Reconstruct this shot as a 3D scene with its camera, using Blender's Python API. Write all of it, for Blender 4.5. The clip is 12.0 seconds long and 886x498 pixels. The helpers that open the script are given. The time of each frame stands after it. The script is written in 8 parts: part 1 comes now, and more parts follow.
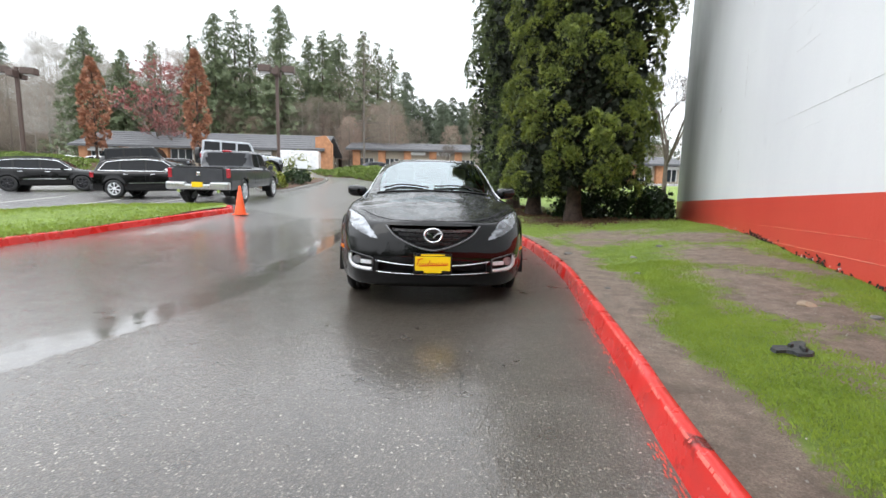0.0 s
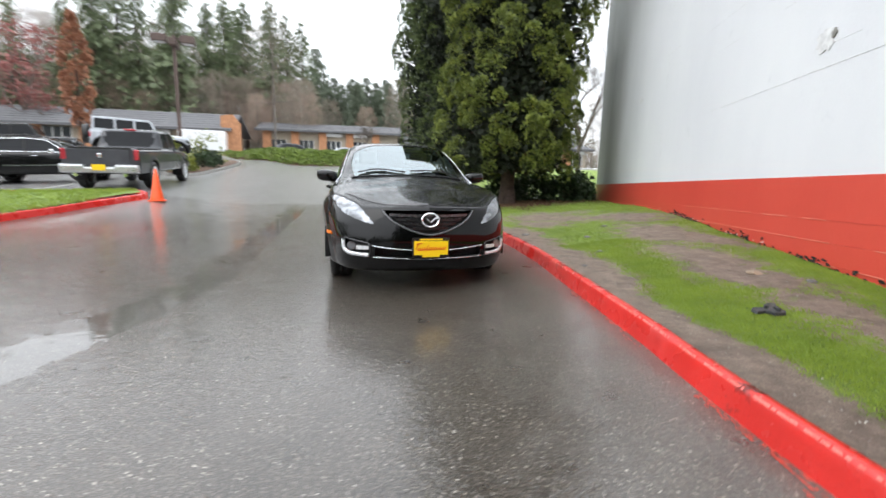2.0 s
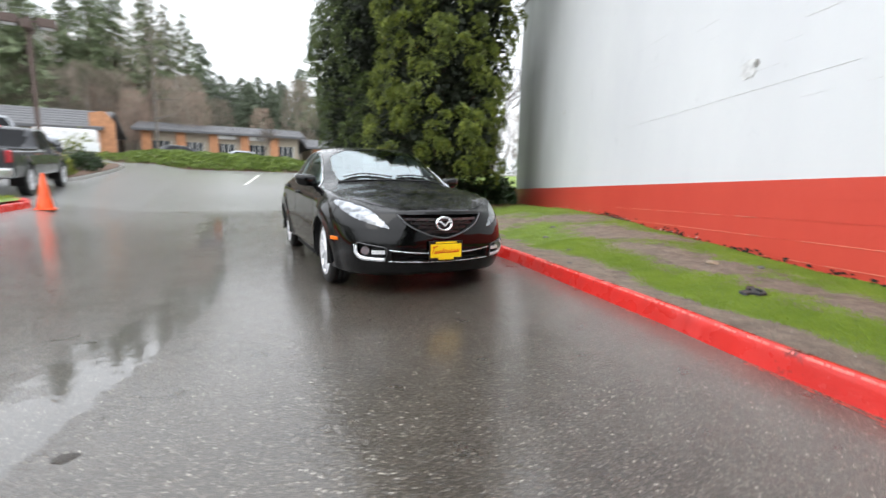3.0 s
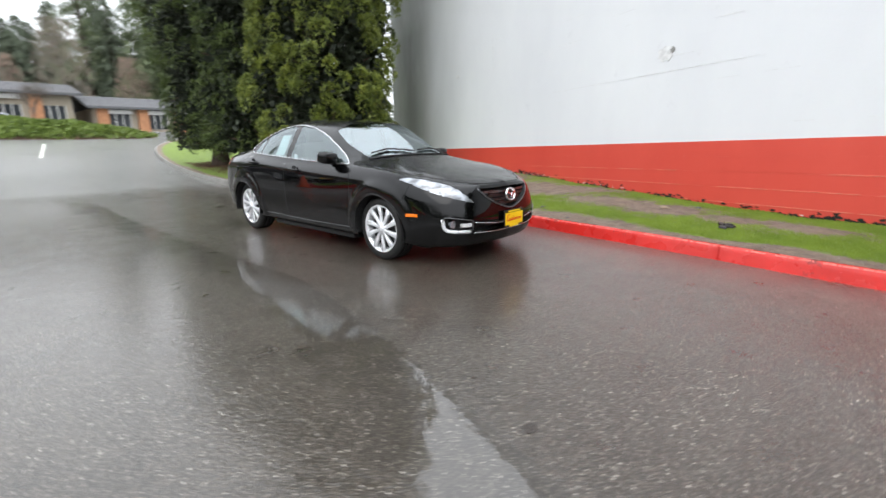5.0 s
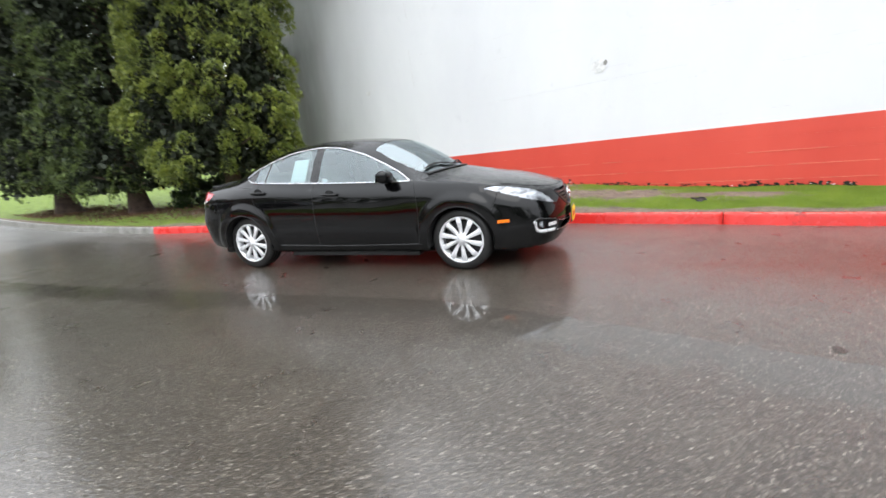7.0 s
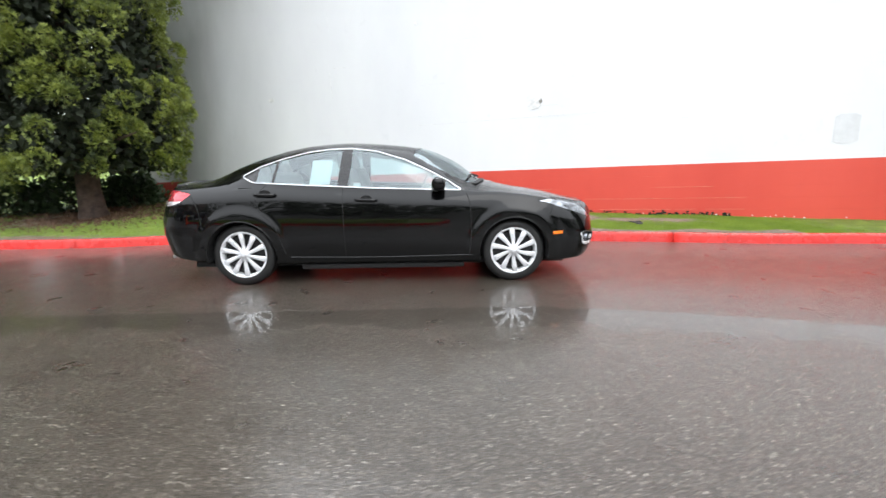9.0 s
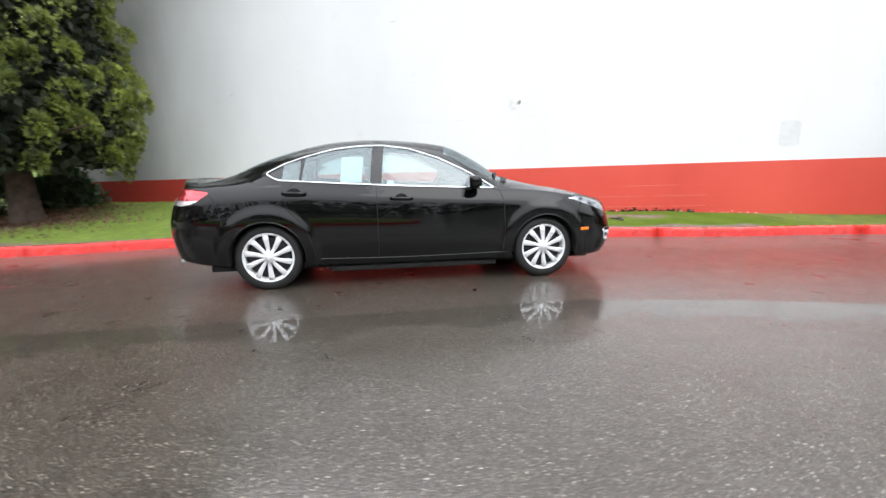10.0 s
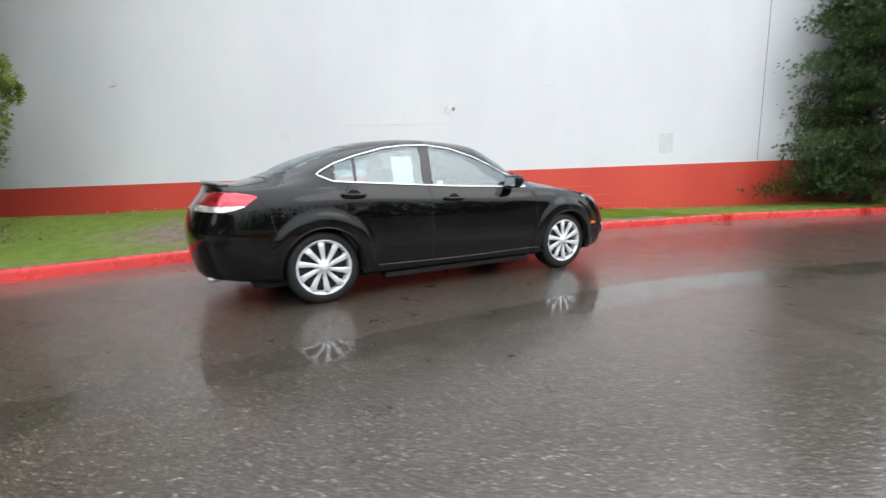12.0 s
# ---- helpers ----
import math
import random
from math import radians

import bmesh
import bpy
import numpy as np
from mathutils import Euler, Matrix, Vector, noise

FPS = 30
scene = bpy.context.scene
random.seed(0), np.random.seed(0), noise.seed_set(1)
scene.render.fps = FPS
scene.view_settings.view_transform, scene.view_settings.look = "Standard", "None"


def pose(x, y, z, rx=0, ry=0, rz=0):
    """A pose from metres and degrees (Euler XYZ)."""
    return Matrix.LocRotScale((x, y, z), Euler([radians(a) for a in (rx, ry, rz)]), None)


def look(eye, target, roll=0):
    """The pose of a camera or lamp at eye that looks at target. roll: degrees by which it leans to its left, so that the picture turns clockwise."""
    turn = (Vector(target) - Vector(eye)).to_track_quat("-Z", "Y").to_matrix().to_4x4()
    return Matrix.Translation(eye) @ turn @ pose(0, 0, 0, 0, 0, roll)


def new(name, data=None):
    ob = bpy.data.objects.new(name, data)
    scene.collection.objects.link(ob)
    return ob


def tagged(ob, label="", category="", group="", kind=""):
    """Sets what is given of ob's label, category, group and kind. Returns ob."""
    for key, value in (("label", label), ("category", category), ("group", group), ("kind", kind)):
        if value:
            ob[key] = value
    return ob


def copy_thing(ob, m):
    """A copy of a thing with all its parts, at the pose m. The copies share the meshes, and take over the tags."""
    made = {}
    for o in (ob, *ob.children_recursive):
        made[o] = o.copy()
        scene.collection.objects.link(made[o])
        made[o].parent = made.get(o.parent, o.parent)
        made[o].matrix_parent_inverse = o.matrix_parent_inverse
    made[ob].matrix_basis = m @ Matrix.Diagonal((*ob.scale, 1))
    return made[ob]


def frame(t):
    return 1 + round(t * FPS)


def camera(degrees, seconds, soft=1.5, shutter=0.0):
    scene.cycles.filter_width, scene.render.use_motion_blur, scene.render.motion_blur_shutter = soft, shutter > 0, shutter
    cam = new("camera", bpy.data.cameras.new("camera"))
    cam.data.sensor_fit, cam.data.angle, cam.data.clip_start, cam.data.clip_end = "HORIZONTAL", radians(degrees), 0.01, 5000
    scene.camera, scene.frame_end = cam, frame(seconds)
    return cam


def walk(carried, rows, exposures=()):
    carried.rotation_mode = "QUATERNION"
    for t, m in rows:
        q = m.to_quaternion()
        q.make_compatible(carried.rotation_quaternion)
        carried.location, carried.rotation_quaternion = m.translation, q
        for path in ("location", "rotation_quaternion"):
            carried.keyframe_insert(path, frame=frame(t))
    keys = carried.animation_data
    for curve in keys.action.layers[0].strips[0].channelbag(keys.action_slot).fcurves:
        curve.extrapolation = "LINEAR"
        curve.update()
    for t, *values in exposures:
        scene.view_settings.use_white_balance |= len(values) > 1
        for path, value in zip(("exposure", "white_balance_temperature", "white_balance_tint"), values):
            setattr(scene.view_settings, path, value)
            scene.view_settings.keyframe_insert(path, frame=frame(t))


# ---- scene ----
cam = camera(88.5, 12.0, shutter=0.75)
PATH = [
    (0, (-0.053, -3.794, 1.035), (0.019, -1.812, 0.781), 1.2),
    (0.5, (-0.045, -3.791, 1.03), (0.023, -1.81, 0.762), 0.9),
    (1, (-0.08, -3.788, 1.022), (0.064, -1.812, 0.745), 1.8),
    (1.5, (-0.326, -3.799, 1.024), (-0.103, -1.832, 0.738), 2.0),
    (2, (-0.757, -3.797, 1.038), (-0.317, -1.872, 0.72), 1.2),
    (2.5, (-1.206, -3.661, 1.037), (-0.616, -1.784, 0.68), 2.0),
    (3, (-1.727, -3.576, 1.012), (-0.873, -1.79, 0.725), 1.2),
    (5, (-3.774, -2.492, 1.176), (-2.332, -1.186, 0.713), -0.8),
    (5.5, (-4.196, -2.066, 1.2), (-2.615, -0.924, 0.758), -3.6),
    (6, (-4.52, -1.558, 1.233), (-2.888, -0.517, 0.729), -6.5),
    (6.5, (-4.828, -1.064, 1.256), (-3.092, -0.16, 0.843), -5.8),
    (7, (-5.14, -0.566, 1.266), (-3.337, 0.181, 0.829), -5.6),
    (9, (-5.485, 1.78, 1.185), (-3.517, 1.76, 0.829), -0.9),
    (9.5, (-5.453, 2.307, 1.145), (-3.492, 2.156, 0.78), -1.5),
    (10, (-5.367, 2.847, 1.174), (-3.427, 2.52, 0.815), -0.6),
    (10.5, (-5.31, 3.358, 1.176), (-3.41, 2.853, 0.811), -0.9),
    (11, (-5.144, 3.834, 1.177), (-3.266, 3.235, 0.841), -0.7),
    (11.5, (-4.997, 4.37, 1.163), (-3.22, 3.52, 0.815), -1.0),
    (12, (-4.702, 4.793, 1.121), (-2.986, 3.822, 0.787), -0.8),
]
walk(cam, [(t, look(eye, target, roll)) for t, eye, target, roll in PATH], exposures=[(0, 0.10), (3, 0.10), (5.5, 0.02), (7, 0.24), (9.5, 0.30), (11.2, 0.14), (12, -0.04)])

# ==== place ====
# ---- light ----
world = bpy.data.worlds.new("overcast_sky")
scene.world = world
world.use_nodes = True
SUN_EL, SUN_AZ = radians(48), radians(235)


def build_world():
    nt = world.node_tree
    nt.nodes.clear()
    out = nt.nodes.new("ShaderNodeOutputWorld")
    bg = nt.nodes.new("ShaderNodeBackground")
    sky = nt.nodes.new("ShaderNodeTexSky")
    sky.sky_type = "NISHITA"
    sky.sun_disc = False
    sky.sun_elevation, sky.sun_rotation = SUN_EL, SUN_AZ
    sky.air_density, sky.dust_density, sky.ozone_density = 1.0, 4.0, 1.0
    grey = nt.nodes.new("ShaderNodeHueSaturation")
    grey.inputs["Saturation"].default_value = 0.18
    cloud = nt.nodes.new("ShaderNodeMix")
    cloud.data_type = "RGBA"
    cloud.inputs["Factor"].default_value = 0.85
    # cloud cover, three times brighter overhead than at the horizon
    at = nt.nodes.new("ShaderNodeTexCoord")
    sep = nt.nodes.new("ShaderNodeSeparateXYZ")
    rise = nt.nodes.new("ShaderNodeMapRange")
    tone = nt.nodes.new("ShaderNodeMix")
    tone.data_type = "RGBA"
    tone.inputs["A"].default_value = (13.7, 14.2, 14.9, 1)
    tone.inputs["B"].default_value = (35.2, 37.0, 39.4, 1)
    nt.links.new(at.outputs["Generated"], sep.inputs[0])
    nt.links.new(sep.outputs["Z"], rise.inputs["Value"])
    nt.links.new(rise.outputs[0], tone.inputs["Factor"])
    nt.links.new(tone.outputs["Result"], cloud.inputs["B"])
    bg.inputs["Strength"].default_value = 0.105
    nt.links.new(sky.outputs[0], grey.inputs["Color"])
    nt.links.new(grey.outputs[0], cloud.inputs["A"])
    nt.links.new(cloud.outputs["Result"], bg.inputs["Color"])
    nt.links.new(bg.outputs[0], out.inputs["Surface"])
    lamp = bpy.data.lights.new("sun", "SUN")
    lamp.energy, lamp.angle, lamp.color = 0.6, radians(40), (1.0, 0.97, 0.93)
    sun = new("sun", lamp)
    way = Vector((math.sin(SUN_AZ) * math.cos(SUN_EL), math.cos(SUN_AZ) * math.cos(SUN_EL), math.sin(SUN_EL)))
    sun.matrix_world = look(way * 50, (0, 0, 0))


build_world()


# ---- materials ----
class Mat:
    """A small wrapper round a node material."""

    def __init__(self, name):
        self.m = bpy.data.materials.new(name)
        self.m.use_nodes = True
        self.nt = self.m.node_tree
        self.b = self.nt.nodes["Principled BSDF"]

    def node(self, kind, **vals):
        n = self.nt.nodes.new(kind)
        for k, v in vals.items():
            n.inputs[k].default_value = v
        return n

    def link(self, a, b):
        self.nt.links.new(a, b)
        return self

    def set(self, **vals):
        for k, v in vals.items():
            k = k.replace("_", " ")
            self.b.inputs[k].default_value = (*v, 1) if isinstance(v, tuple) and len(v) == 3 else v
        return self

    def coords(self, kind="Object"):
        return self.node("ShaderNodeTexCoord").outputs[kind]

    def pos(self):
        return self.node("ShaderNodeNewGeometry").outputs["Position"]

    def noise(self, scale, detail=4.0, rough=0.55, vec=None, stretch=None):
        n = self.node("ShaderNodeTexNoise", Scale=scale, Detail=detail, Roughness=rough)
        v = vec if vec is not None else self.pos()
        if stretch:
            mp = self.node("ShaderNodeMapping", Scale=stretch)
            self.link(v, mp.inputs["Vector"])
            v = mp.outputs[0]
        self.link(v, n.inputs["Vector"])
        return n.outputs["Fac"]

    def ramp(self, fac, lo, hi, a, b):
        """Maps fac from lo..hi to the colours or values a..b."""
        r = self.node("ShaderNodeMapRange")
        r.inputs["From Min"].default_value, r.inputs["From Max"].default_value = lo, hi
        self.link(fac, r.inputs["Value"])
        if not isinstance(a, tuple):
            r.inputs["To Min"].default_value, r.inputs["To Max"].default_value = a, b
            return r.outputs["Result"]
        return self.mix(r.outputs["Result"], a, b)

    def mix(self, fac, a, b):
        n = self.node("ShaderNodeMix")
        n.data_type = "RGBA"
        if isinstance(fac, (int, float)):
            n.inputs["Factor"].default_value = fac
        else:
            self.link(fac, n.inputs["Factor"])
        for v, k in ((a, "A"), (b, "B")):
            if isinstance(v, tuple):
                n.inputs[k].default_value = (*v[:3], 1)
            else:
                self.link(v, n.inputs[k])
        return n.outputs["Result"]

    def math(self, op, a, b=0.0, clamp=False):
        n = self.node("ShaderNodeMath")
        n.operation, n.use_clamp = op, clamp
        for i, v in enumerate((a, b)):
            if isinstance(v, (int, float)):
                n.inputs[i].default_value = v
            else:
                self.link(v, n.inputs[i])
        return n.outputs[0]

    def island(self):
        return self.node("ShaderNodeNewGeometry").outputs["Random Per Island"]

    def bump(self, fac, strength, distance=0.01, then=None):
        n = self.node("ShaderNodeBump", Strength=strength, Distance=distance)
        self.link(fac, n.inputs["Height"])
        if then is not None:
            self.link(then, n.inputs["Normal"])
        self.link(n.outputs[0], self.b.inputs["Normal"])
        return n.outputs[0]

    def color(self, sock):
        self.link(sock, self.b.inputs["Base Color"])
        return self

    def rough(self, sock):
        self.link(sock, self.b.inputs["Roughness"])
        return self


def plain(name, rgb, rough=0.5, metal=0.0, var=0.25, scale=6.0, bump=0.0, **more):
    """A surface with a little variation in tone and gloss."""
    m = Mat(name).set(Metallic=metal, Roughness=rough, **more)
    f = m.noise(scale, 5)
    m.color(m.ramp(f, 0.3, 0.7, tuple(c * (1 - var) for c in rgb), tuple(min(1, c * (1 + var)) for c in rgb)))
    g = m.noise(scale * 7, 3)
    m.rough(m.ramp(g, 0.3, 0.7, max(0.0, rough * 0.8), min(1, rough * 1.2)))
    if bump:
        m.bump(g, bump, 0.01)
    return m.m


def leafy(name, dark, light, rough=0.5):
    m = Mat(name).set(Roughness=rough)
    r = m.island()
    big = m.noise(2.8, 2)
    f = m.math("MULTIPLY_ADD", r, 0.34)
    m.nt.nodes[-1].inputs[2].default_value = 0.0
    f = m.math("ADD", f, m.ramp(big, 0.32, 0.68, 0.0, 0.60), clamp=True)
    m.color(m.mix(f, dark, light))
    return m.m


def asphalt_mat():
    m = Mat("wet_asphalt").set(IOR=1.38, Coat_IOR=1.60, Specular_IOR_Level=0.28)
    pos = m.pos()
    big = m.noise(0.35, 4, vec=pos)
    mid = m.noise(3.0, 5, vec=pos)
    fine = m.noise(170, 3, 0.7, vec=pos)
    warp = m.node("ShaderNodeTexNoise", Scale=60.0, Detail=2.0)
    m.link(pos, warp.inputs["Vector"])
    bent = m.node("ShaderNodeMix")
    bent.data_type = "RGBA"
    bent.blend_type = "LINEAR_LIGHT"
    bent.inputs["Factor"].default_value = 0.012
    m.link(pos, bent.inputs["A"])
    m.link(warp.outputs["Color"], bent.inputs["B"])
    v = m.node("ShaderNodeTexVoronoi", Scale=98.0)
    m.link(bent.outputs["Result"], v.inputs["Vector"])
    sep = m.node("ShaderNodeSeparateColor")
    m.link(v.outputs["Color"], sep.inputs[0])
    # stones of many tones set in dark binder
    base = m.ramp(mid, 0.25, 0.75, (0.022, 0.0175, 0.0135), (0.052, 0.043, 0.034))
    base = m.mix(m.ramp(big, 0.4, 0.65, 0.0, 0.5), base, (0.054, 0.044, 0.035))
    near = m.ramp(v.outputs["Distance"], 0.25, 0.55, 1.0, 0.0)
    tone = m.ramp(sep.outputs[0], 0.1, 1.0, 0.0, 0.95)
    col = m.mix(m.math("MULTIPLY", near, tone), base, (0.178, 0.152, 0.122))
    bright = m.math("MULTIPLY", m.ramp(sep.outputs[1], 0.93, 0.99, 0.0, 0.8), near)
    col = m.mix(bright, col, (0.38, 0.34, 0.28))
    where = m.node("ShaderNodeSeparateXYZ")
    m.link(pos, where.inputs[0])
    edge = m.math("ADD", where.outputs["Y"], m.math("MULTIPLY", m.noise(0.8, 3, vec=pos), 0.9))
    seam = m.node("ShaderNodeAttribute")
    seam.attribute_name = "seam"
    # older far drive and lane beyond the seam, colour paled partly for sky sheen
    lane_sheen = m.math("MULTIPLY", m.ramp(seam.outputs["Fac"], 0.3, 0.7, 0.0, 0.6), m.ramp(edge, 6.5, 9.5, 0.0, 1.0))
    old = m.math("MAXIMUM", m.ramp(edge, 10.2, 11.6, 0.0, 1.0), lane_sheen)
    col = m.mix(m.math("MULTIPLY", old, 0.75), col, m.ramp(mid, 0.25, 0.75, (0.19, 0.188, 0.182), (0.29, 0.286, 0.278)))
    coarse = m.node("ShaderNodeTexVoronoi", Scale=51.0)
    m.link(bent.outputs["Result"], coarse.inputs["Vector"])
    csep = m.node("ShaderNodeSeparateColor")
    m.link(coarse.outputs["Color"], csep.inputs[0])
    # pale chips, their colour brightened to stand in for wet glints
    chip_glint = m.math("MULTIPLY", m.ramp(csep.outputs[0], 0.70, 0.90, 0.0, 1.0), m.ramp(coarse.outputs["Distance"], 0.16, 0.30, 1.0, 0.0))
    col = m.mix(m.math("MULTIPLY", chip_glint, m.ramp(mid, 0.3, 0.7, 0.5, 0.95)), col, (0.54, 0.49, 0.42))
    # a coarser, drier strip runs along the lawn's kerb
    strip = m.node("ShaderNodeAttribute")
    strip.attribute_name = "verge"
    zone = m.ramp(m.math("ADD", strip.outputs["Fac"], m.ramp(m.noise(1.6, 4, 0.6, vec=pos), 0.3, 0.7, -0.25, 0.25)), 0.55, 1.05, 1.0, 0.0)
    col = m.mix(m.math("MULTIPLY", zone, 0.2), col, m.ramp(mid, 0.25, 0.75, (0.15, 0.14, 0.125), (0.30, 0.285, 0.26)))
    # a shallow seam that holds water, with one crisp bank, and broad standing films
    along = m.node("ShaderNodeAttribute")
    along.attribute_name = "along"
    bank = m.ramp(m.math("ADD", seam.outputs["Fac"], m.ramp(m.noise(8, 4, 0.7, vec=pos), 0.3, 0.7, -0.05, 0.05)), 0.0, 0.03, 0.0, 1.0)
    shore = m.ramp(m.math("ADD", seam.outputs["Fac"], m.ramp(m.noise(2.4, 5, 0.65, vec=pos), 0.3, 0.7, -0.22, 0.22)), 0.34, 0.56, 1.0, 0.0)
    pool = m.math("MULTIPLY", m.math("MULTIPLY", bank, shore), along.outputs["Fac"])
    film = m.ramp(m.noise(0.42, 3, 0.5, vec=pos, stretch=(1.0, 0.5, 1.0)), 0.46, 0.72, 0.0, 0.32)
    wet = m.math("MAXIMUM", pool, m.math("MULTIPLY", film, m.ramp(old, 0.0, 1.0, 1.0, 0.5)))
    m.color(m.mix(m.math("MULTIPLY", wet, 0.35), col, (0.020, 0.018, 0.016)))
    r = m.ramp(mid, 0.3, 0.7, 0.26, 0.38)
    m.rough(m.math("ADD", r, m.math("MULTIPLY", old, 0.08)))
    m.link(m.math("MULTIPLY", m.ramp(wet, 0.0, 0.8, 0.82, 1.0), m.ramp(zone, 0.0, 1.0, 1.0, 0.8)), m.b.inputs["Coat Weight"])
    dull = m.math("MULTIPLY", m.math("MAXIMUM", m.math("MAXIMUM", old, m.ramp(edge, 4.0, 8.0, 0.0, 0.6)), m.math("MULTIPLY", zone, 0.6)), 0.10)
    dull = m.math("MULTIPLY", dull, m.ramp(wet, 0.3, 0.9, 1.0, 0.0))
    m.link(m.math("ADD", m.ramp(wet, 0.0, 0.9, 0.06, 0.02), dull), m.b.inputs["Coat Roughness"])
    # the film rides over the stones, so its sheen breaks up into short glints
    stone = m.math("MULTIPLY", m.ramp(csep.outputs[1], 0.50, 0.75, 0.0, 1.0), m.ramp(coarse.outputs["Distance"], 0.0, 0.55, 1.0, 0.0))
    ride = m.math("ADD", m.math("MULTIPLY", m.noise(23, 4, 0.62, vec=pos), 1.0), m.math("MULTIPLY", stone, 0.50))
    film_bump = m.node("ShaderNodeBump", Distance=0.0045)
    m.link(ride, film_bump.inputs["Height"])
    m.link(m.math("MULTIPLY", m.ramp(wet, 0.0, 0.9, 1.0, 0.05), m.ramp(zone, 0.0, 1.0, 0.58, 0.85)), film_bump.inputs["Strength"])
    swell = m.node("ShaderNodeBump", Strength=0.10, Distance=0.008)
    m.link(m.noise(12, 2, vec=pos), swell.inputs["Height"])
    m.link(film_bump.outputs[0], swell.inputs["Normal"])
    m.link(swell.outputs[0], m.b.inputs["Coat Normal"])
    h = m.math("ADD", m.math("MULTIPLY", v.outputs["Distance"], -0.9), m.math("MULTIPLY", fine, 0.5))
    n = m.node("ShaderNodeBump", Distance=0.005)
    m.link(h, n.inputs["Height"])
    m.link(m.ramp(wet, 0.1, 0.85, 0.9, 0.25), n.inputs["Strength"])
    m.link(n.outputs[0], m.b.inputs["Normal"])
    return m.m


def dirt_grass_mat():
    """Soil under turf; the mesh says where it is bare."""
    m = Mat("turf_and_soil").set(Roughness=0.75)
    att = m.node("ShaderNodeAttribute")
    att.attribute_name = "bare"
    f = m.math("ADD", att.outputs["Fac"], m.ramp(m.noise(7, 6, 0.65), 0.25, 0.75, -0.5, 0.5), clamp=True)
    f = m.ramp(f, 0.35, 0.65, 0.0, 1.0)
    soil = m.mix(m.ramp(m.noise(120, 4, 0.75), 0.35, 0.65, 0.0, 0.75), m.ramp(m.noise(6, 6, 0.75), 0.35, 0.65, (0.17, 0.125, 0.094), (0.40, 0.31, 0.24)), (0.09, 0.062, 0.045))
    turf = m.ramp(m.noise(6, 5), 0.3, 0.7, (0.10, 0.155, 0.018), (0.21, 0.30, 0.034))
    m.color(m.mix(f, turf, soil))
    m.bump(m.noise(55, 6, 0.75), 1.0, 0.04)
    return m.m


def kerb_mat(name, paint):
    """Concrete kerb; paint: the colour of its worn coat, or None."""
    m = Mat(name).set(Roughness=0.35)
    concrete = m.ramp(m.noise(9, 6), 0.3, 0.7, (0.16, 0.155, 0.145), (0.30, 0.29, 0.27))
    if paint:
        worn = m.ramp(m.noise(5.5, 6, 0.7), 0.66, 0.72, 0.0, 0.9)
        scuff = m.ramp(m.noise(2.3, 5, 0.75), 0.62, 0.70, 0.0, 0.85)
        red = m.ramp(m.noise(3, 4), 0.3, 0.7, tuple(c * 0.82 for c in paint), paint)
        col = m.mix(scuff, red, (0.03, 0.015, 0.012))
        m.color(m.mix(m.math("MULTIPLY", worn, 0.45), col, concrete))
        m.rough(m.ramp(m.noise(4, 4), 0.3, 0.7, 0.16, 0.42))
    else:
        m.color(m.mix(m.ramp(m.noise(2, 5), 0.45, 0.7, 0.0, 0.6), concrete, (0.07, 0.075, 0.05)))
    m.bump(m.noise(45, 4, 0.7), 0.35, 0.008)
    return m.m


def wall_mat(name, low, high, rough, grey_end=False, dark_end=False):
    """Painted block work with faint trowel marks and dirt."""
    m = Mat(name).set(Roughness=rough)
    f = m.noise(0.6, 5, stretch=(1, 1, 0.5))
    col = m.ramp(f, 0.3, 0.7, low, high)
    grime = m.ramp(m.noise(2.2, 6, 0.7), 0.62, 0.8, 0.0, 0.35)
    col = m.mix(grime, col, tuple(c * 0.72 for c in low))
    if grey_end:
        sep = m.node("ShaderNodeSeparateXYZ")
        m.link(m.pos(), sep.inputs[0])
        # greyer towards the far end, in uneven patches
        far = m.math("MULTIPLY", m.ramp(sep.outputs["Y"], 5.2, 8.8, 0.0, 0.62), m.ramp(sep.outputs["Y"], 9.2, 10.2, 1.0, 0.55))
        patchy = m.ramp(m.noise(0.8, 5, 0.6, stretch=(1, 1, 0.35)), 0.25, 0.6, 0.45, 1.0)
        col = m.mix(m.math("MULTIPLY", far, patchy), col, (0.30, 0.31, 0.30))
        # a darker soft band near the end, fading towards the top
        run = m.math("MULTIPLY", m.ramp(sep.outputs["Y"], 7.0, 8.5, 0.0, 1.0), m.ramp(sep.outputs["Y"], 8.8, 9.9, 1.0, 0.15))
        run = m.math("MULTIPLY", run, m.ramp(sep.outputs["Z"], 4.4, 5.6, 0.75, 0.0))
        col = m.mix(m.math("MULTIPLY", run, patchy), col, (0.16, 0.165, 0.15))
    if dark_end:
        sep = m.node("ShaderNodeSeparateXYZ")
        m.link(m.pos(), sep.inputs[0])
        # darker red towards the far end, with an uneven edge
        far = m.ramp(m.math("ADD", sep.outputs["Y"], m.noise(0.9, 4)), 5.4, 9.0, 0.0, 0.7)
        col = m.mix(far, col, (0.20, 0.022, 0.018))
    m.color(col)
    m.bump(m.noise(26, 5, 0.65), 0.22, 0.01)
    return m.m


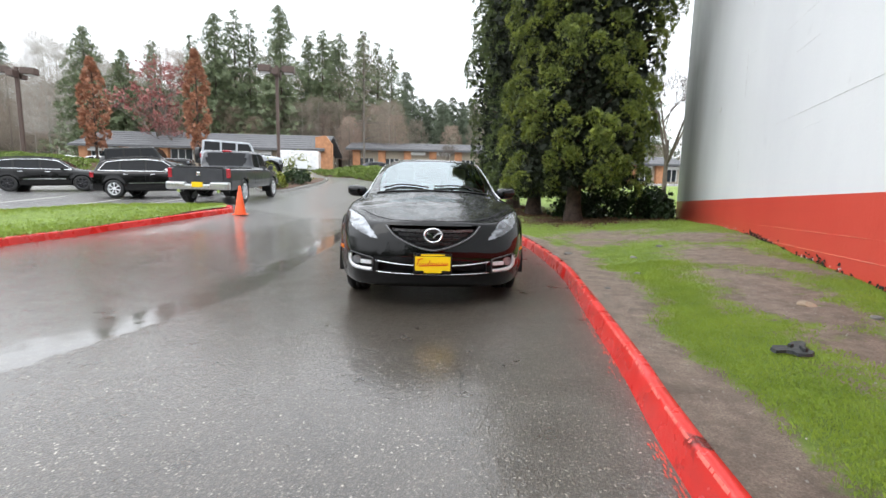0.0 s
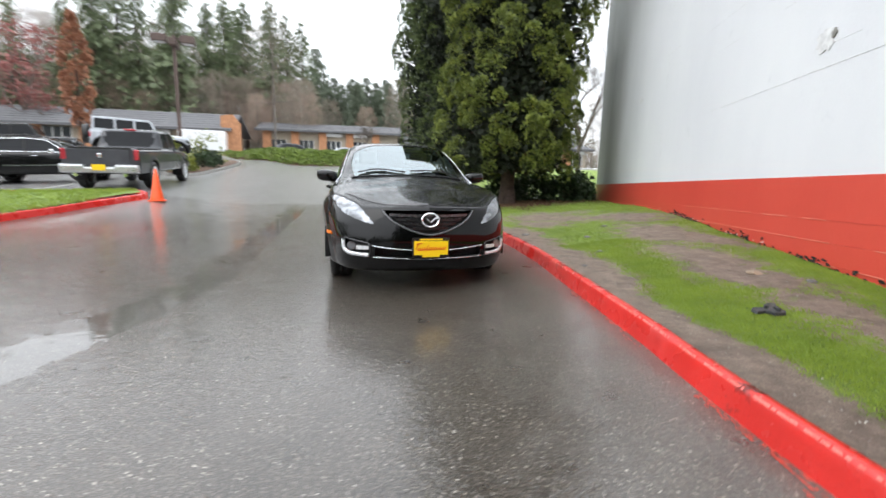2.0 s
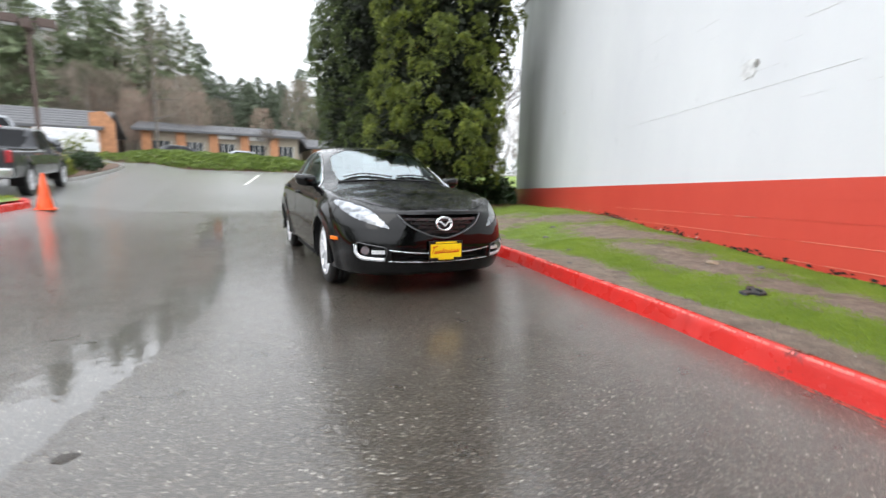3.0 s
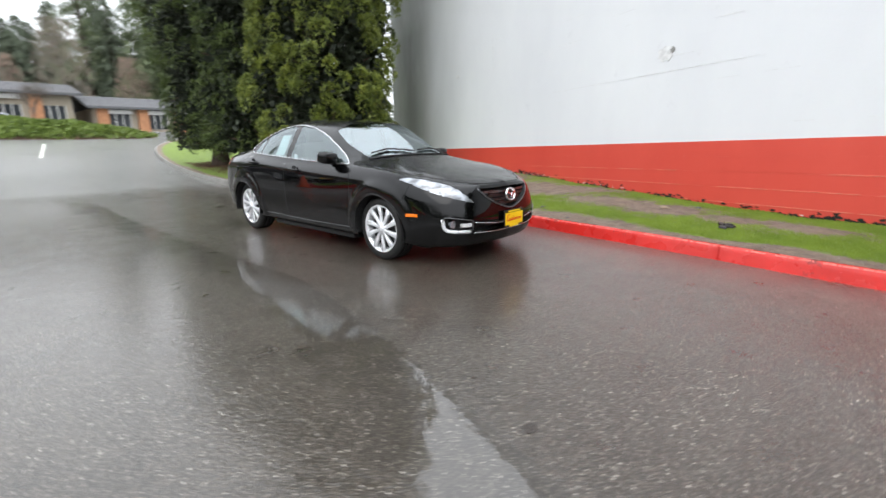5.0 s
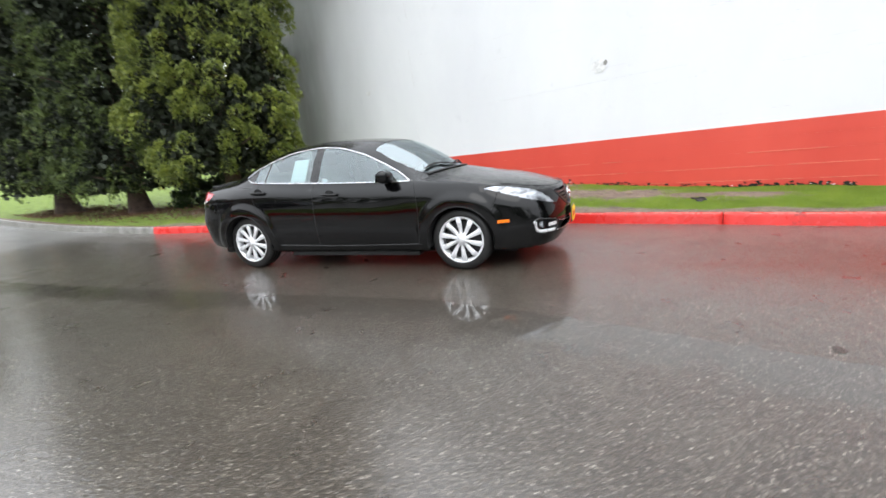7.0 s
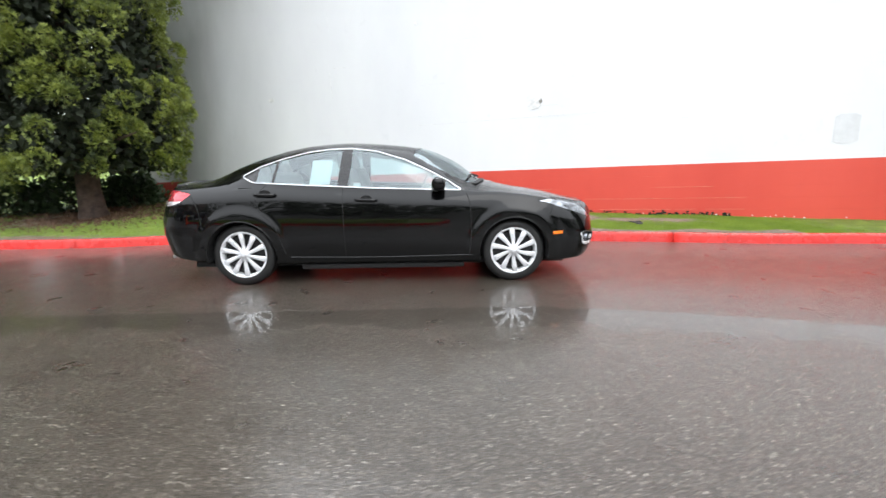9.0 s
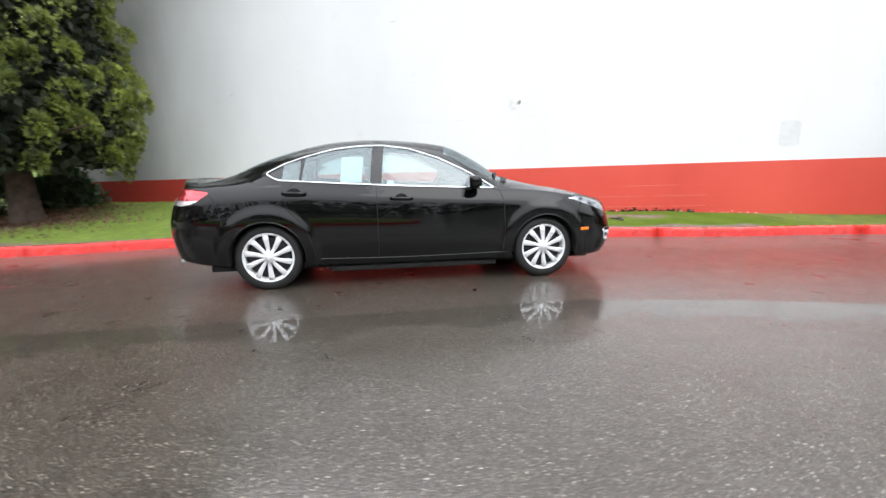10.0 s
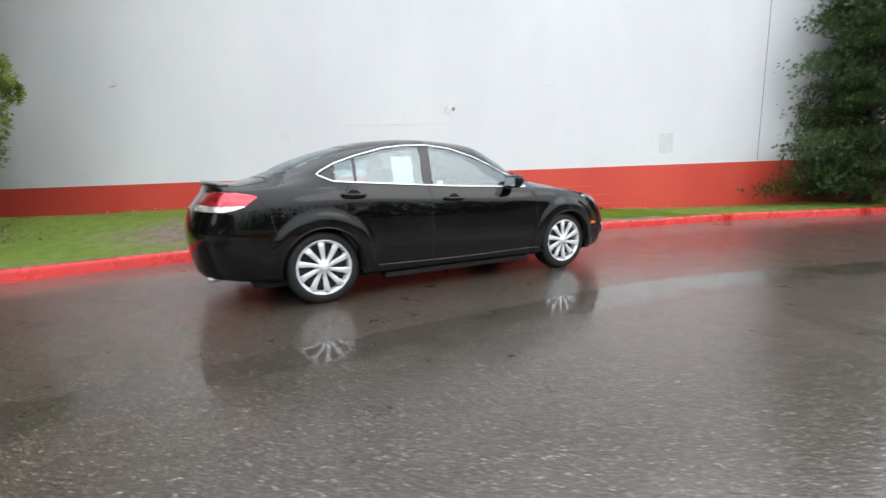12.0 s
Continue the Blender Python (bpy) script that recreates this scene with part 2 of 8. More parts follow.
ASPHALT = asphalt_mat()
TURF = dirt_grass_mat()
KERB_RED = kerb_mat("red_kerb_paint", (0.62, 0.028, 0.022))
KERB_GREY = kerb_mat("grey_concrete", None)
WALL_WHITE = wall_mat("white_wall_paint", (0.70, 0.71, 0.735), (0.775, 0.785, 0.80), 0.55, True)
WALL_RED = wall_mat("red_wall_paint", (0.60, 0.060, 0.040), (0.70, 0.088, 0.058), 0.40, dark_end=True)
JOINT_PALE = plain("bare_mortar", (0.66, 0.22, 0.15), 0.7, var=0.3, scale=9)
BARK = plain("bark", (0.062, 0.040, 0.030), 0.85, var=0.5, scale=9, bump=0.8)
BLADE = leafy("grass_blades", (0.15, 0.225, 0.020), (0.26, 0.345, 0.040), 0.6)
ARRIS = plain("rubbed_red_paint", (0.68, 0.13, 0.10), 0.4, var=0.3, scale=30)
CHAR = plain("damp_black_moss", (0.018, 0.015, 0.011), 0.9, var=0.5, scale=20, bump=0.6)
LITTER = plain("flattened_plastic", (0.018, 0.020, 0.020), 0.5, var=0.3)
ORANGE = plain("orange_cone_plastic", (0.85, 0.10, 0.018), 0.4, var=0.12)
PATCH = plain("grey_patch_paint", (0.66, 0.67, 0.68), 0.6, var=0.08)
GREY_STAIN = plain("grey_stain", (0.70, 0.70, 0.70), 0.7, var=0.2, scale=14)
DARK_JOINT = plain("dark_joint", (0.22, 0.22, 0.21), 0.8, var=0.3, scale=8)
MULCH = plain("bark_mulch", (0.09, 0.05, 0.03), 0.9, var=0.5, scale=12, bump=0.8)
IVY = leafy("ivy", (0.07, 0.115, 0.018), (0.21, 0.28, 0.05), 0.5)


# ---- building blocks ----
def mesh_of(name, verts, faces, mats, smooth=False, index=None):
    me = bpy.data.meshes.new(name)
    me.from_pydata([tuple(map(float, v)) for v in verts], [], [tuple(map(int, f)) for f in faces])
    for mt in mats if isinstance(mats, (list, tuple)) else [mats]:
        me.materials.append(mt)
    if index is not None:
        me.polygons.foreach_set("material_index", np.asarray(index, dtype=np.int32))
    if smooth:
        me.polygons.foreach_set("use_smooth", np.ones(len(me.polygons), dtype=bool))
    me.update()
    return me


def solid(name, verts, faces, mats, parent=None, label="", smooth=False, index=None):
    ob = new(name, mesh_of(name, verts, faces, mats, smooth, index))
    if parent:
        ob.parent = parent
    return tagged(ob, label)


def part(name, bm, material, parent, label="", smooth=False):
    me = bpy.data.meshes.new(name)
    bm.to_mesh(me)
    bm.free()
    me.materials.append(material)
    if smooth:
        me.polygons.foreach_set("use_smooth", np.ones(len(me.polygons), dtype=bool))
    ob = new(name, me)
    ob.parent = parent
    return tagged(ob, label)


def base(name, place=(0, 0, 0), turn=0.0, label="", category="", group=""):
    ob = new(name)
    ob.matrix_basis = pose(*place, 0, 0, turn)
    return tagged(ob, label, category, group)


def box(bm, size, at=(0, 0, 0), bevel=0.0, m=None):
    made = bmesh.ops.create_cube(bm, size=1.0)["verts"]
    bmesh.ops.scale(bm, vec=size, verts=made)
    if bevel:
        edges = list({e for v in made for e in v.link_edges})
        got = bmesh.ops.bevel(bm, geom=edges, offset=bevel, segments=2, affect="EDGES", profile=0.6)
        made = list({v for f in got["faces"] for v in f.verts} | {v for v in made if v.is_valid})
    bmesh.ops.transform(bm, matrix=Matrix.Translation(at) @ (m or Matrix()), verts=made)
    return made


def boxed(name, size, at, material, parent, bevel=0.0, label="", m=None):
    bm = bmesh.new()
    box(bm, size, at, bevel, m)
    return part(name, bm, material, parent, label)


def rod(bm, a, b, r0, r1=None, sides=10):
    a, b = Vector(a), Vector(b)
    way = b - a
    made = bmesh.ops.create_cone(bm, cap_ends=True, segments=sides, radius1=r0, radius2=r0 if r1 is None else r1, depth=way.length)["verts"]
    bmesh.ops.transform(bm, matrix=Matrix.Translation((a + b) / 2) @ way.to_track_quat("Z", "Y").to_matrix().to_4x4(), verts=made)
    return made


def lathe(profile, sides=40, axis="z"):
    """Verts and quads of a profile of (radius, along) turned round an axis."""
    verts, faces, n = [], [], len(profile)
    for i in range(sides):
        c, s = math.cos(2 * math.pi * i / sides), math.sin(2 * math.pi * i / sides)
        for r, h in profile:
            verts.append({"z": (r * c, r * s, h), "x": (h, r * c, r * s)}[axis])
    for i in range(sides):
        j = (i + 1) % sides
        for k in range(n - 1):
            faces.append((i * n + k, j * n + k, j * n + k + 1, i * n + k + 1))
    return verts, faces


def sweep(points, width, height, normals=None, closed=False):
    """A bar of rectangular section along a line."""
    pts = [Vector(p) for p in points]
    verts, faces, n = [], [], len(pts)
    for i, p in enumerate(pts):
        a = pts[(i - 1) % n] if closed or i else p
        b = pts[(i + 1) % n] if closed or i < n - 1 else p
        t = (b - a).normalized()
        up = Vector(normals[i]) if normals is not None else Vector((0, 0, 1))
        side = t.cross(up).normalized()
        up = side.cross(t).normalized()
        for sx, sz in ((-1, 0), (1, 0), (0.8, 1), (-0.8, 1)):
            verts.append(p + side * sx * width / 2 + up * sz * height)
    for i in range(n if closed else n - 1):
        j = (i + 1) % n
        for k in range(4):
            faces.append((i * 4 + k, i * 4 + (k + 1) % 4, j * 4 + (k + 1) % 4, j * 4 + k))
    if not closed:
        faces += [(3, 2, 1, 0), tuple(4 * (n - 1) + k for k in range(4))]
    return verts, faces


def smooth_line(points, n):
    """n points along a smooth line through the given ones."""
    p = np.array(points, float)
    d = np.r_[0, np.cumsum(np.linalg.norm(np.diff(p, axis=0), axis=1))]
    s = np.linspace(0, d[-1], n)
    return np.stack([pchip(d, p[:, k], s) for k in range(p.shape[1])], 1)


def pchip(x, y, s):
    """Smooth interpolation without overshoot."""
    x, y = np.asarray(x, float), np.asarray(y, float)
    h, dl = np.diff(x), np.diff(y) / np.diff(x)
    d = np.zeros_like(y)
    if len(x) > 2:
        w1, w2 = 2 * h[1:] + h[:-1], h[1:] + 2 * h[:-1]
        ok = dl[:-1] * dl[1:] > 0
        with np.errstate(divide="ignore", invalid="ignore"):
            d[1:-1] = np.where(ok, (w1 + w2) / (w1 / dl[:-1] + w2 / dl[1:]), 0)
    d[0], d[-1] = dl[0], dl[-1]
    k = np.clip(np.searchsorted(x, s, "right") - 1, 0, len(x) - 2)
    t = (s - x[k]) / h[k]
    return (2 * t**3 - 3 * t**2 + 1) * y[k] + (t**3 - 2 * t**2 + t) * h[k] * d[k] + (-2 * t**3 + 3 * t**2) * y[k + 1] + (t**3 - t**2) * h[k] * d[k + 1]


# ---- ground ----
def ground_z(x, y):
    left = min(1.0, max(0.0, (-x - 11) / 5)) * max(0.0, 1 - max(0.0, y - 24) / 6)
    b = 0.0
    if y > 17:
        b = 0.36 + 0.08 * (min(y, 40) - 17) * (1 - 0.6 * left) + 0.02 * max(0, min(y, 80) - 40)
    elif y > 5:
        b = 0.0025 * (y - 5) ** 2
    elif y < -3:
        b = 0.03 * min(-3 - y, 12)
    s = min(1.0, max(0.0, (y - 5) / 4))
    u, w = min(1.0, max(0.0, (y - 18.2 - 2.2 * left) / 3.4)), min(1.0, max(0.0, (-x - 8.4) / 1.6))
    rise = u * u * (3 - 2 * u) * w * w * (3 - 2 * w) * (0.75 if x > -13 else 0.75 - 0.3 * min(1.0, (-13 - x) / 3))
    side = min(0.3, 0.15 * max(0.0, -x - 4)) * (1 - 0.65 * min(1.0, max(0.0, (-x - 9) / 2.5)) * s)
    c = min(1.0, max(0.0, (x + 0.6) / 1.7)) * min(1.0, max(0.0, (7.5 - y) / 3))
    b += 0.055 * c * c * (3 - 2 * c)
    return b + s * s * (3 - 2 * s) * side + rise * max(0.0, 1 - max(0.0, y - 30) / 10)


KERB = smooth_line([(-9, -21), (-5.0, -14), (-2.6, -10.2), (-1.15, -7.9), (-0.35, -6.4), (0.22, -5.0), (0.52, -4.0), (0.74, -3.0), (0.83, -2.45), (0.91, -2.0), (1.02, -1.5), (1.12, -0.95), (1.31, 0.1), (1.53, 1.4), (1.66, 2.8), (1.74, 4.6),
                    (1.70, 6.2), (1.58, 7.6), (1.5, 9), (1.62, 11.5), (1.95, 14.5), (2.75, 19.5), (3.9, 23.8), (5.6, 27.5), (8.0, 30.6), (11.5, 32.5), (18, 34), (40, 36)], 420)
WALL_K = 0.385


def wall_x(y):
    return 3.80 + WALL_K * y


def kerb_x(y):
    return float(np.interp(y, KERB[:, 1], KERB[:, 0]))


# crisp bank of the water-filled seam between two lanes of asphalt
SEAM = [(-1.62, 13.0), (-1.66, 9.0), (-1.75, 5.5), (-1.76, 3.0), (-1.74, 1.3), (-1.84, 0.5), (-2.0, -0.2), (-2.13, -0.65), (-2.24, -1.0), (-2.38, -1.5), (-2.62, -2.3), (-3.0, -3.4)]


def build_ground():
    def ticks(lo, hi, step, far):
        a = list(np.arange(lo, hi + 1e-6, step))
        s, d = step, hi
        while d < far:
            s *= 1.25
            d += s
            a.append(d)
        s, d = step, lo
        while d > -far:
            s *= 1.25
            d -= s
            a.insert(0, d)
        return a

    xs, ys = ticks(-6, 2.2, 0.09, 900), ticks(-5, 14, 0.14, 900)
    verts = [(x, y, ground_z(x, y)) for y in ys for x in xs]
    n = len(xs)
    faces = [(j * n + i, j * n + i + 1, (j + 1) * n + i + 1, (j + 1) * n + i) for j in range(len(ys) - 1) for i in range(n - 1)]
    ob = solid("ground", verts, faces, ASPHALT, smooth=True, label="wet dark grey asphalt car park with standing water")
    g = smooth_line(SEAM, 160)
    way = np.gradient(g, axis=0)
    way /= np.linalg.norm(way, axis=1)[:, None]
    side, ends, verge = [], [], []
    for x, y, z in verts:
        near_kerb = -12 < y < 14 and -6 < x < 3
        verge.append(float(np.hypot(KERB[:, 0] - x, KERB[:, 1] - y).min()) if near_kerb else 9.0)
        if -5 < x < 1 and -4.5 < y < 14:
            k = int(np.hypot(g[:, 0] - x, g[:, 1] - y).argmin())
            side.append(float((x - g[k, 0]) * way[k, 1] - (y - g[k, 1]) * way[k, 0]))
            ends.append(max(0.0, min(1.0, (10.5 - y) / 3)) * max(0.0, min(1.0, (y + 3.4) / 1.2)))
        else:
            side.append(1.0 if x < -3 else -1.0)
            ends.append(0.0)
    ob.data.attributes.new("verge", "FLOAT", "POINT").data.foreach_set("value", verge)
    ob.data.attributes.new("seam", "FLOAT", "POINT").data.foreach_set("value", side)
    ob.data.attributes.new("along", "FLOAT", "POINT").data.foreach_set("value", ends)
    return tagged(ob, category="ground", kind="structure")


build_ground()


def outward(line):
    t = np.gradient(line, axis=0)
    t /= np.linalg.norm(t, axis=1)[:, None]
    return np.stack([t[:, 1], -t[:, 0]], 1)  # to the right of the way


def kerb_strip(name, line, material, label, flip=1, top=0.138):
    """A kerb with a battered face and a rounded nose, its foot on the line."""
    nrm = outward(line) * flip
    prof = [(-0.01, -0.05), (0.0, 0.0), (0.018, 0.09), (0.024, 0.128), (0.034, 0.146), (0.048, 0.15), (0.082, 0.15), (0.09, 0.05)]
    verts, k = [], len(prof)
    for p, n in zip(line, nrm):
        z = ground_z(*p)
        for o, h in prof:
            verts.append((p[0] + n[0] * o, p[1] + n[1] * o, z + (h * top / 0.15 if h > 0 else h)))
    faces = [(i * k + j, i * k + j + 1, (i + 1) * k + j + 1, (i + 1) * k + j) for i in range(len(line) - 1) for j in range(k - 1)]
    faces = [f[::-1] if flip > 0 else f for f in faces] + [tuple(range(k)), tuple((len(line) - 1) * k + j for j in range(k))]
    return tagged(solid(name, verts, faces, material, smooth=True, label=label), category="kerb", kind="structure")


def build_kerbs():
    # cast in lengths, with a hair joint between them
    turn = int(np.argmax(KERB[:, 1] > 8.7))
    red = KERB[:turn + 1]
    s = np.r_[0, np.cumsum(np.linalg.norm(np.diff(red, axis=0), axis=1))]
    cuts = np.arange(0.6, s[-1], 3.05)
    bounds = [0, *cuts, s[-1]]
    for a, b in zip(bounds[:-1], bounds[1:]):
        q = np.linspace(a + 0.004, b - 0.004, max(4, int((b - a) / 0.15)))
        line = np.stack([np.interp(q, s, red[:, 0]), np.interp(q, s, red[:, 1])], 1)
        kerb_strip("kerb", line, KERB_RED, "red painted concrete kerb with black scuffs")
    grey = KERB[turn:]
    kerb_strip("kerb", grey, KERB_GREY, "unpainted grey concrete kerb round the lawn")


build_kerbs()


def worn_kerb_edge():
    """The kerb's upper edge, chipped and rubbed pale through the paint."""
    rnd = random.Random(23)
    nrm = outward(KERB)
    v, f, i = [], [], 0
    near = [k for k in range(len(KERB)) if -6 < KERB[k, 1] < 5]
    way = np.stack([-nrm[:, 1], nrm[:, 0]], 1)
    for k in near:
        for _ in range(9):
            if noise.noise((KERB[k, 1] * 1.7, 4.4, 0)) < rnd.uniform(-0.5, 0.35):
                continue
            c = KERB[k] + way[k] * rnd.uniform(-0.13, 0.13)
            half, i = rnd.uniform(0.004, 0.022), len(v)
            for a, o, h in ((-1, 0.0265, 0.124), (-1, 0.0335, 0.135), (1, 0.0335, 0.135), (1, 0.0265, 0.124)):
                x, y = c + way[k] * half * a * rnd.uniform(0.7, 1.2) + nrm[k] * (o + rnd.uniform(-0.002, 0.001))
                v.append((x, y, ground_z(*KERB[k]) + h + rnd.uniform(0.0, 0.002)))
            f.append((i, i + 1, i + 2, i + 3))
    tagged(solid("worn_kerb_edge", v, f, ARRIS), "pale rubbed flecks along the upper edge of the red kerb", "kerb wear", kind="stuff")


worn_kerb_edge()


# ---- lawn between kerb and wall ----
BARE = [(3.2, 4.6, 1.4, 1.7), (4.2, 3.4, 1.3, 1.3), (3.6, 1.4, 0.95, 1.7), (2.95, 0.2, 0.75, 1.25), (2.65, -0.7, 0.62, 1.1), (2.4, -1.5, 0.52, 1.0), (2.15, -2.2, 0.42, 0.8), (2.0, 2.9, 0.45, 1.3), (2.7, 3.6, 0.7, 0.9), (1.7, 8.2, 0.5, 1.4), (3.9, 9.4, 1.3, 1.5)]


def bare(x, y):
    """How bare of grass the bank is: 1 soil, 0 turf."""
    n = noise.noise((x * 1.3, y * 1.3, 0.3)) * 0.5 + noise.noise((x * 4.1, y * 4.1, 1.3)) * 0.25
    d = x - kerb_x(y) - 0.2
    w = float(np.interp(y, [-4.0, -0.8, -0.4, 2.4, 4.0, 5.5], [0.33, 0.33, 0.6, 0.6, 0.25, 0.08]))
    f = max(0.0, 1.15 - d / w) if y > -3.4 else 0.2
    for bx, by, rx, ry in BARE:
        f = max(f, 1.15 - math.hypot((x - bx) / rx, (y - by) / ry))
    return f + n * 0.6


def bank_z(x, y):
    """The lawn's surface, rising from the kerb's back to the wall."""
    a, b = kerb_x(y) + 0.10, wall_x(y)
    t = max(0.0, min(1.0, (x - a) / max(0.5, b - a)))
    foot = float(np.interp(y, [-12, -7, -3.5, -1.5, 1, 3, 5, 10, 14, 40], [0.19, 0.21, 0.24, 0.25, 0.35, 0.45, 0.46, 0.34, 0.20, 0.2]))
    rough = 0.025 * noise.noise((x * 1.7, y * 1.7, 5.0)) * min(1, t * 6)
    return ground_z(a, y) + 0.128 + (max(0.0, foot - ground_z(a, y) * 0.9 - 0.14)) * (t * t * (3 - 2 * t)) + rough


def build_lawn():
    ys = np.r_[np.arange(-23, -5, 0.5), np.arange(-5, 10, 0.12), np.arange(10, 33.5, 0.4)]
    cols = 44
    verts, att = [], []
    for y in ys:
        a = kerb_x(y) + 0.072
        b = wall_x(y) + 0.05 if y < 11 else wall_x(11) + (y - 11) * 1.6
        for i in range(cols):
            x = a + (max(b, a + 0.2) - a) * (i / (cols - 1)) ** 1.15
            verts.append((x, y, bank_z(x, y)))
            att.append(bare(x, y))
    n = cols
    faces = [(j * n + i, j * n + i + 1, (j + 1) * n + i + 1, (j + 1) * n + i) for j in range(len(ys) - 1) for i in range(n - 1)]
    ob = solid("lawn", verts, faces, TURF, smooth=True, label="patchy green lawn with bare soil between kerb and wall")
    ob.data.attributes.new("bare", "FLOAT", "POINT").data.foreach_set("value", att)
    tagged(ob, category="lawn", kind="structure")
    # blades
    rnd = random.Random(4)
    v, f = [], []
    for k in range(230000):
        y = rnd.uniform(-3.9, 1.5) if k % 2 else rnd.uniform(-4.2, 9.5) if rnd.random() < 0.75 else rnd.uniform(-9, 24)
        a = kerb_x(y) + 0.10
        b = min(wall_x(y) if y < 11 else a + 5, a + 6)
        x = rnd.uniform(a, b)
        if bare(x, y) + rnd.uniform(-0.25, 0.25) > 0.5:
            continue
        z, k, w = bank_z(x, y), rnd.uniform(0.008, 0.022), rnd.uniform(0.0009, 0.0017)
        t, lean = rnd.uniform(0, 6.283), rnd.uniform(0.2, 1.0)
        c, s = math.cos(t), math.sin(t)
        i = len(v)
        v += [(x - s * w, y + c * w, z - 0.004), (x + s * w, y - c * w, z - 0.004), (x + c * k * lean * 0.5 , y + s * k * lean * 0.5, z + k * 0.8), (x + c * k * lean, y + s * k * lean, z + k * (1.05 - 0.5 * lean))]
        f += [(i, i + 1, i + 2), (i, i + 2, i + 3)]
    tagged(solid("grass", v, f, BLADE), "short wet green grass on the bank", "grass", kind="stuff")


build_lawn()


# ---- building with the white and red wall ----
def build_wall():
    y0, y1, top, thick = -24.0, 10.25, 7.0, 0.25
    d = Vector((WALL_K, 1, 0)).normalized()
    back = Vector((d.y, -d.x, 0))
    line = lambda y: 1.10 - 0.024 * y

    def slab(name, zlo, zhi, material, parent, out=0.0, label=""):
        ys = np.linspace(y0, y1, 30)
        verts = []
        for y in ys:
            p = Vector((wall_x(y), y, 0)) - back * out
            q = p + back * (thick + out)
            verts += [(p.x, p.y, zlo(y)), (p.x, p.y, zhi(y)), (q.x, q.y, zhi(y)), (q.x, q.y, zlo(y))]
        faces = [(i * 4 + k, (i + 1) * 4 + k, (i + 1) * 4 + (k + 1) % 4, i * 4 + (k + 1) % 4) for i in range(29) for k in range(4)]
        faces += [(0, 1, 2, 3), (119, 118, 117, 116)]
        return solid(name, verts, faces, material, parent, label)

    house = tagged(new("wall_east"), "tall white painted block wall with a red base", "wall", kind="structure")
    slab("upper_wall", line, lambda y: top, WALL_WHITE, house, label="white painted upper wall")
    # courses of the red base, each a hair set back at its joint
    for k in range(6):
        hi = lambda y, k=k: line(y) - 0.203 * k - (0.0012 if k else 0)
        lo = lambda y, k=k: line(y) - 0.203 * (k + 1) + 0.0012
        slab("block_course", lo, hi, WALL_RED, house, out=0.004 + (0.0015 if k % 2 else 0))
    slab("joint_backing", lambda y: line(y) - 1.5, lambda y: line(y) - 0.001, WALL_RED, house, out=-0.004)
    # worn arrises of the lower courses, rubbed pale
    rj = random.Random(14)
    for k, rate in ((2, 0.35), (3, 0.8), (4, 0.95)):
        y = -3.6
        while y < 3.2:
            n = rj.uniform(0.25, 0.9)
            if rj.random() < rate:
                p, q = (Vector((wall_x(v), v, line(v) - 0.203 * k)) - back * 0.006 for v in (y, y + n))
                bm = bmesh.new()
                rod(bm, tuple(p), tuple(q), 0.0035, sides=5)
                part("worn_arris", bm, JOINT_PALE, house, "pale worn edge of a block course")
            y += n + rj.uniform(0.0, 0.25)
    # joints of the upper blocks that show through the paint
    for _ in range(46):
        k, y, n = rj.randint(1, 15), rj.uniform(-3.6, 2.6), rj.uniform(0.10, 0.55)
        p, q = (Vector((wall_x(v), v, line(v) + 0.203 * k)) - back * 0.0005 for v in (y, y + n))
        bm = bmesh.new()
        rod(bm, tuple(p), tuple(q), 0.0022, sides=5)
        part("block_joint", bm, GREY_STAIN if rj.random() < 0.6 else WALL_WHITE, house, "faint joint under the white paint")
    y = -1.4
    while y < 2.2:
        n = rj.uniform(0.2, 0.6)
        p, q = (Vector((wall_x(v), v, line(v) + 0.203 * 5)) - back * 0.0005 for v in (y, min(2.2, y + n)))
        bm = bmesh.new()
        rod(bm, tuple(p), tuple(q), 0.0035, sides=5)
        part("block_joint", bm, GREY_STAIN, house, "open joint in the white paint")
        y += n + 0.01
    slab("coping", lambda y: top + 0.001, lambda y: top + 0.12, WALL_WHITE, house, out=0.05)
    # far end and the rest of the building
    e = Vector((wall_x(y1), y1, 0)) + back * (thick + 0.003)
    verts, faces = [], []
    for z in (-0.3, top):
        for o, t in ((0, 0), (0, -0.25), (22, -0.25), (22, 0)):
            p = e + back * o + d * t
            verts.append((p.x, p.y, z))
    faces = [(0, 1, 5, 4), (1, 2, 6, 5), (2, 3, 7, 6), (3, 0, 4, 7), (4, 5, 6, 7), (3, 2, 1, 0)]
    solid("end_wall", verts, faces, WALL_WHITE, house, "white end wall")
    verts = []
    for z in (top - 0.3, top - 0.06):
        for o, y in ((0, y0), (0, y1), (22, y1), (22, y0)):
            p = Vector((wall_x(y), y, 0)) + back * (o + thick + 0.004)
            verts.append((p.x, p.y, z))
    solid("roof_deck", verts, [(0, 1, 5, 4), (1, 2, 6, 5), (2, 3, 7, 6), (3, 0, 4, 7), (4, 5, 6, 7), (3, 2, 1, 0)], KERB_GREY, house, "flat grey roof deck")

    def on_wall(y, z, out=0.004):
        p = Vector((wall_x(y), y, z)) - back * out
        return p

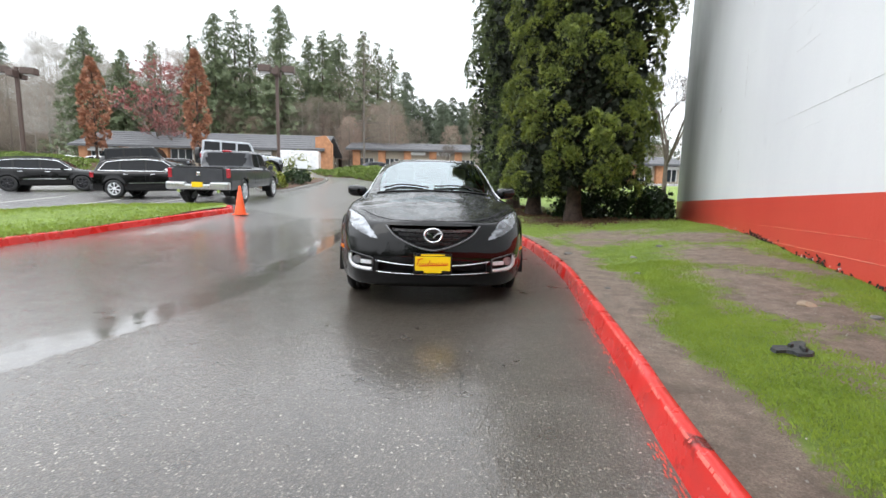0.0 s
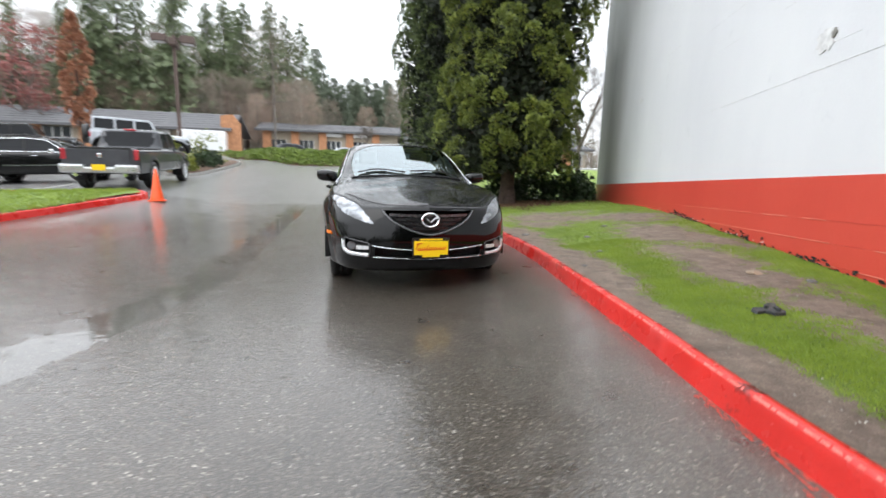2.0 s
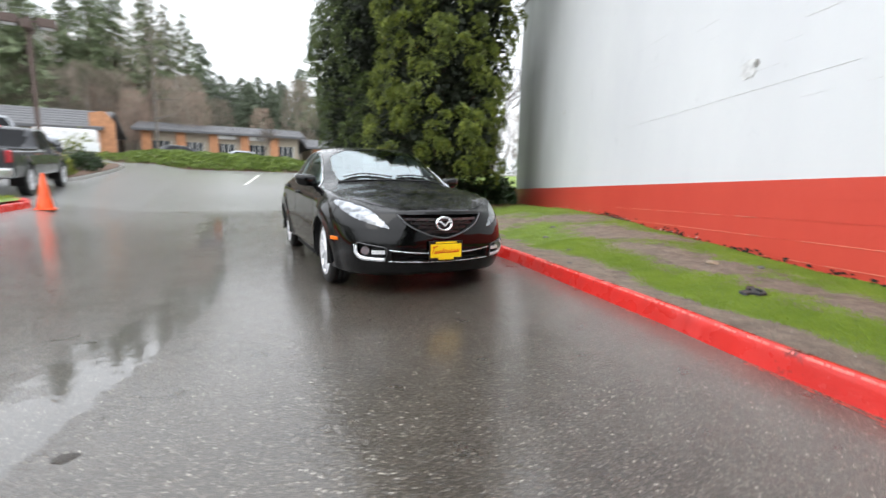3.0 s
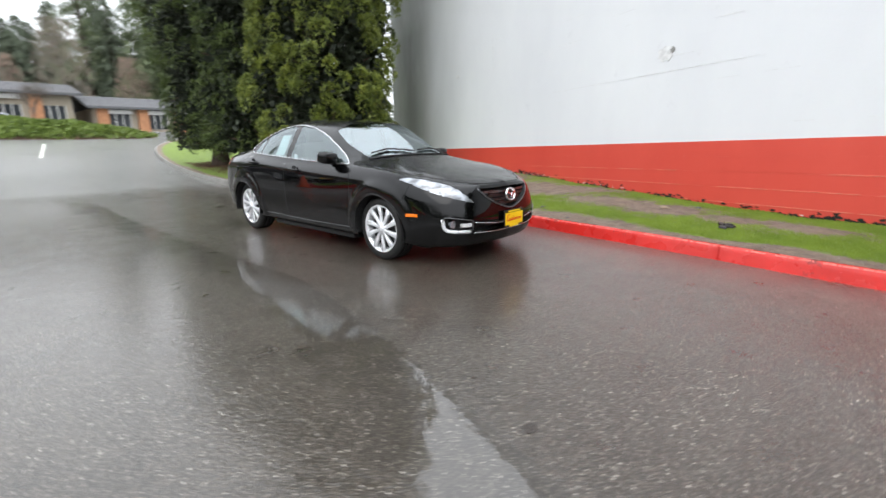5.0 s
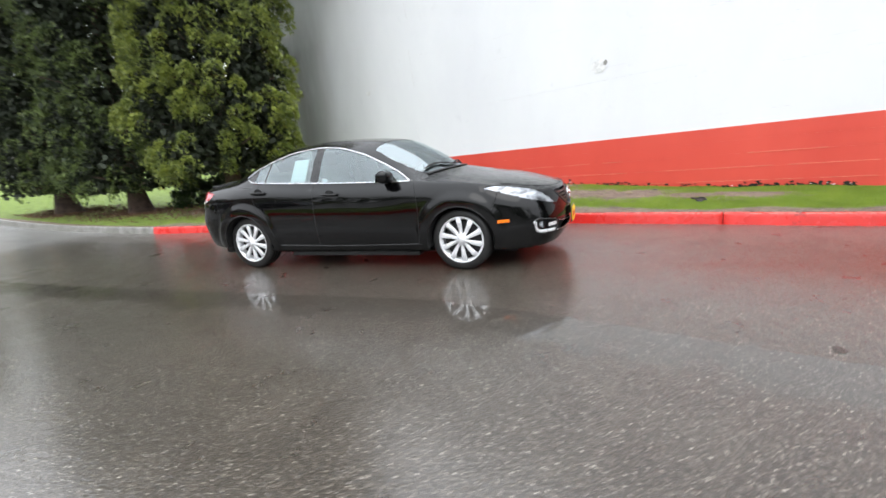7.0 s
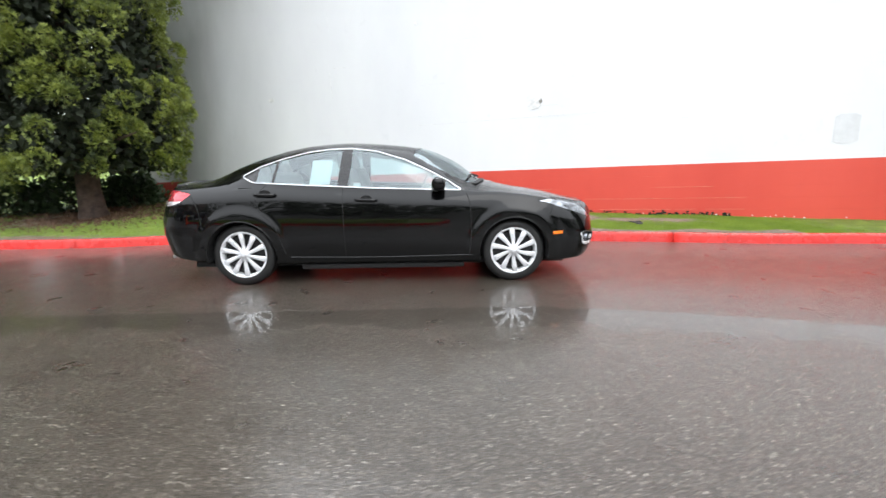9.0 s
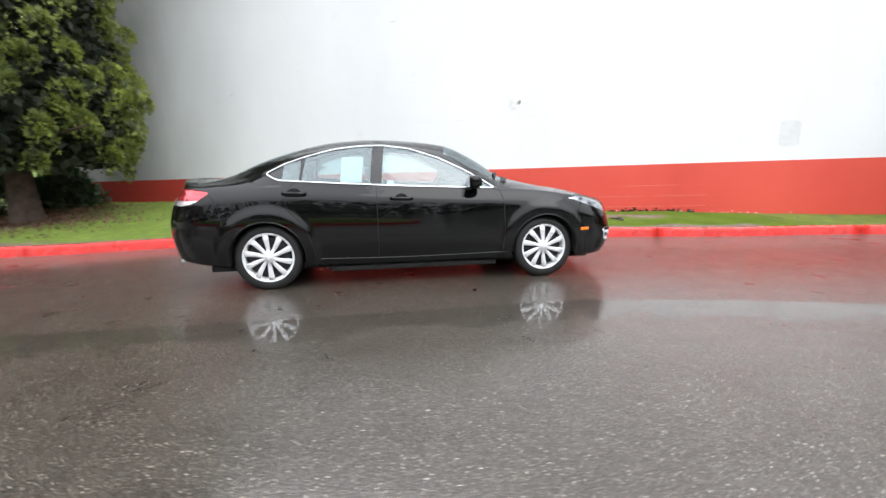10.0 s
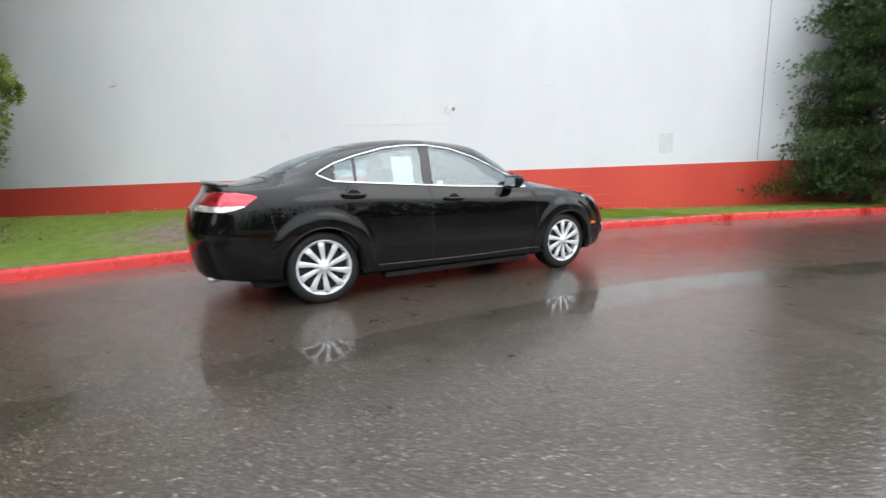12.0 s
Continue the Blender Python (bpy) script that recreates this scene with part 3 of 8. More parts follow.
    def plaque(name, y, z, w, h, material, depth, label, wobble=0.0, seed=0):
        rnd, ring = random.Random(seed), []
        for k in range(18):
            a = 2 * math.pi * k / 18
            cx, cz = math.cos(a), math.sin(a)
            m = max(abs(cx), abs(cz)) if not wobble else 1
            r = 1 + rnd.uniform(-wobble, wobble)
            ring.append((cx / m * w / 2 * r, cz / m * h / 2 * r))
        verts = [tuple(on_wall(y, z, o) + d * a + Vector((0, 0, b))) for o in (0.0, depth) for a, b in ring]
        faces = [tuple(range(18, 36)), *[(k, (k + 1) % 18, 18 + (k + 1) % 18, 18 + k) for k in range(18)]]
        solid(name, verts, faces, material, house, label)

    plaque("patch", -4.8, 1.69, 0.33, 0.46, PATCH, 0.006, "square grey painted patch")
    plaque("stain", -0.15, 2.37, 0.24, 0.22, GREY_STAIN, 0.01, "grey blemish in the paint", 0.25, 1)
    plaque("stain", -0.26, 2.41, 0.06, 0.08, KERB_GREY, 0.012, "dark chipped spot", 0.3, 2)
    plaque("stain", 5.75, 2.82, 0.16, 0.10, GREY_STAIN, 0.012, "small knob under the paint", 0.2, 3)
    plaque("stain", 2.16, 4.12, 0.10, 0.07, GREY_STAIN, 0.012, "small knob under the paint", 0.2, 4)
    for y, z, w, s in ((3.9, 3.4, 0.5, 5), (-2.0, 2.9, 0.7, 6), (-3.0, 3.6, 0.6, 7), (-1.0, 2.7, 0.35, 8), (-2.6, 2.45, 0.3, 9)):
        plaque("stain", y, z, w, 0.010, GREY_STAIN, 0.003, "faint crack under the paint", 0.3, s)
    # vertical joint and hairline cracks
    bm = bmesh.new()
    rod(bm, on_wall(-7.0, 1.30, 0.0), on_wall(-6.95, top - 0.1, 0.0), 0.007, sides=6)
    part("control_joint", bm, DARK_JOINT, house, "thin dark vertical joint")
    for z0, z1 in ((1.48, 1.88), (2.75, 3.55), (4.2, 4.6)):
        bm = bmesh.new()
        rod(bm, on_wall(4.14, z0, 0.0), on_wall(4.2, z1, 0.0), 0.004, sides=5)
        part("hairline_crack", bm, GREY_STAIN, house, "faint vertical crack in the paint")
    # moss and dark damp at the foot
    rnd = random.Random(8)
    v, f = [], []
    for _ in range(520):
        y = rnd.uniform(-3.4, 3.4)
        if noise.noise((y * 1.1, 0, 7.7)) < -0.05 and rnd.random() < 0.8:
            continue
        p = on_wall(y, bank_z(wall_x(y) - 0.05, y) + rnd.uniform(-0.02, 0.09) * rnd.random(), 0.012)
        i = len(v)
        for k in range(7):
            a = 2 * math.pi * k / 7
            r = rnd.uniform(0.005, 0.022)
            v.append(tuple(p + d * (math.cos(a) * r * 2.0) + Vector((0, 0, math.sin(a) * r)) - back * rnd.uniform(0, 0.012)))
        f.append(tuple(range(i, i + 7)))
    chips, cf = [], []
    for _ in range(70):
        y = rnd.choice((rnd.gauss(2.6, 0.5), rnd.gauss(0.9, 0.3), rnd.gauss(-3.2, 1.2), rnd.gauss(4.5, 0.8)))
        p = on_wall(y, bank_z(wall_x(y) - 0.05, y) + rnd.uniform(0.0, 0.05), 0.016)
        i = len(chips)
        for k in range(5):
            a, r = 2 * math.pi * k / 5, rnd.uniform(0.004, 0.014)
            chips.append(tuple(p + d * (math.cos(a) * r * 1.6) + Vector((0, 0, math.sin(a) * r))))
        cf.append(tuple(range(i, i + 5)))
    tagged(solid("paint_chips", chips, cf, WALL_WHITE), "flecks of white paint along the foot of the wall", "paint", kind="stuff")
    tagged(solid("moss", v, f, CHAR), "dark damp moss along the foot of the wall", "moss", kind="stuff")


build_wall()

# ---- the black saloon ----
PAINT = None


def car_paint(name, rgb):
    m = Mat(name).set(Roughness=0.35, Coat_Weight=1.0, Coat_Roughness=0.025, Coat_IOR=1.40, Metallic=0.0, Specular_IOR_Level=0.02)
    m.color(m.ramp(m.noise(3, 4), 0.3, 0.7, tuple(c * 0.85 for c in rgb), tuple(c * 1.15 for c in rgb)))
    drops = m.node("ShaderNodeTexVoronoi", Scale=95.0)
    m.link(m.pos(), drops.inputs["Vector"])
    bead = m.ramp(drops.outputs["Distance"], 0.12, 0.5, 1.0, 0.0)
    where = m.ramp(m.noise(7, 4, 0.6, stretch=(1.0, 0.35, 1.0)), 0.36, 0.56, 0.15, 1.0)
    nrm = m.node("ShaderNodeNewGeometry").outputs["Normal"]
    sep = m.node("ShaderNodeSeparateXYZ")
    m.link(nrm, sep.inputs[0])
    upward = m.ramp(sep.outputs["Z"], 0.75, 0.95, 0.0, 1.0)
    h = m.math("MULTIPLY", m.math("MULTIPLY", bead, where), upward)
    n = m.node("ShaderNodeBump", Strength=0.9, Distance=0.0035)
    m.link(h, n.inputs["Height"])
    m.link(n.outputs[0], m.b.inputs["Normal"])
    m.link(n.outputs[0], m.b.inputs["Coat Normal"])
    return m.m


def glass_mat(name, tint, ior=1.85):
    """A thin pane: part of the light goes straight through, the rest is mirrored off its face."""
    m = Mat(name)
    nt = m.nt
    out = nt.nodes["Material Output"]
    thru = m.node("ShaderNodeBsdfTransparent")
    thru.inputs["Color"].default_value = (*tint, 1)
    shine = m.node("ShaderNodeBsdfGlossy")
    shine.inputs["Roughness"].default_value = 0.02
    shine.inputs["Color"].default_value = (0.88, 0.97, 1.0, 1)
    mixer = m.node("ShaderNodeMixShader")
    fres = m.node("ShaderNodeFresnel", IOR=ior)
    k = m.ramp(fres.outputs[0], 0.0, 1.0, 0.04, 1.0)
    m.link(k, mixer.inputs[0])
    m.link(thru.outputs[0], mixer.inputs[1])
    m.link(shine.outputs[0], mixer.inputs[2])
    m.link(mixer.outputs[0], out.inputs["Surface"])
    nt.nodes.remove(m.b)
    return m.m


PAINT = car_paint("black_car_paint", (0.0014, 0.0014, 0.0016))
GLASS = glass_mat("car_glass", (0.60, 0.75, 0.75))
SCREEN_GLASS = glass_mat("laminated_wet_glass", (0.60, 0.74, 0.74), 2.5)
CHROME = plain("chrome", (0.82, 0.83, 0.85), 0.10, 1.0, var=0.05)
ALLOY = plain("silver_alloy", (0.78, 0.79, 0.81), 0.32, 0.35, var=0.05)
RUBBER = plain("tyre_rubber", (0.008, 0.008, 0.008), 0.5, var=0.3, scale=14, bump=0.25)
BLACK_TRIM = plain("black_trim", (0.010, 0.010, 0.011), 0.30, var=0.2)
BLACK_MATT = plain("black_plastic", (0.012, 0.012, 0.013), 0.65, var=0.25, bump=0.15)
DARK_VOID = plain("dark_underside", (0.006, 0.006, 0.006), 0.9, var=0.3)
SEAT_GREY = plain("grey_seat_cloth", (0.30, 0.30, 0.29), 0.8, var=0.15, scale=12, bump=0.3)
CABIN_GREY = plain("grey_cabin_plastic", (0.10, 0.10, 0.10), 0.6, var=0.2)
PAPER = plain("white_paper", (0.80, 0.82, 0.82), 0.6, var=0.04)
AMBER = plain("amber_lens", (0.90, 0.20, 0.01), 0.15, var=0.1)
YELLOW = plain("yellow_plate", (0.90, 0.60, 0.01), 0.35, var=0.05)
RED_INK = plain("red_ink", (0.60, 0.03, 0.01), 0.4, var=0.1)
SILVER_PAINT = car_paint("silver_car_paint", (0.40, 0.42, 0.45))
GREY_PAINT = car_paint("grey_car_paint", (0.055, 0.057, 0.063))
WHITE_PAINT = car_paint("white_vehicle_paint", (0.75, 0.75, 0.75))
DARK_STEEL = plain("dark_satin_metal", (0.12, 0.12, 0.125), 0.3, 0.8, var=0.1)
STEEL = plain("brushed_steel", (0.55, 0.56, 0.57), 0.3, 0.9, var=0.1)


def lamp_mat(name, a, b, scale):
    """A clear lens over a bright ribbed reflector."""
    m = Mat(name).set(Roughness=0.18, Coat_Weight=1.0, Coat_Roughness=0.02, Metallic=0.55)
    w = m.noise(scale, 2, 0.4, stretch=(1.0, 1.0, 2.2))
    m.color(m.ramp(w, 0.38, 0.58, a, b))
    m.bump(w, 0.25, 0.01)
    return m.m


HEAD_LENS = lamp_mat("headlamp_lens", (0.11, 0.115, 0.125), (0.34, 0.36, 0.39), 10)
TAIL_RED = lamp_mat("red_tail_lens", (0.42, 0.015, 0.025), (0.62, 0.04, 0.06), 9)
TAIL_CLEAR = lamp_mat("clear_tail_lens", (0.60, 0.55, 0.55), (0.85, 0.80, 0.80), 9)

# Rows round the car from the nose to the tail, half a car: at each, points from under the floor up to the middle line.
# (x, y, z) for: floor edge, lower edge, lower side, widest, shoulder, belt, upper, rail, roof side, middle.
CAR_ROWS = [
    [(0, .20, .20), (0, .11, .20), (0, .03, .31), (0, .0, .45), (0, .015, .60), (0, .075, .765), (0, .085, .775), (0, .095, .782), (0, .11, .79), (0, .13, .797)],
    [(.30, .22, .20), (.30, .13, .20), (.30, .05, .31), (.30, .025, .45), (.30, .045, .60), (.30, .105, .76), (.28, .13, .775), (.22, .18, .795), (.12, .22, .812), (0, .25, .822)],
    [(.50, .28, .20), (.52, .19, .20), (.535, .115, .31), (.545, .095, .45), (.535, .125, .60), (.52, .19, .745), (.48, .25, .785), (.38, .33, .825), (.20, .39, .85), (0, .42, .86)],
    [(.62, .40, .20), (.665, .30, .20), (.69, .235, .31), (.705, .215, .45), (.70, .25, .60), (.665, .345, .775), (.61, .40, .815), (.47, .48, .86), (.24, .55, .889), (0, .58, .899)],
    [(.68, .56, .20), (.755, .47, .20), (.79, .41, .31), (.805, .40, .46), (.805, .43, .62), (.755, .53, .825), (.69, .57, .85), (.54, .64, .889), (.27, .70, .917), (0, .73, .928)],
    [(.70, .75, .20), (.82, .70, .21), (.855, .68, .33), (.868, .67, .50), (.872, .69, .68), (.80, .75, .872), (.72, .78, .885), (.56, .83, .915), (.28, .88, .944), (0, .90, .955)],
    [(.70, 1.0, .20), (.84, 1.0, .21), (.885, 1.0, .34), (.905, 1.0, .52), (.905, 1.0, .72), (.815, 1.0, .908), (.725, 1.01, .922), (.56, 1.03, .952), (.28, 1.06, .98), (0, 1.07, .99)],
    [(.70, 1.30, .20), (.83, 1.30, .21), (.872, 1.30, .33), (.892, 1.30, .54), (.888, 1.30, .76), (.805, 1.30, .932), (.725, 1.28, .95), (.57, 1.24, .982), (.30, 1.19, 1.008), (0, 1.17, 1.018)],
    [(.70, 1.46, .20), (.825, 1.46, .21), (.868, 1.46, .32), (.89, 1.46, .55), (.884, 1.46, .78), (.80, 1.46, .94), (.72, 1.44, .972), (.61, 1.40, 1.003), (.33, 1.30, 1.028), (0, 1.255, 1.034)],
    [(.70, 1.75, .20), (.82, 1.75, .215), (.865, 1.75, .31), (.893, 1.75, .56), (.884, 1.75, .80), (.805, 1.75, .955), (.742, 1.765, 1.055), (.685, 1.79, 1.125), (.37, 1.66, 1.235), (0, 1.60, 1.262)],
    [(.70, 2.05, .20), (.82, 2.05, .215), (.865, 2.05, .31), (.897, 2.05, .57), (.886, 2.05, .81), (.812, 2.05, .966), (.735, 2.05, 1.12), (.642, 2.05, 1.255), (.36, 1.99, 1.385), (0, 1.955, 1.402)],
    [(.70, 2.40, .20), (.82, 2.40, .215), (.865, 2.40, .31), (.900, 2.40, .58), (.888, 2.40, .83), (.815, 2.40, .978), (.728, 2.40, 1.175), (.603, 2.40, 1.362), (.36, 2.40, 1.436), (0, 2.40, 1.45)],
    [(.70, 2.75, .20), (.82, 2.75, .215), (.865, 2.75, .31), (.903, 2.75, .59), (.89, 2.75, .84), (.815, 2.75, .993), (.728, 2.75, 1.19), (.595, 2.75, 1.392), (.35, 2.75, 1.452), (0, 2.75, 1.465)],
    [(.70, 3.10, .20), (.82, 3.10, .215), (.868, 3.10, .32), (.906, 3.10, .60), (.893, 3.10, .86), (.81, 3.10, 1.014), (.728, 3.10, 1.185), (.60, 3.10, 1.365), (.36, 3.10, 1.43), (0, 3.10, 1.445)],
    [(.70, 3.40, .20), (.83, 3.40, .215), (.875, 3.40, .33), (.911, 3.40, .61), (.897, 3.40, .875), (.802, 3.40, 1.034), (.722, 3.40, 1.168), (.622, 3.40, 1.29), (.38, 3.40, 1.375), (0, 3.40, 1.392)],
    [(.70, 3.65, .20), (.84, 3.65, .22), (.885, 3.65, .34), (.917, 3.65, .62), (.90, 3.65, .88), (.79, 3.65, 1.046), (.712, 3.65, 1.138), (.635, 3.65, 1.212), (.40, 3.66, 1.305), (0, 3.67, 1.322)],
    [(.70, 3.90, .20), (.84, 3.90, .225), (.885, 3.90, .35), (.917, 3.90, .62), (.90, 3.90, .875), (.78, 3.90, 1.035), (.70, 3.90, 1.09), (.625, 3.90, 1.137), (.42, 3.93, 1.205), (0, 3.95, 1.222)],
    [(.68, 4.20, .22), (.82, 4.20, .25), (.868, 4.20, .38), (.893, 4.20, .62), (.875, 4.20, .86), (.765, 4.20, 1.012), (.69, 4.20, 1.034), (.60, 4.20, 1.055), (.42, 4.20, 1.085), (0, 4.20, 1.10)],
    [(.62, 4.40, .24), (.775, 4.43, .27), (.825, 4.44, .40), (.848, 4.45, .62), (.832, 4.44, .83), (.735, 4.42, .995), (.67, 4.42, 1.015), (.58, 4.42, 1.028), (.40, 4.42, 1.045), (0, 4.42, 1.055)],
    [(.56, 4.50, .25), (.69, 4.56, .28), (.735, 4.59, .41), (.757, 4.61, .60), (.735, 4.585, .81), (.675, 4.53, .99), (.62, 4.52, 1.02), (.54, 4.52, 1.034), (.38, 4.52, 1.05), (0, 4.52, 1.058)],
    [(.44, 4.58, .25), (.51, 4.68, .28), (.535, 4.72, .41), (.548, 4.745, .60), (.53, 4.71, .80), (.50, 4.60, .985), (.48, 4.59, 1.022), (.42, 4.59, 1.045), (.28, 4.585, 1.058), (0, 4.58, 1.066)],
    [(.23, 4.62, .25), (.26, 4.73, .28), (.27, 4.775, .41), (.275, 4.80, .60), (.265, 4.76, .80), (.255, 4.64, .985), (.245, 4.63, 1.026), (.21, 4.63, 1.052), (.14, 4.625, 1.066), (0, 4.62, 1.073)],
    [(0, 4.63, .25), (0, 4.745, .28), (0, 4.79, .41), (0, 4.815, .60), (0, 4.775, .80), (0, 4.655, .985), (0, 4.645, 1.028), (0, 4.645, 1.054), (0, 4.64, 1.068), (0, 4.635, 1.075)],
]
HUB_Y, HUB_Z, ARCH_R = (1.0, 3.79), 0.315, 0.358


def inside(poly, a, b):
    """Which of the points (a, b) lie in the polygon."""
    poly = np.asarray(poly, float)
    hit = np.zeros(len(a), bool)
    for (x0, y0), (x1, y1) in zip(poly, np.roll(poly, -1, 0)):
        cross = ((y0 > b) != (y1 > b)) & (a < (x1 - x0) * (b - y0) / (y1 - y0 + 1e-12) + x0)
        hit ^= cross
    return hit


def dense(poly, step=0.01):
    poly = np.asarray(poly, float)
    out = []
    for p, q in zip(poly, np.roll(poly, -1, 0)):
        k = max(2, int(np.linalg.norm(q - p) / step))
        out.append(p + (q - p) * np.linspace(0, 1, k, endpoint=False)[:, None])
    return np.concatenate(out)


def rounded(poly, r=0.03, n=4):
    """The polygon with its corners cut round."""
    poly, out = [np.array(p, float) for p in poly], []
    for a, p, b in zip(poly[-1:] + poly[:-1], poly, poly[1:] + poly[:1]):
        u, w = a - p, b - p
        lu, lw = np.linalg.norm(u), np.linalg.norm(w)
        k = min(r, lu * 0.45, lw * 0.45)
        s, e = p + u / lu * k, p + w / lw * k
        for t in np.linspace(0, 1, n):
            out.append((1 - t) ** 2 * s + 2 * t * (1 - t) * p + t * t * e)
    return np.array(out)


DLO = rounded([(1.53, .948), (2.41, .980), (3.10, 1.018), (3.66, 1.052), (3.79, 1.115), (3.62, 1.205), (3.40, 1.279), (3.13, 1.348), (2.90, 1.377), (2.66, 1.383), (2.40, 1.352), (2.11, 1.262), (1.86, 1.145), (1.675, 1.045)], 0.03)
HEADLAMP = rounded([(.465, .612), (.60, .648), (.72, .695), (.79, .755), (.835, .825), (.80, .848), (.70, .822), (.60, .775)], 0.02)
GRILLE = [(-.40, .738), (.40, .738), (.33, .662), (.20, .59), (.08, .548), (0, .537), (-.08, .548), (-.20, .59), (-.33, .662)]
INTAKE = rounded([(-.47, .425), (.47, .425), (.47, .335), (-.47, .335)], 0.02)
FOG = rounded([(.505, .455), (.735, .495), (.745, .40), (.70, .345), (.515, .335)], 0.03)
SCREEN = rounded([(-.60, 1.435), (-.33, 1.325), (0, 1.28), (.33, 1.325), (.60, 1.435), (.615, 1.79), (.572, 2.03), (.34, 1.975), (0, 1.945), (-.34, 1.975), (-.572, 2.03), (-.615, 1.79)], 0.04)
REAR_SCREEN = rounded([(-.46, 3.44), (0, 3.40), (.46, 3.44), (.545, 3.93), (.50, 4.07), (0, 4.12), (-.50, 4.07), (-.545, 3.93)], 0.06)
TAIL = rounded([(4.27, .948), (4.42, .975), (4.56, .985), (4.95, .985), (4.95, .84), (4.52, .828), (4.40, .862)], 0.02)

TAIL_LOW = [(4.355, .878), (4.52, .874), (4.95, .878), (4.95, .84), (4.52, .828), (4.40, .862)]


class CarShell:
    """A car's skin as a fine grid, cut into its panels."""

    def __init__(self, rows, nu, nv, hubs, hub_z, flare_r=0.52):
        rows = np.array(rows, float)  # u, v, xyz
        floor = rows[:, :1].copy()
        floor[..., 0] *= 0.0
        rows = np.concatenate([floor, rows], 1)
        key = np.r_[0, np.cumsum(np.linalg.norm(np.diff(rows[:, 4], axis=0), axis=1))]
        s = np.linspace(0, key[-1], nu)
        fine = np.stack([[pchip(key, rows[:, v, k], s) for k in range(3)] for v in range(rows.shape[1])])  # v,k,u
        fine = fine.transpose(2, 0, 1)
        vk = np.array([0, 1.0, 2, 3.2, 5.0, 6.8, 8.4, 9.9, 11.4, 13.2, 15.5])
        self.nv = nv
        q = np.linspace(0, vk[-1], self.nv)
        grid = np.stack([[pchip(vk, fine[u, :, k], q) for k in range(3)] for u in range(nu)]).transpose(0, 2, 1)
        self.vparam = np.tile(q, (nu, 1))
        self.grid, self.nu = grid, nu
        left = grid.copy()
        left[..., 0] *= -1
        n = nu * self.nv
        self.v = np.concatenate([grid.reshape(-1, 3), left.reshape(-1, 3)])
        self.q = np.concatenate([self.vparam.ravel()] * 2)
        # flared wings over the wheels
        for hy in hubs:
            d = np.hypot(self.v[:, 1] - hy, self.v[:, 2] - hub_z)
            ok = (self.q > 2.2) & (self.q < 8.0) & (np.abs(self.v[:, 0]) > 0.6)
            e = np.clip((flare_r - d) / 0.09, 0, 1)
            self.v[:, 0] += np.where(ok, np.sign(self.v[:, 0]) * 0.020 * e * e * (3 - 2 * e), 0)
        idx = np.arange(n).reshape(nu, self.nv)
        a, b, c, d = idx[:-1, :-1], idx[1:, :-1], idx[1:, 1:], idx[:-1, 1:]
        f = np.stack([a, b, c, d], -1).reshape(-1, 4)
        self.f = np.concatenate([f, f[:, ::-1] + n])
        self.tag = np.full(len(self.f), 0)
        self.names = ["body"]

    def cut(self, name, poly, axes, where, snap=0.0085):
        """Gives the faces inside the polygon, seen along one axis, to a panel of that name, after snapping its outline."""
        i, j = axes
        line = dense(poly)
        pts = self.v[:, [i, j]].copy()
        if name.startswith("*"):
            pts[:, 0] = np.abs(pts[:, 0])
        lo, hi = line.min(0) - 0.05, line.max(0) + 0.05
        near = np.where((pts > lo).all(1) & (pts < hi).all(1) & where(self.v, self.q))[0]
        for k in near:
            d = line - pts[k]
            m = int((d**2).sum(1).argmin())
            if (d[m] ** 2).sum() < snap**2:
                dx = d[m].copy()
                if name.startswith("*") and self.v[k, i] < 0:
                    dx[0] *= -1
                self.v[k, i] += dx[0]
                self.v[k, j] += dx[1]
        c = self.v[self.f].mean(1)
        qc = self.q[self.f].mean(1)
        cc = c[:, [i, j]].copy()
        if name.startswith("*"):
            cc[:, 0] = np.abs(cc[:, 0])
        hit = inside(poly, cc[:, 0], cc[:, 1]) & where(c, qc)
        self.names.append(name.strip("*"))
        self.tag[hit] = len(self.names) - 1
        return hit

    def piece(self, faces):
        """Verts and faces of a pick of faces."""
        use = self.f[faces]
        keep, inv = np.unique(use.ravel(), return_inverse=True)
        return self.v[keep], inv.reshape(-1, 4)

    def side_x(self, y, z, sign=-1):
        """How far out the skin lies at a place of the side."""
        ok = (self.v[:, 0] * sign > 0.3) & (self.q > 1.5) & (self.q < 11.6)
        p = self.v[ok]
        d = (p[:, 1] - y) ** 2 + (p[:, 2] - z) ** 2
        k = np.argpartition(d, 4)[:4]
        w = 1 / (d[k] + 1e-5)
        return float((p[k, 0] * w).sum() / w.sum())

    def front_y(self, x, z):
        ok = (self.v[:, 1] < 1.0) & (self.q > 1.5) & (self.q < 9)
        p = self.v[ok]
        d = (p[:, 0] - x) ** 2 + (p[:, 2] - z) ** 2
        k = np.argpartition(d, 4)[:4]
        w = 1 / (d[k] + 1e-5)
        return float((p[k, 1] * w).sum() / w.sum())

    def top_z(self, x, y):
        ok = self.q > 8.0
        p = self.v[ok]
        d = (p[:, 0] - x) ** 2 + (p[:, 1] - y) ** 2
        k = np.argpartition(d, 4)[:4]
        w = 1 / (d[k] + 1e-5)
        return float((p[k, 2] * w).sum() / w.sum())


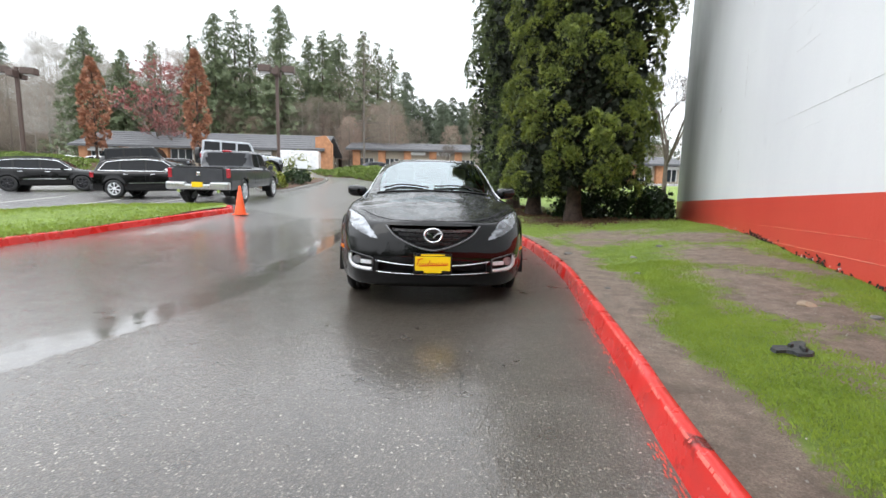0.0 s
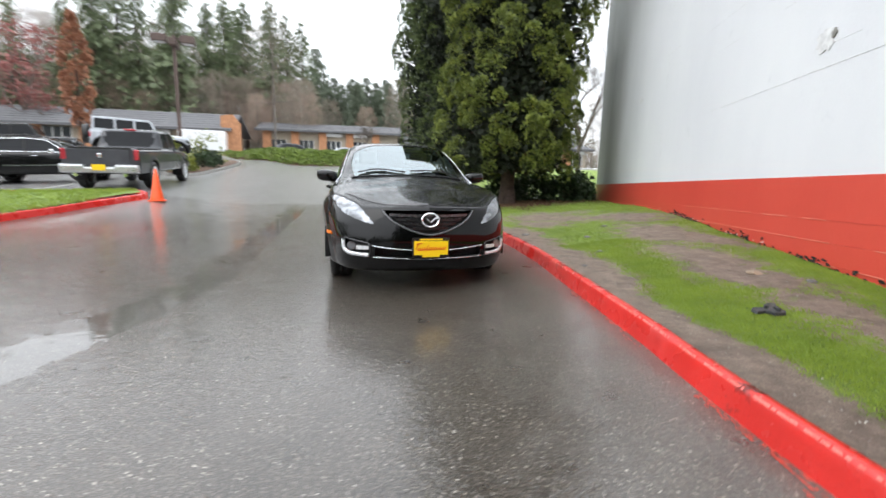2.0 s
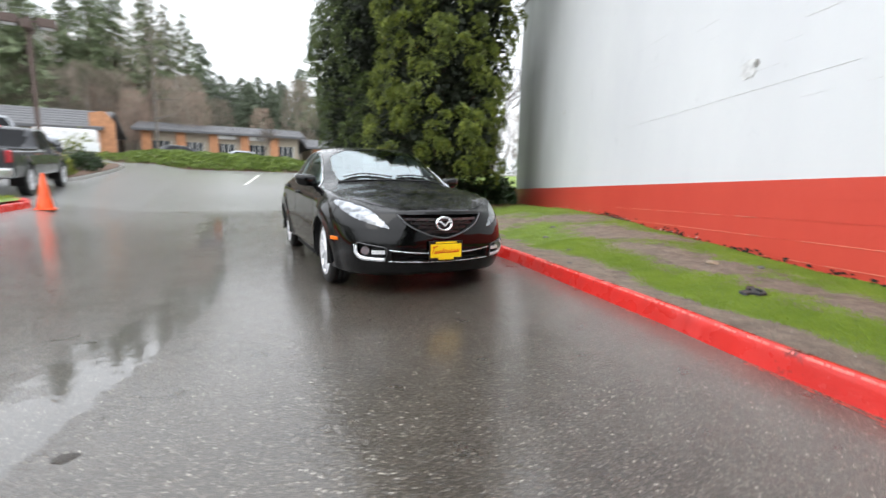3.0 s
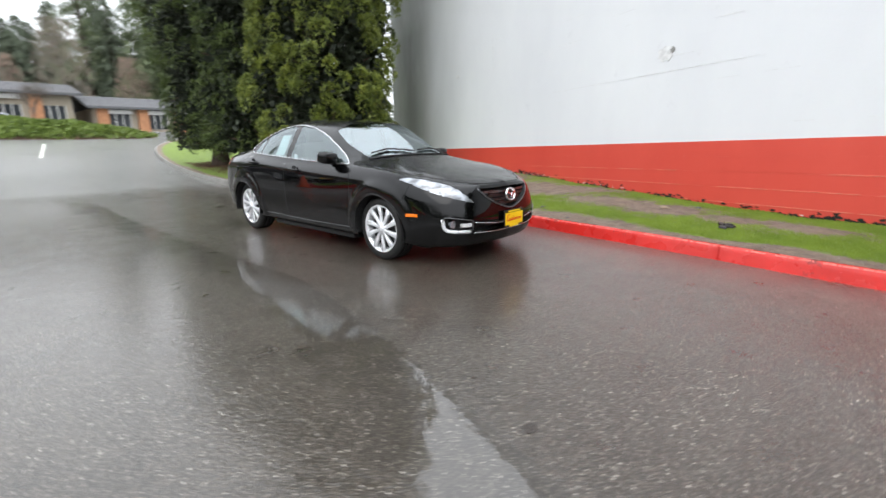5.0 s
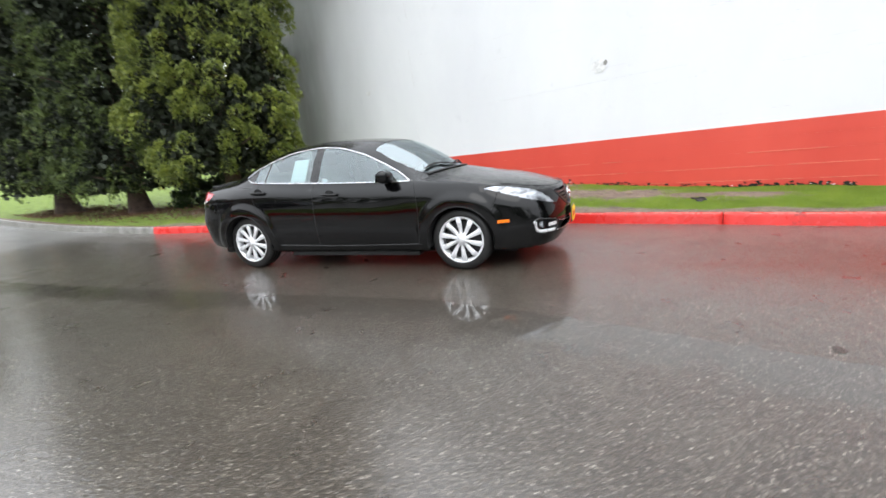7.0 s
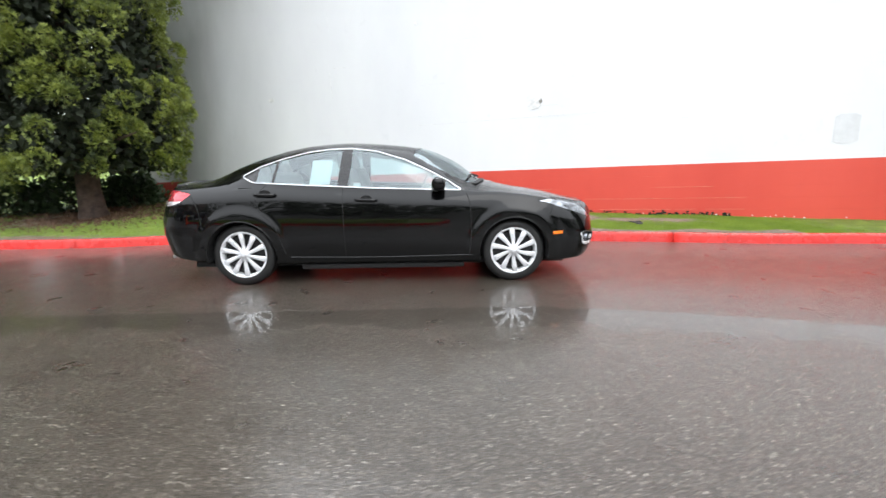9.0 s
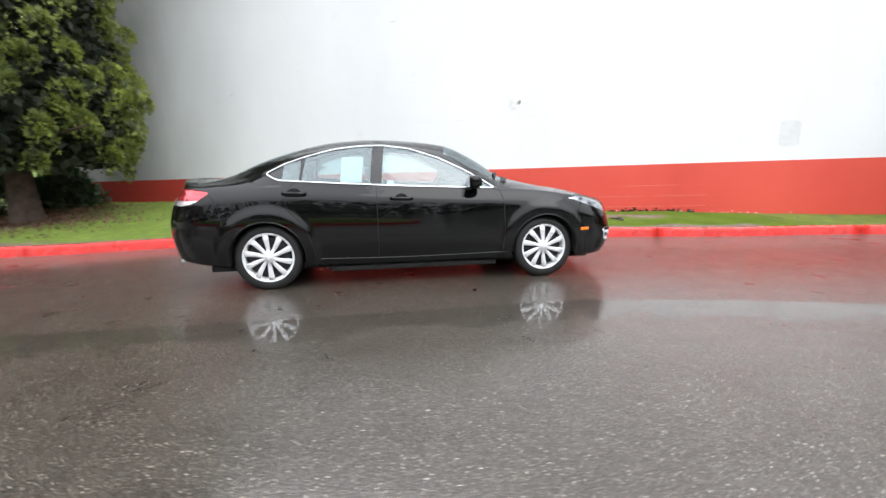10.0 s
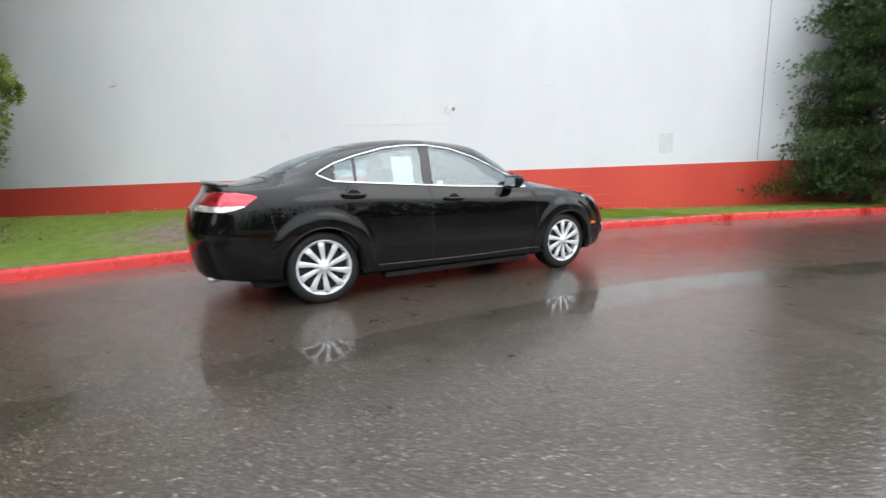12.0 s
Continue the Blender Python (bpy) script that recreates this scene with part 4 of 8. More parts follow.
def make_wheel(name, parent_place, sign, radius=0.325, width=0.215, rim=0.236, spokes=10, alloy=None):
    """A wheel about the x axis; sign: the way its face looks."""
    alloy = alloy or ALLOY
    wheel = new(name)
    wheel.matrix_basis = Matrix.Translation(parent_place)
    w, R, r = width / 2, radius, rim
    prof = [(r + 0.005, -w), (r + 0.02, -w - 0.004), (R - 0.035, -w - 0.002), (R - 0.012, -w + 0.012), (R, -w + 0.032), (R - 0.001, -0.03), (R - 0.008, -0.028), (R - 0.008, -0.02), (R, -0.018), (R, 0.018), (R - 0.008, 0.02), (R - 0.008, 0.028), (R - 0.001, 0.03), (R, w - 0.032), (R - 0.012, w - 0.012), (R - 0.035, w + 0.002), (r + 0.02, w + 0.004), (r + 0.005, w)]
    v, f = lathe(prof, 48, "x")
    solid("tyre", v, f, RUBBER, wheel, "black rubber tyre", smooth=True)
    s = sign
    prof = [(r + 0.006, -w * s), (r - 0.02, -w * 0.9 * s), (r - 0.022, w * 0.75 * s), (r - 0.012, w * 0.93 * s), (r - 0.002, w * 1.0 * s), (r + 0.008, w * 1.0 * s), (r + 0.009, w * 0.9 * s)]
    v, f = lathe(prof, 48, "x")
    solid("rim", v, f, alloy, wheel, "bright silver alloy rim", smooth=True)
    v, f = lathe([(0.0, w * 0.45 * s), (r * 0.82, w * 0.42 * s), (r * 0.98, -w * 0.1 * s)], 32, "x")
    solid("brake_disc", v, f, BLACK_MATT, wheel, "dark brake parts behind the spokes")
    v, f = lathe([(0.0, w * 1.02 * s), (0.026, w * 1.02 * s), (0.030, w * 0.98 * s), (0.033, w * 0.93 * s), (0.044, w * 0.88 * s), (0.052, w * 0.55 * s)], 28, "x")
    solid("hub_cap", v, f, alloy, wheel, smooth=True)
    # one tapered spoke, turned round the hub
    sv = []
    for rad, half, face, dep in ((0.030, 0.014, 0.92, 0.03), (0.10, 0.0195, 0.90, 0.026), (0.16, 0.0245, 0.92, 0.024), (r - 0.010, 0.032, 0.96, 0.02)):
        tw = 0.10 * (rad / r)
        for o, h in ((-half, 0), (-half * 0.6, 0.006), (half * 0.6, 0.006), (half, 0), (half * 0.8, -dep), (-half * 0.8, -dep)):
            sv.append(((w * face + h - 0.004) * s, o + tw * rad, rad))
    sf = [(i * 6 + k, i * 6 + (k + 1) % 6, (i + 1) * 6 + (k + 1) % 6, (i + 1) * 6 + k) for i in range(3) for k in range(6)]
    sf += [tuple(range(6)), tuple(range(18, 24))]
    me = mesh_of("spoke", sv, sf, alloy, smooth=True)
    for k in range(spokes):
        ob = new("spoke", me)
        ob.parent = wheel
        ob.matrix_basis = Matrix.Rotation(2 * math.pi * k / spokes, 4, "X")
    lug = bmesh.new()
    rod(lug, (w * 0.86 * s, 0, 0.052), (w * 0.93 * s, 0, 0.052), 0.009, sides=6)
    me = part("lug_nut", lug, STEEL, wheel).data
    for k in range(1, 5):
        ob = new("lug_nut", me)
        ob.parent = wheel
        ob.matrix_basis = Matrix.Rotation(2 * math.pi * k / 5, 4, "X")
    return wheel


def panel(name, shell, faces, material, car, label="", push=0.0, smooth=True):
    v, f = shell.piece(faces)
    ob = solid(name, v, f, material, car, label, smooth=smooth)
    if push:
        bm = bmesh.new()
        bm.from_mesh(ob.data)
        bm.normal_update()
        for q in bm.verts:
            q.co += q.normal * push
        bm.to_mesh(ob.data)
        bm.free()
    return ob


def build_saloon():
    car = base("saloon_car", label="wet glossy black four-door saloon with silver alloy wheels and chrome trim", category="car")
    sh = CarShell(CAR_ROWS, 330, 124, HUB_Y, HUB_Z)
    side = lambda v, q: (np.abs(v[:, 0]) > 0.5) & (q > 7.2) & (q < 12.5) & (v[:, 1] > 1.4) & (v[:, 1] < 3.95)
    for hy in HUB_Y:
        ring = [(hy + ARCH_R * math.cos(a), HUB_Z + ARCH_R * math.sin(a)) for a in np.linspace(0, 2 * math.pi, 60, endpoint=False)]
        sh.cut("arch_gap", ring, (1, 2), lambda v, q: (np.abs(v[:, 0]) > 0.55) & (q < 9))
    sh.cut("side_glass", DLO, (1, 2), side)
    pane_id = len(sh.names) - 1
    for nm, poly in (("pillar_trim", [(2.698, .93), (2.808, .93), (2.752, 1.42), (2.642, 1.42)]), ("window_divider", [(3.448, 1.0), (3.478, 1.0), (3.44, 1.32), (3.41, 1.32)]), ("corner_trim", [(3.64, 1.0), (3.9, 1.0), (3.9, 1.3), (3.605, 1.3)])):
        was = sh.tag.copy()
        hit = sh.cut(nm, poly, (1, 2), side)
        sh.tag[hit & (was != pane_id)] = was[hit & (was != pane_id)]
    sh.cut("windscreen", SCREEN, (0, 1), lambda v, q: (q > 9.5) & (v[:, 2] > 0.98))
    sh.cut("rear_window", REAR_SCREEN, (0, 1), lambda v, q: (q > 9.5) & (v[:, 2] > 0.95))
    sh.cut("*headlamp", HEADLAMP, (0, 2), lambda v, q: (v[:, 1] < 0.82) & (q > 3))
    sh.cut("grille_gap", GRILLE, (0, 2), lambda v, q: (v[:, 1] < 0.6) & (q > 3))
    sh.cut("intake_gap", INTAKE, (0, 2), lambda v, q: (v[:, 1] < 0.4) & (q > 2))
    sh.cut("*fog_gap", FOG, (0, 2), lambda v, q: (v[:, 1] < 0.7) & (q > 2))
    sh.cut("tail_lamp", TAIL, (1, 2), lambda v, q: (np.abs(v[:, 0]) > 0.40) & (v[:, 1] > 4.2) & (q > 3), 0.012)
    sh.cut("tail_clear", TAIL_LOW, (1, 2), lambda v, q: (np.abs(v[:, 0]) > 0.40) & (v[:, 1] > 4.2) & (q > 3), 0.012)
    t = sh.tag
    N = sh.names
    pick = lambda *names: np.isin(t, [i for i, n in enumerate(N) if n in names])
    c = sh.v[sh.f].mean(1)
    # skin: the main body, with bonnet, boot lid and doors as panels of their own
    bodyf = pick("body")
    q = sh.q[sh.f].mean(1)
    bonnet = bodyf & (q > 8.9) & (c[:, 1] < 1.30)
    boot = bodyf & (q > 9.6) & (c[:, 1] > 4.14)
    front_door = bodyf & (c[:, 1] > 1.46) & (c[:, 1] < 2.74) & (q > 2.6) & (q < 8.4)
    arch_y = np.hypot(c[:, 1] - HUB_Y[1], c[:, 2] - HUB_Z)
    rear_door = bodyf & (c[:, 1] > 2.746) & (c[:, 1] < 3.60) & (q > 2.6) & (q < 8.4) & (arch_y > 0.47)
    front_bumper = bodyf & (c[:, 1] < 0.66) & (q < 6.9) & ~bonnet
    rear_bumper = bodyf & (c[:, 1] > 4.16) & (q < 5.6)
    rest = bodyf & ~(bonnet | boot | front_door | rear_door | front_bumper | rear_bumper)
    panel("body", sh, rest, PAINT, car, "gloss black painted body shell")
    panel("bonnet", sh, bonnet, PAINT, car, "wet black bonnet beaded with rain")
    panel("boot_lid", sh, boot, PAINT, car, "black boot lid")
    panel("front_bumper", sh, front_bumper, PAINT, car, "black front bumper")
    panel("rear_bumper", sh, rear_bumper, PAINT, car, "black rear bumper")
    for nm, pickd in (("front_door", front_door), ("rear_door", rear_door)):
        for s in (-1, 1):
            panel(nm, sh, pickd & (c[:, 0] * s > 0), PAINT, car, "gloss black door")
    # glass
    gl = pick("side_glass")
    for s in (-1, 1):
        lean = c[:, 1] + (c[:, 2] - 1.0) * 0.12
        for nm, lo, hi, mt, lb in (("front_window", 0, 2.75, GLASS, "clear front door window"), ("rear_window_glass", 2.75, 3.457, GLASS, "clear rear door window"), ("quarter_window", 3.457, 9, GLASS, "small fixed quarter window"),
                                   ("pillar_trim", 0, 9, BLACK_TRIM, "black centre pillar trim"), ("window_divider", 0, 9, BLACK_TRIM, "black window divider"), ("corner_trim", 0, 9, BLACK_TRIM, "black corner trim")):
            on = (gl if mt is GLASS else pick(nm)) & (c[:, 0] * s > 0)
            got = panel(nm, sh, on & (lean >= lo) & (lean < hi), mt, car, lb, push=-0.006)
            got.visible_shadow = mt is not GLASS
    for nm in ("windscreen", "rear_window"):
        panel(nm, sh, pick(nm), SCREEN_GLASS, car, "raked clear windscreen" if nm == "windscreen" else "sloping tinted rear window", push=-0.004).visible_shadow = False
    for s in (-1, 1):
        panel("headlamp", sh, pick("headlamp") & (c[:, 0] * s > 0), HEAD_LENS, car, "clear swept-back headlamp", push=-0.004)
        tl = pick("tail_lamp") & (c[:, 0] * s > 0)
        low = pick("tail_clear") & (c[:, 0] * s > 0)
        lamp = panel("tail_lamp", sh, tl, TAIL_RED, car, "red wrap-round tail lamp", push=0.004)
        panel("clear_lens", sh, low, TAIL_CLEAR, lamp, "clear lower lens", push=0.004)
    # chrome round the side windows
    for s in (-1, 1):
        line = dense(DLO, 0.03)
        pts = [(sh.side_x(y, z, s) + s * 0.002, y, z) for y, z in line]
        nrm = [(s, 0, 0.45)] * len(pts)
        v, f = sweep(pts, 0.012, 0.007, nrm, closed=True)
        solid("window_chrome", v, f, CHROME, car, "bright chrome window surround", smooth=True)
    # panel gaps
    for s in (-1, 1):
        for nm, line in (("door_gap", [(1.46, .30), (1.44, .55), (1.45, .80), (1.49, .93)]), ("door_gap", [(2.735, .28), (2.735, .6), (2.742, .98)]), ("door_gap", [(3.34, .33), (3.42, .60), (3.58, .80), (3.60, .90), (3.52, 1.03)]),
                         ("sill_line", [(1.42, .285), (2.4, .275), (3.30, .29)]), ("bumper_gap", [(4.17, .64), (4.20, .80), (4.28, .94)]), ("bumper_gap", [(.655, .62), (.62, .70), (.60, .78)])):
            pl = smooth_line(line, 24)
            pts = [(sh.side_x(y, z, s) - s * 0.0012, y, z) for y, z in pl]
            if nm == "sill_line":
                v, f = sweep(pts, 0.011, 0.006, [(s, 0, 0.9)] * len(pts))
            else:
                v, f = sweep(pts, 0.007, 0.0022, [(s, 0, 0)] * len(pts))
            solid(nm, v, f, DARK_VOID if nm != "sill_line" else PAINT, car, "glossy sill crease" if nm == "sill_line" else "dark panel gap")
    # bonnet and boot shut lines
    for nm, line in (("bonnet_gap", [(-.70, .60), (-.50, .30), (-.28, .135), (0, .095), (.28, .135), (.50, .30), (.70, .60)]), ("boot_gap", [(-.60, 4.50), (-.56, 4.16), (0, 4.19), (.56, 4.16), (.60, 4.50)])):
        pl = smooth_line(line, 60)
        v, f = sweep([(x, y, sh.top_z(x, y) + 0.0005) for x, y in pl], 0.008, 0.002)
        solid(nm, v, f, DARK_VOID, car, "dark panel gap")
    # grille: backing, bars, chrome lower edge, round badge
    v, f = [], []
    gl_line = rounded(GRILLE, 0.03)
    k = len(gl_line)
    for o in (0.0, 0.09):
        v += [(x, sh.front_y(x, z) + o, z) for x, z in gl_line]
    f = [(i, (i + 1) % k, k + (i + 1) % k, k + i) for i in range(k)] + [tuple(range(k, 2 * k))]
    solid("grille_recess", v, f, BLACK_MATT, car, "dark grille recess")
    for z, half, tint, lb in ((0.690, 0.345, DARK_STEEL, "satin grey grille bar"), (0.655, 0.29, BLACK_TRIM, "slim black grille bar"), (0.620, 0.23, BLACK_TRIM, "slim black grille bar"), (0.585, 0.16, BLACK_TRIM, "slim black grille bar")):
        xs = np.linspace(-half, half, 13)
        v, f = sweep([(x, sh.front_y(x, z) + 0.022, z - 0.05 * (1 - (abs(x) / 0.4) ** 2) * 0.2) for x in xs], 0.016, 0.022, [(0, 0, 1)] * 13)
        solid("grille_bar", v, f, tint, car, lb)
    low = [(-.405, .735), (-.335, .658), (-.205, .585), (-.08, .543), (0, .532), (.08, .543), (.205, .585), (.335, .658), (.405, .735)]
    pl = smooth_line(low, 60)
    v, f = sweep([(x, sh.front_y(x, z) - 0.001, z) for x, z in pl], 0.014, 0.007, [(0, -1, 0.1)] * 60)
    solid("grille_trim", v, f, DARK_STEEL, car, "dark satin lower grille edge", smooth=True)
    badge = new("badge")
    badge.parent = car
    badge.matrix_basis = pose(0, sh.front_y(0, 0.66) - 0.012, 0.658, 82, 0, 0)
    tagged(badge, "round chrome maker's emblem")
    bm = bmesh.new()
    ring_v, ring_f = [], []
    for i in range(40):
        a = 2 * math.pi * i / 40
        for rr, h in ((0.058, 0.0), (0.064, 0.010), (0.073, 0.012), (0.078, 0.0)):
            ring_v.append((rr * 1.06 * math.cos(a), rr * 0.84 * math.sin(a), h))
    ring_f = [(i * 4 + j, ((i + 1) % 40) * 4 + j, ((i + 1) % 40) * 4 + j + 1, i * 4 + j + 1) for i in range(40) for j in range(3)]
    bm.free()
    solid("ring", ring_v, ring_f, CHROME, badge, smooth=True)
    v, f = sweep([(-.064, .022, .004), (-.035, .014, .006), (0, -.018, .008), (.035, .014, .006), (.064, .022, .004)], 0.017, 0.008, [(0, 0, 1)] * 5)
    solid("wing_shape", v, f, CHROME, badge)
    # lower intake and its two bright strips
    k = len(INTAKE)
    v = [(x, sh.front_y(x, z) + o, z) for o in (0.0, 0.10) for x, z in INTAKE]
    solid("intake_recess", v, [(i, (i + 1) % k, k + (i + 1) % k, k + i) for i in range(k)] + [tuple(range(k, 2 * k))], BLACK_MATT, car, "dark lower air intake")
    for nm, zf in (("intake_strip", lambda x: 0.398 + 0.035 * (x / 0.48) ** 2), ("lower_strip", lambda x: 0.322 + 0.014 * (x / 0.48) ** 2)):
        xs = [x for x in np.linspace(-0.49, 0.49, 50)]
        v, f = sweep([(x, sh.front_y(x, zf(x)) - 0.002, zf(x)) for x in xs], 0.007, 0.006, [(0, -1, 0.2)] * 50)
        solid(nm, v, f, CHROME, car, "thin chrome strip across the bumper", smooth=True)
    # fog lamps
    for s in (-1, 1):
        pl = [(x * s, z) for x, z in FOG]
        k = len(pl)
        depth = lambda x, z: sh.front_y(x, z)
        v = [(x, depth(x, z) + o, z) for o in (0.0, 0.07) for x, z in pl]
        housing = solid("fog_lamp", v, [(i, (i + 1) % k, k + (i + 1) % k, k + i) for i in range(k)] + [tuple(range(k, 2 * k))], BLACK_TRIM, car, "round fog lamp in a chrome bezel")
        ln = dense([(x, z) for x, z in pl], 0.02)
        v, f = sweep([(x, depth(x, z) - 0.001, z) for x, z in ln], 0.008, 0.008, [(s * 0.5, -1, 0)] * len(ln), closed=True)
        solid("bezel", v, f, DARK_STEEL, housing, "slim dark satin bezel", smooth=True)
        foot = [(0.515, 0.350), (0.60, 0.352), (0.69, 0.362), (0.728, 0.405), (0.732, 0.470)]
        v, f = sweep([(x * s, depth(x * s, z) + 0.010, z) for x, z in smooth_line(foot, 20)], 0.034, 0.012, [(s * 0.4, -1, 0)] * 20)
        solid("lower_frame", v, f, ALLOY, housing, "broad satin lower frame", smooth=True)
        x0 = 0.665 * s
        v, f = sweep([(x * s, depth(x * s, 0.415) + 0.008, 0.415) for x in (0.52, 0.57, 0.62)], 0.035, 0.012, [(0, -1, 0)] * 3)
        solid("fin", v, f, ALLOY, housing)
        bm = bmesh.new()
        at = Vector((x0, depth(x0, 0.42) + 0.05, 0.425))
        rod(bm, at, at + Vector((0, -0.035, 0)), 0.032, 0.038, 20)
        part("lens", bm, HEAD_LENS, housing, "round clear lens")
    # number plate frame with an advert plate
    plate = new("number_plate")
    plate.parent = car
    plate.matrix_basis = pose(0, -0.022, 0.43, 90, 0, 0)
    tagged(plate, "yellow dealer plate in a black frame")
    boxed("frame", (0.325, 0.165, 0.012), (0, 0, 0), BLACK_TRIM, plate, 0.004)
    boxed("face", (0.298, 0.120, 0.006), (0, -0.004, 0.008), YELLOW, plate, 0.003)
    boxed("tab", (0.15, 0.022, 0.006), (0, -0.072, 0.008), YELLOW, plate, 0.002)
    boxed("upper_strip", (0.20, 0.014, 0.006), (0, 0.069, 0.006), YELLOW, plate)
    rnd = random.Random(2)
    bm = bmesh.new()
    for k in range(17):
        x = -0.122 + k * 0.0152
        hgt = 0.058 if k == 0 else 0.046 if k in (6,) else rnd.choice((0.020, 0.024, 0.028))
        box(bm, (0.0062, hgt, 0.002), (x, -0.020 + hgt / 2, 0.0125), 0, Matrix.Rotation(-0.38, 4, "Z"))
    box(bm, (0.045, 0.007, 0.002), (-0.105, 0.034, 0.0125), 0, Matrix.Rotation(0.25, 4, "Z"))
    box(bm, (0.235, 0.006, 0.002), (0.0, -0.019, 0.0125), 0, Matrix.Rotation(0.03, 4, "Z"))
    part("lettering_bars", bm, RED_INK, plate, "red slanted lettering bars")
    # lamps and small trim of the sides
    for s in (-1, 1):
        y0, z0 = 0.545, 0.50
        pts = [(sh.side_x(y, z0 + 0.008 * (y - .5) * 10 * 0.1, s) + s * 0.0, y, z0) for y in np.linspace(0.49, 0.60, 7)]
        v, f = sweep(pts, 0.032, 0.006, [(s, 0, 0)] * 7)
        solid("side_marker", v, f, AMBER, car, "amber side marker lamp")
        for y0, z0 in ((2.50, 0.868), (3.51, 0.935)):
            hd = new("door_handle")
            hd.parent = car
            tagged(hd, "black pull handle")
            xh = sh.side_x(y0, z0, s)
            hd.matrix_basis = pose(xh, y0, z0, 0, 0, 0)
            v, f = sweep([(s * (0.004 + 0.034 * (1 - (t / 1.0) ** 4)), t * 0.105, 0.004 * t) for t in np.linspace(-1, 1, 11)], 0.030, 0.014, [(s, 0, 0)] * 11)
            solid("grip", v, f, PAINT, hd, smooth=True)
            v, f = lathe([(0.0, 0.001 * s), (0.040, 0.001 * s), (0.046, 0.003 * s)], 24, "x")
            v = [(a, b * 1.35, c_) for a, b, c_ in v]
            solid("cup", v, f, DARK_VOID, hd)
        mir = new("door_mirror")
        mir.parent = car
        tagged(mir, "black door mirror")
        mir.matrix_basis = pose(0.80 * s, 1.80, 1.01, 0, 0, 0)
        bm = bmesh.new()
        made = bmesh.ops.create_uvsphere(bm, u_segments=24, v_segments=16, radius=1.0)["verts"]
        for vt in made:
            x, y, z = vt.co
            vt.co = (s * (0.095 + 0.118 * math.copysign(abs(x) ** 0.7, x)), -0.02 + (0.055 if y > 0 else 0.085) * y, 0.004 + 0.068 * math.copysign(abs(z) ** 0.62, z) + 0.012 * x)
        part("shell", bm, PAINT, mir, smooth=True)
        bm = bmesh.new()
        box(bm, (0.10, 0.06, 0.035), (s * 0.0, 0.0, -0.055), 0.012)
        part("foot", bm, BLACK_TRIM, mir)
        boxed("mirror_glass", (0.17, 0.004, 0.085), (s * 0.10, 0.037, 0.004), CHROME, mir, 0.001, "silver mirror glass")
    # spoiler lip, exhaust, wipers
    xs = np.linspace(-0.56, 0.56, 40)
    lip = [(x, 4.60 - 0.10 * (abs(x) / 0.56) ** 3, 1.05 - 0.03 * (abs(x) / 0.56) ** 2) for x in xs]
    v, f = sweep(lip, 0.11, 0.022)
    solid("boot_spoiler", v, f, PAINT, car, "slim black boot lip spoiler", smooth=True)
    for s in (-1, 1):
        v, f = lathe([(0.013, 0), (0.019, 0.0), (0.021, 0.10), (0.018, 0.10), (0.016, 0.02)], 20, "z")
        ob = solid("exhaust_tip", v, f, STEEL, car, "steel exhaust tip", smooth=True)
        ob.matrix_basis = pose(0.55 * s, 4.58, 0.268, -92, 0, 0)
    for a, b in (((-0.04, 1.300), (-0.55, 1.455)), ((0.57, 1.425), (0.02, 1.315))):
        n = 12
        pts = []
        for k in range(n):
            t = k / (n - 1)
            x, y = a[0] + (b[0] - a[0]) * t, a[1] + (b[1] - a[1]) * t + 0.012 * math.sin(t * 3.1)
            pts.append((x, y, sh.top_z(x, y) + 0.012))
        v, f = sweep(pts, 0.022, 0.014)
        solid("wiper", v, f, BLACK_MATT, car, "black windscreen wiper")
    v, f = sweep([(x, 1.265 + 0.36 * (x ** 2), sh.top_z(x, 1.265 + 0.36 * x * x) + 0.002) for x in np.linspace(-0.62, 0.62, 24)], 0.075, 0.006)
    solid("cowl", v, f, BLACK_MATT, car, "black cowl panel")
    # wheel arch linings, floor and wheels
    for hy in HUB_Y:
        for s in (-1, 1):
            n, v = 22, []
            for i in range(n):
                a = math.pi * (1.12 * i / (n - 1) - 0.06)
                for x, r in ((0.50, ARCH_R - 0.01), (0.885, ARCH_R - 0.004), (0.90, ARCH_R)):
                    v.append((s * x, hy + r * math.cos(a), HUB_Z + r * math.sin(a)))
            for i in range(n):
                a = math.pi * (1.12 * i / (n - 1) - 0.06)
                v.append((s * 0.50, hy + 0.02 * math.cos(a), HUB_Z + 0.02 * math.sin(a)))
            f = [(i * 3 + j, (i + 1) * 3 + j, (i + 1) * 3 + j + 1, i * 3 + j + 1) for i in range(n - 1) for j in range(2)]
            f += [(i * 3, (i + 1) * 3, 3 * n + i + 1, 3 * n + i) for i in range(n - 1)]
            solid("arch_liner", v, f, DARK_VOID, car, "dark wheel arch lining")
            # rolled lip
            pts = []
            for a in np.linspace(-0.10, math.pi + 0.10, 36):
                y, z = hy + ARCH_R * math.cos(a), HUB_Z + ARCH_R * math.sin(a)
                pts.append((sh.side_x(y, z, s) - s * 0.008, y, z))
            v, f = sweep(pts, 0.016, 0.009, [(s, 0, 0)] * 36)
            solid("arch_lip", v, f, PAINT, car, smooth=True)
            w = make_wheel("wheel", (s * 0.745, hy, HUB_Z + 0.006), s)
            w.parent = car
            tagged(w, "ten-spoke silver alloy wheel with black tyre")
    boxed("underbody", (1.46, 3.9, 0.06), (0, 2.4, 0.205), DARK_VOID, car, 0.01, "dark underbody")
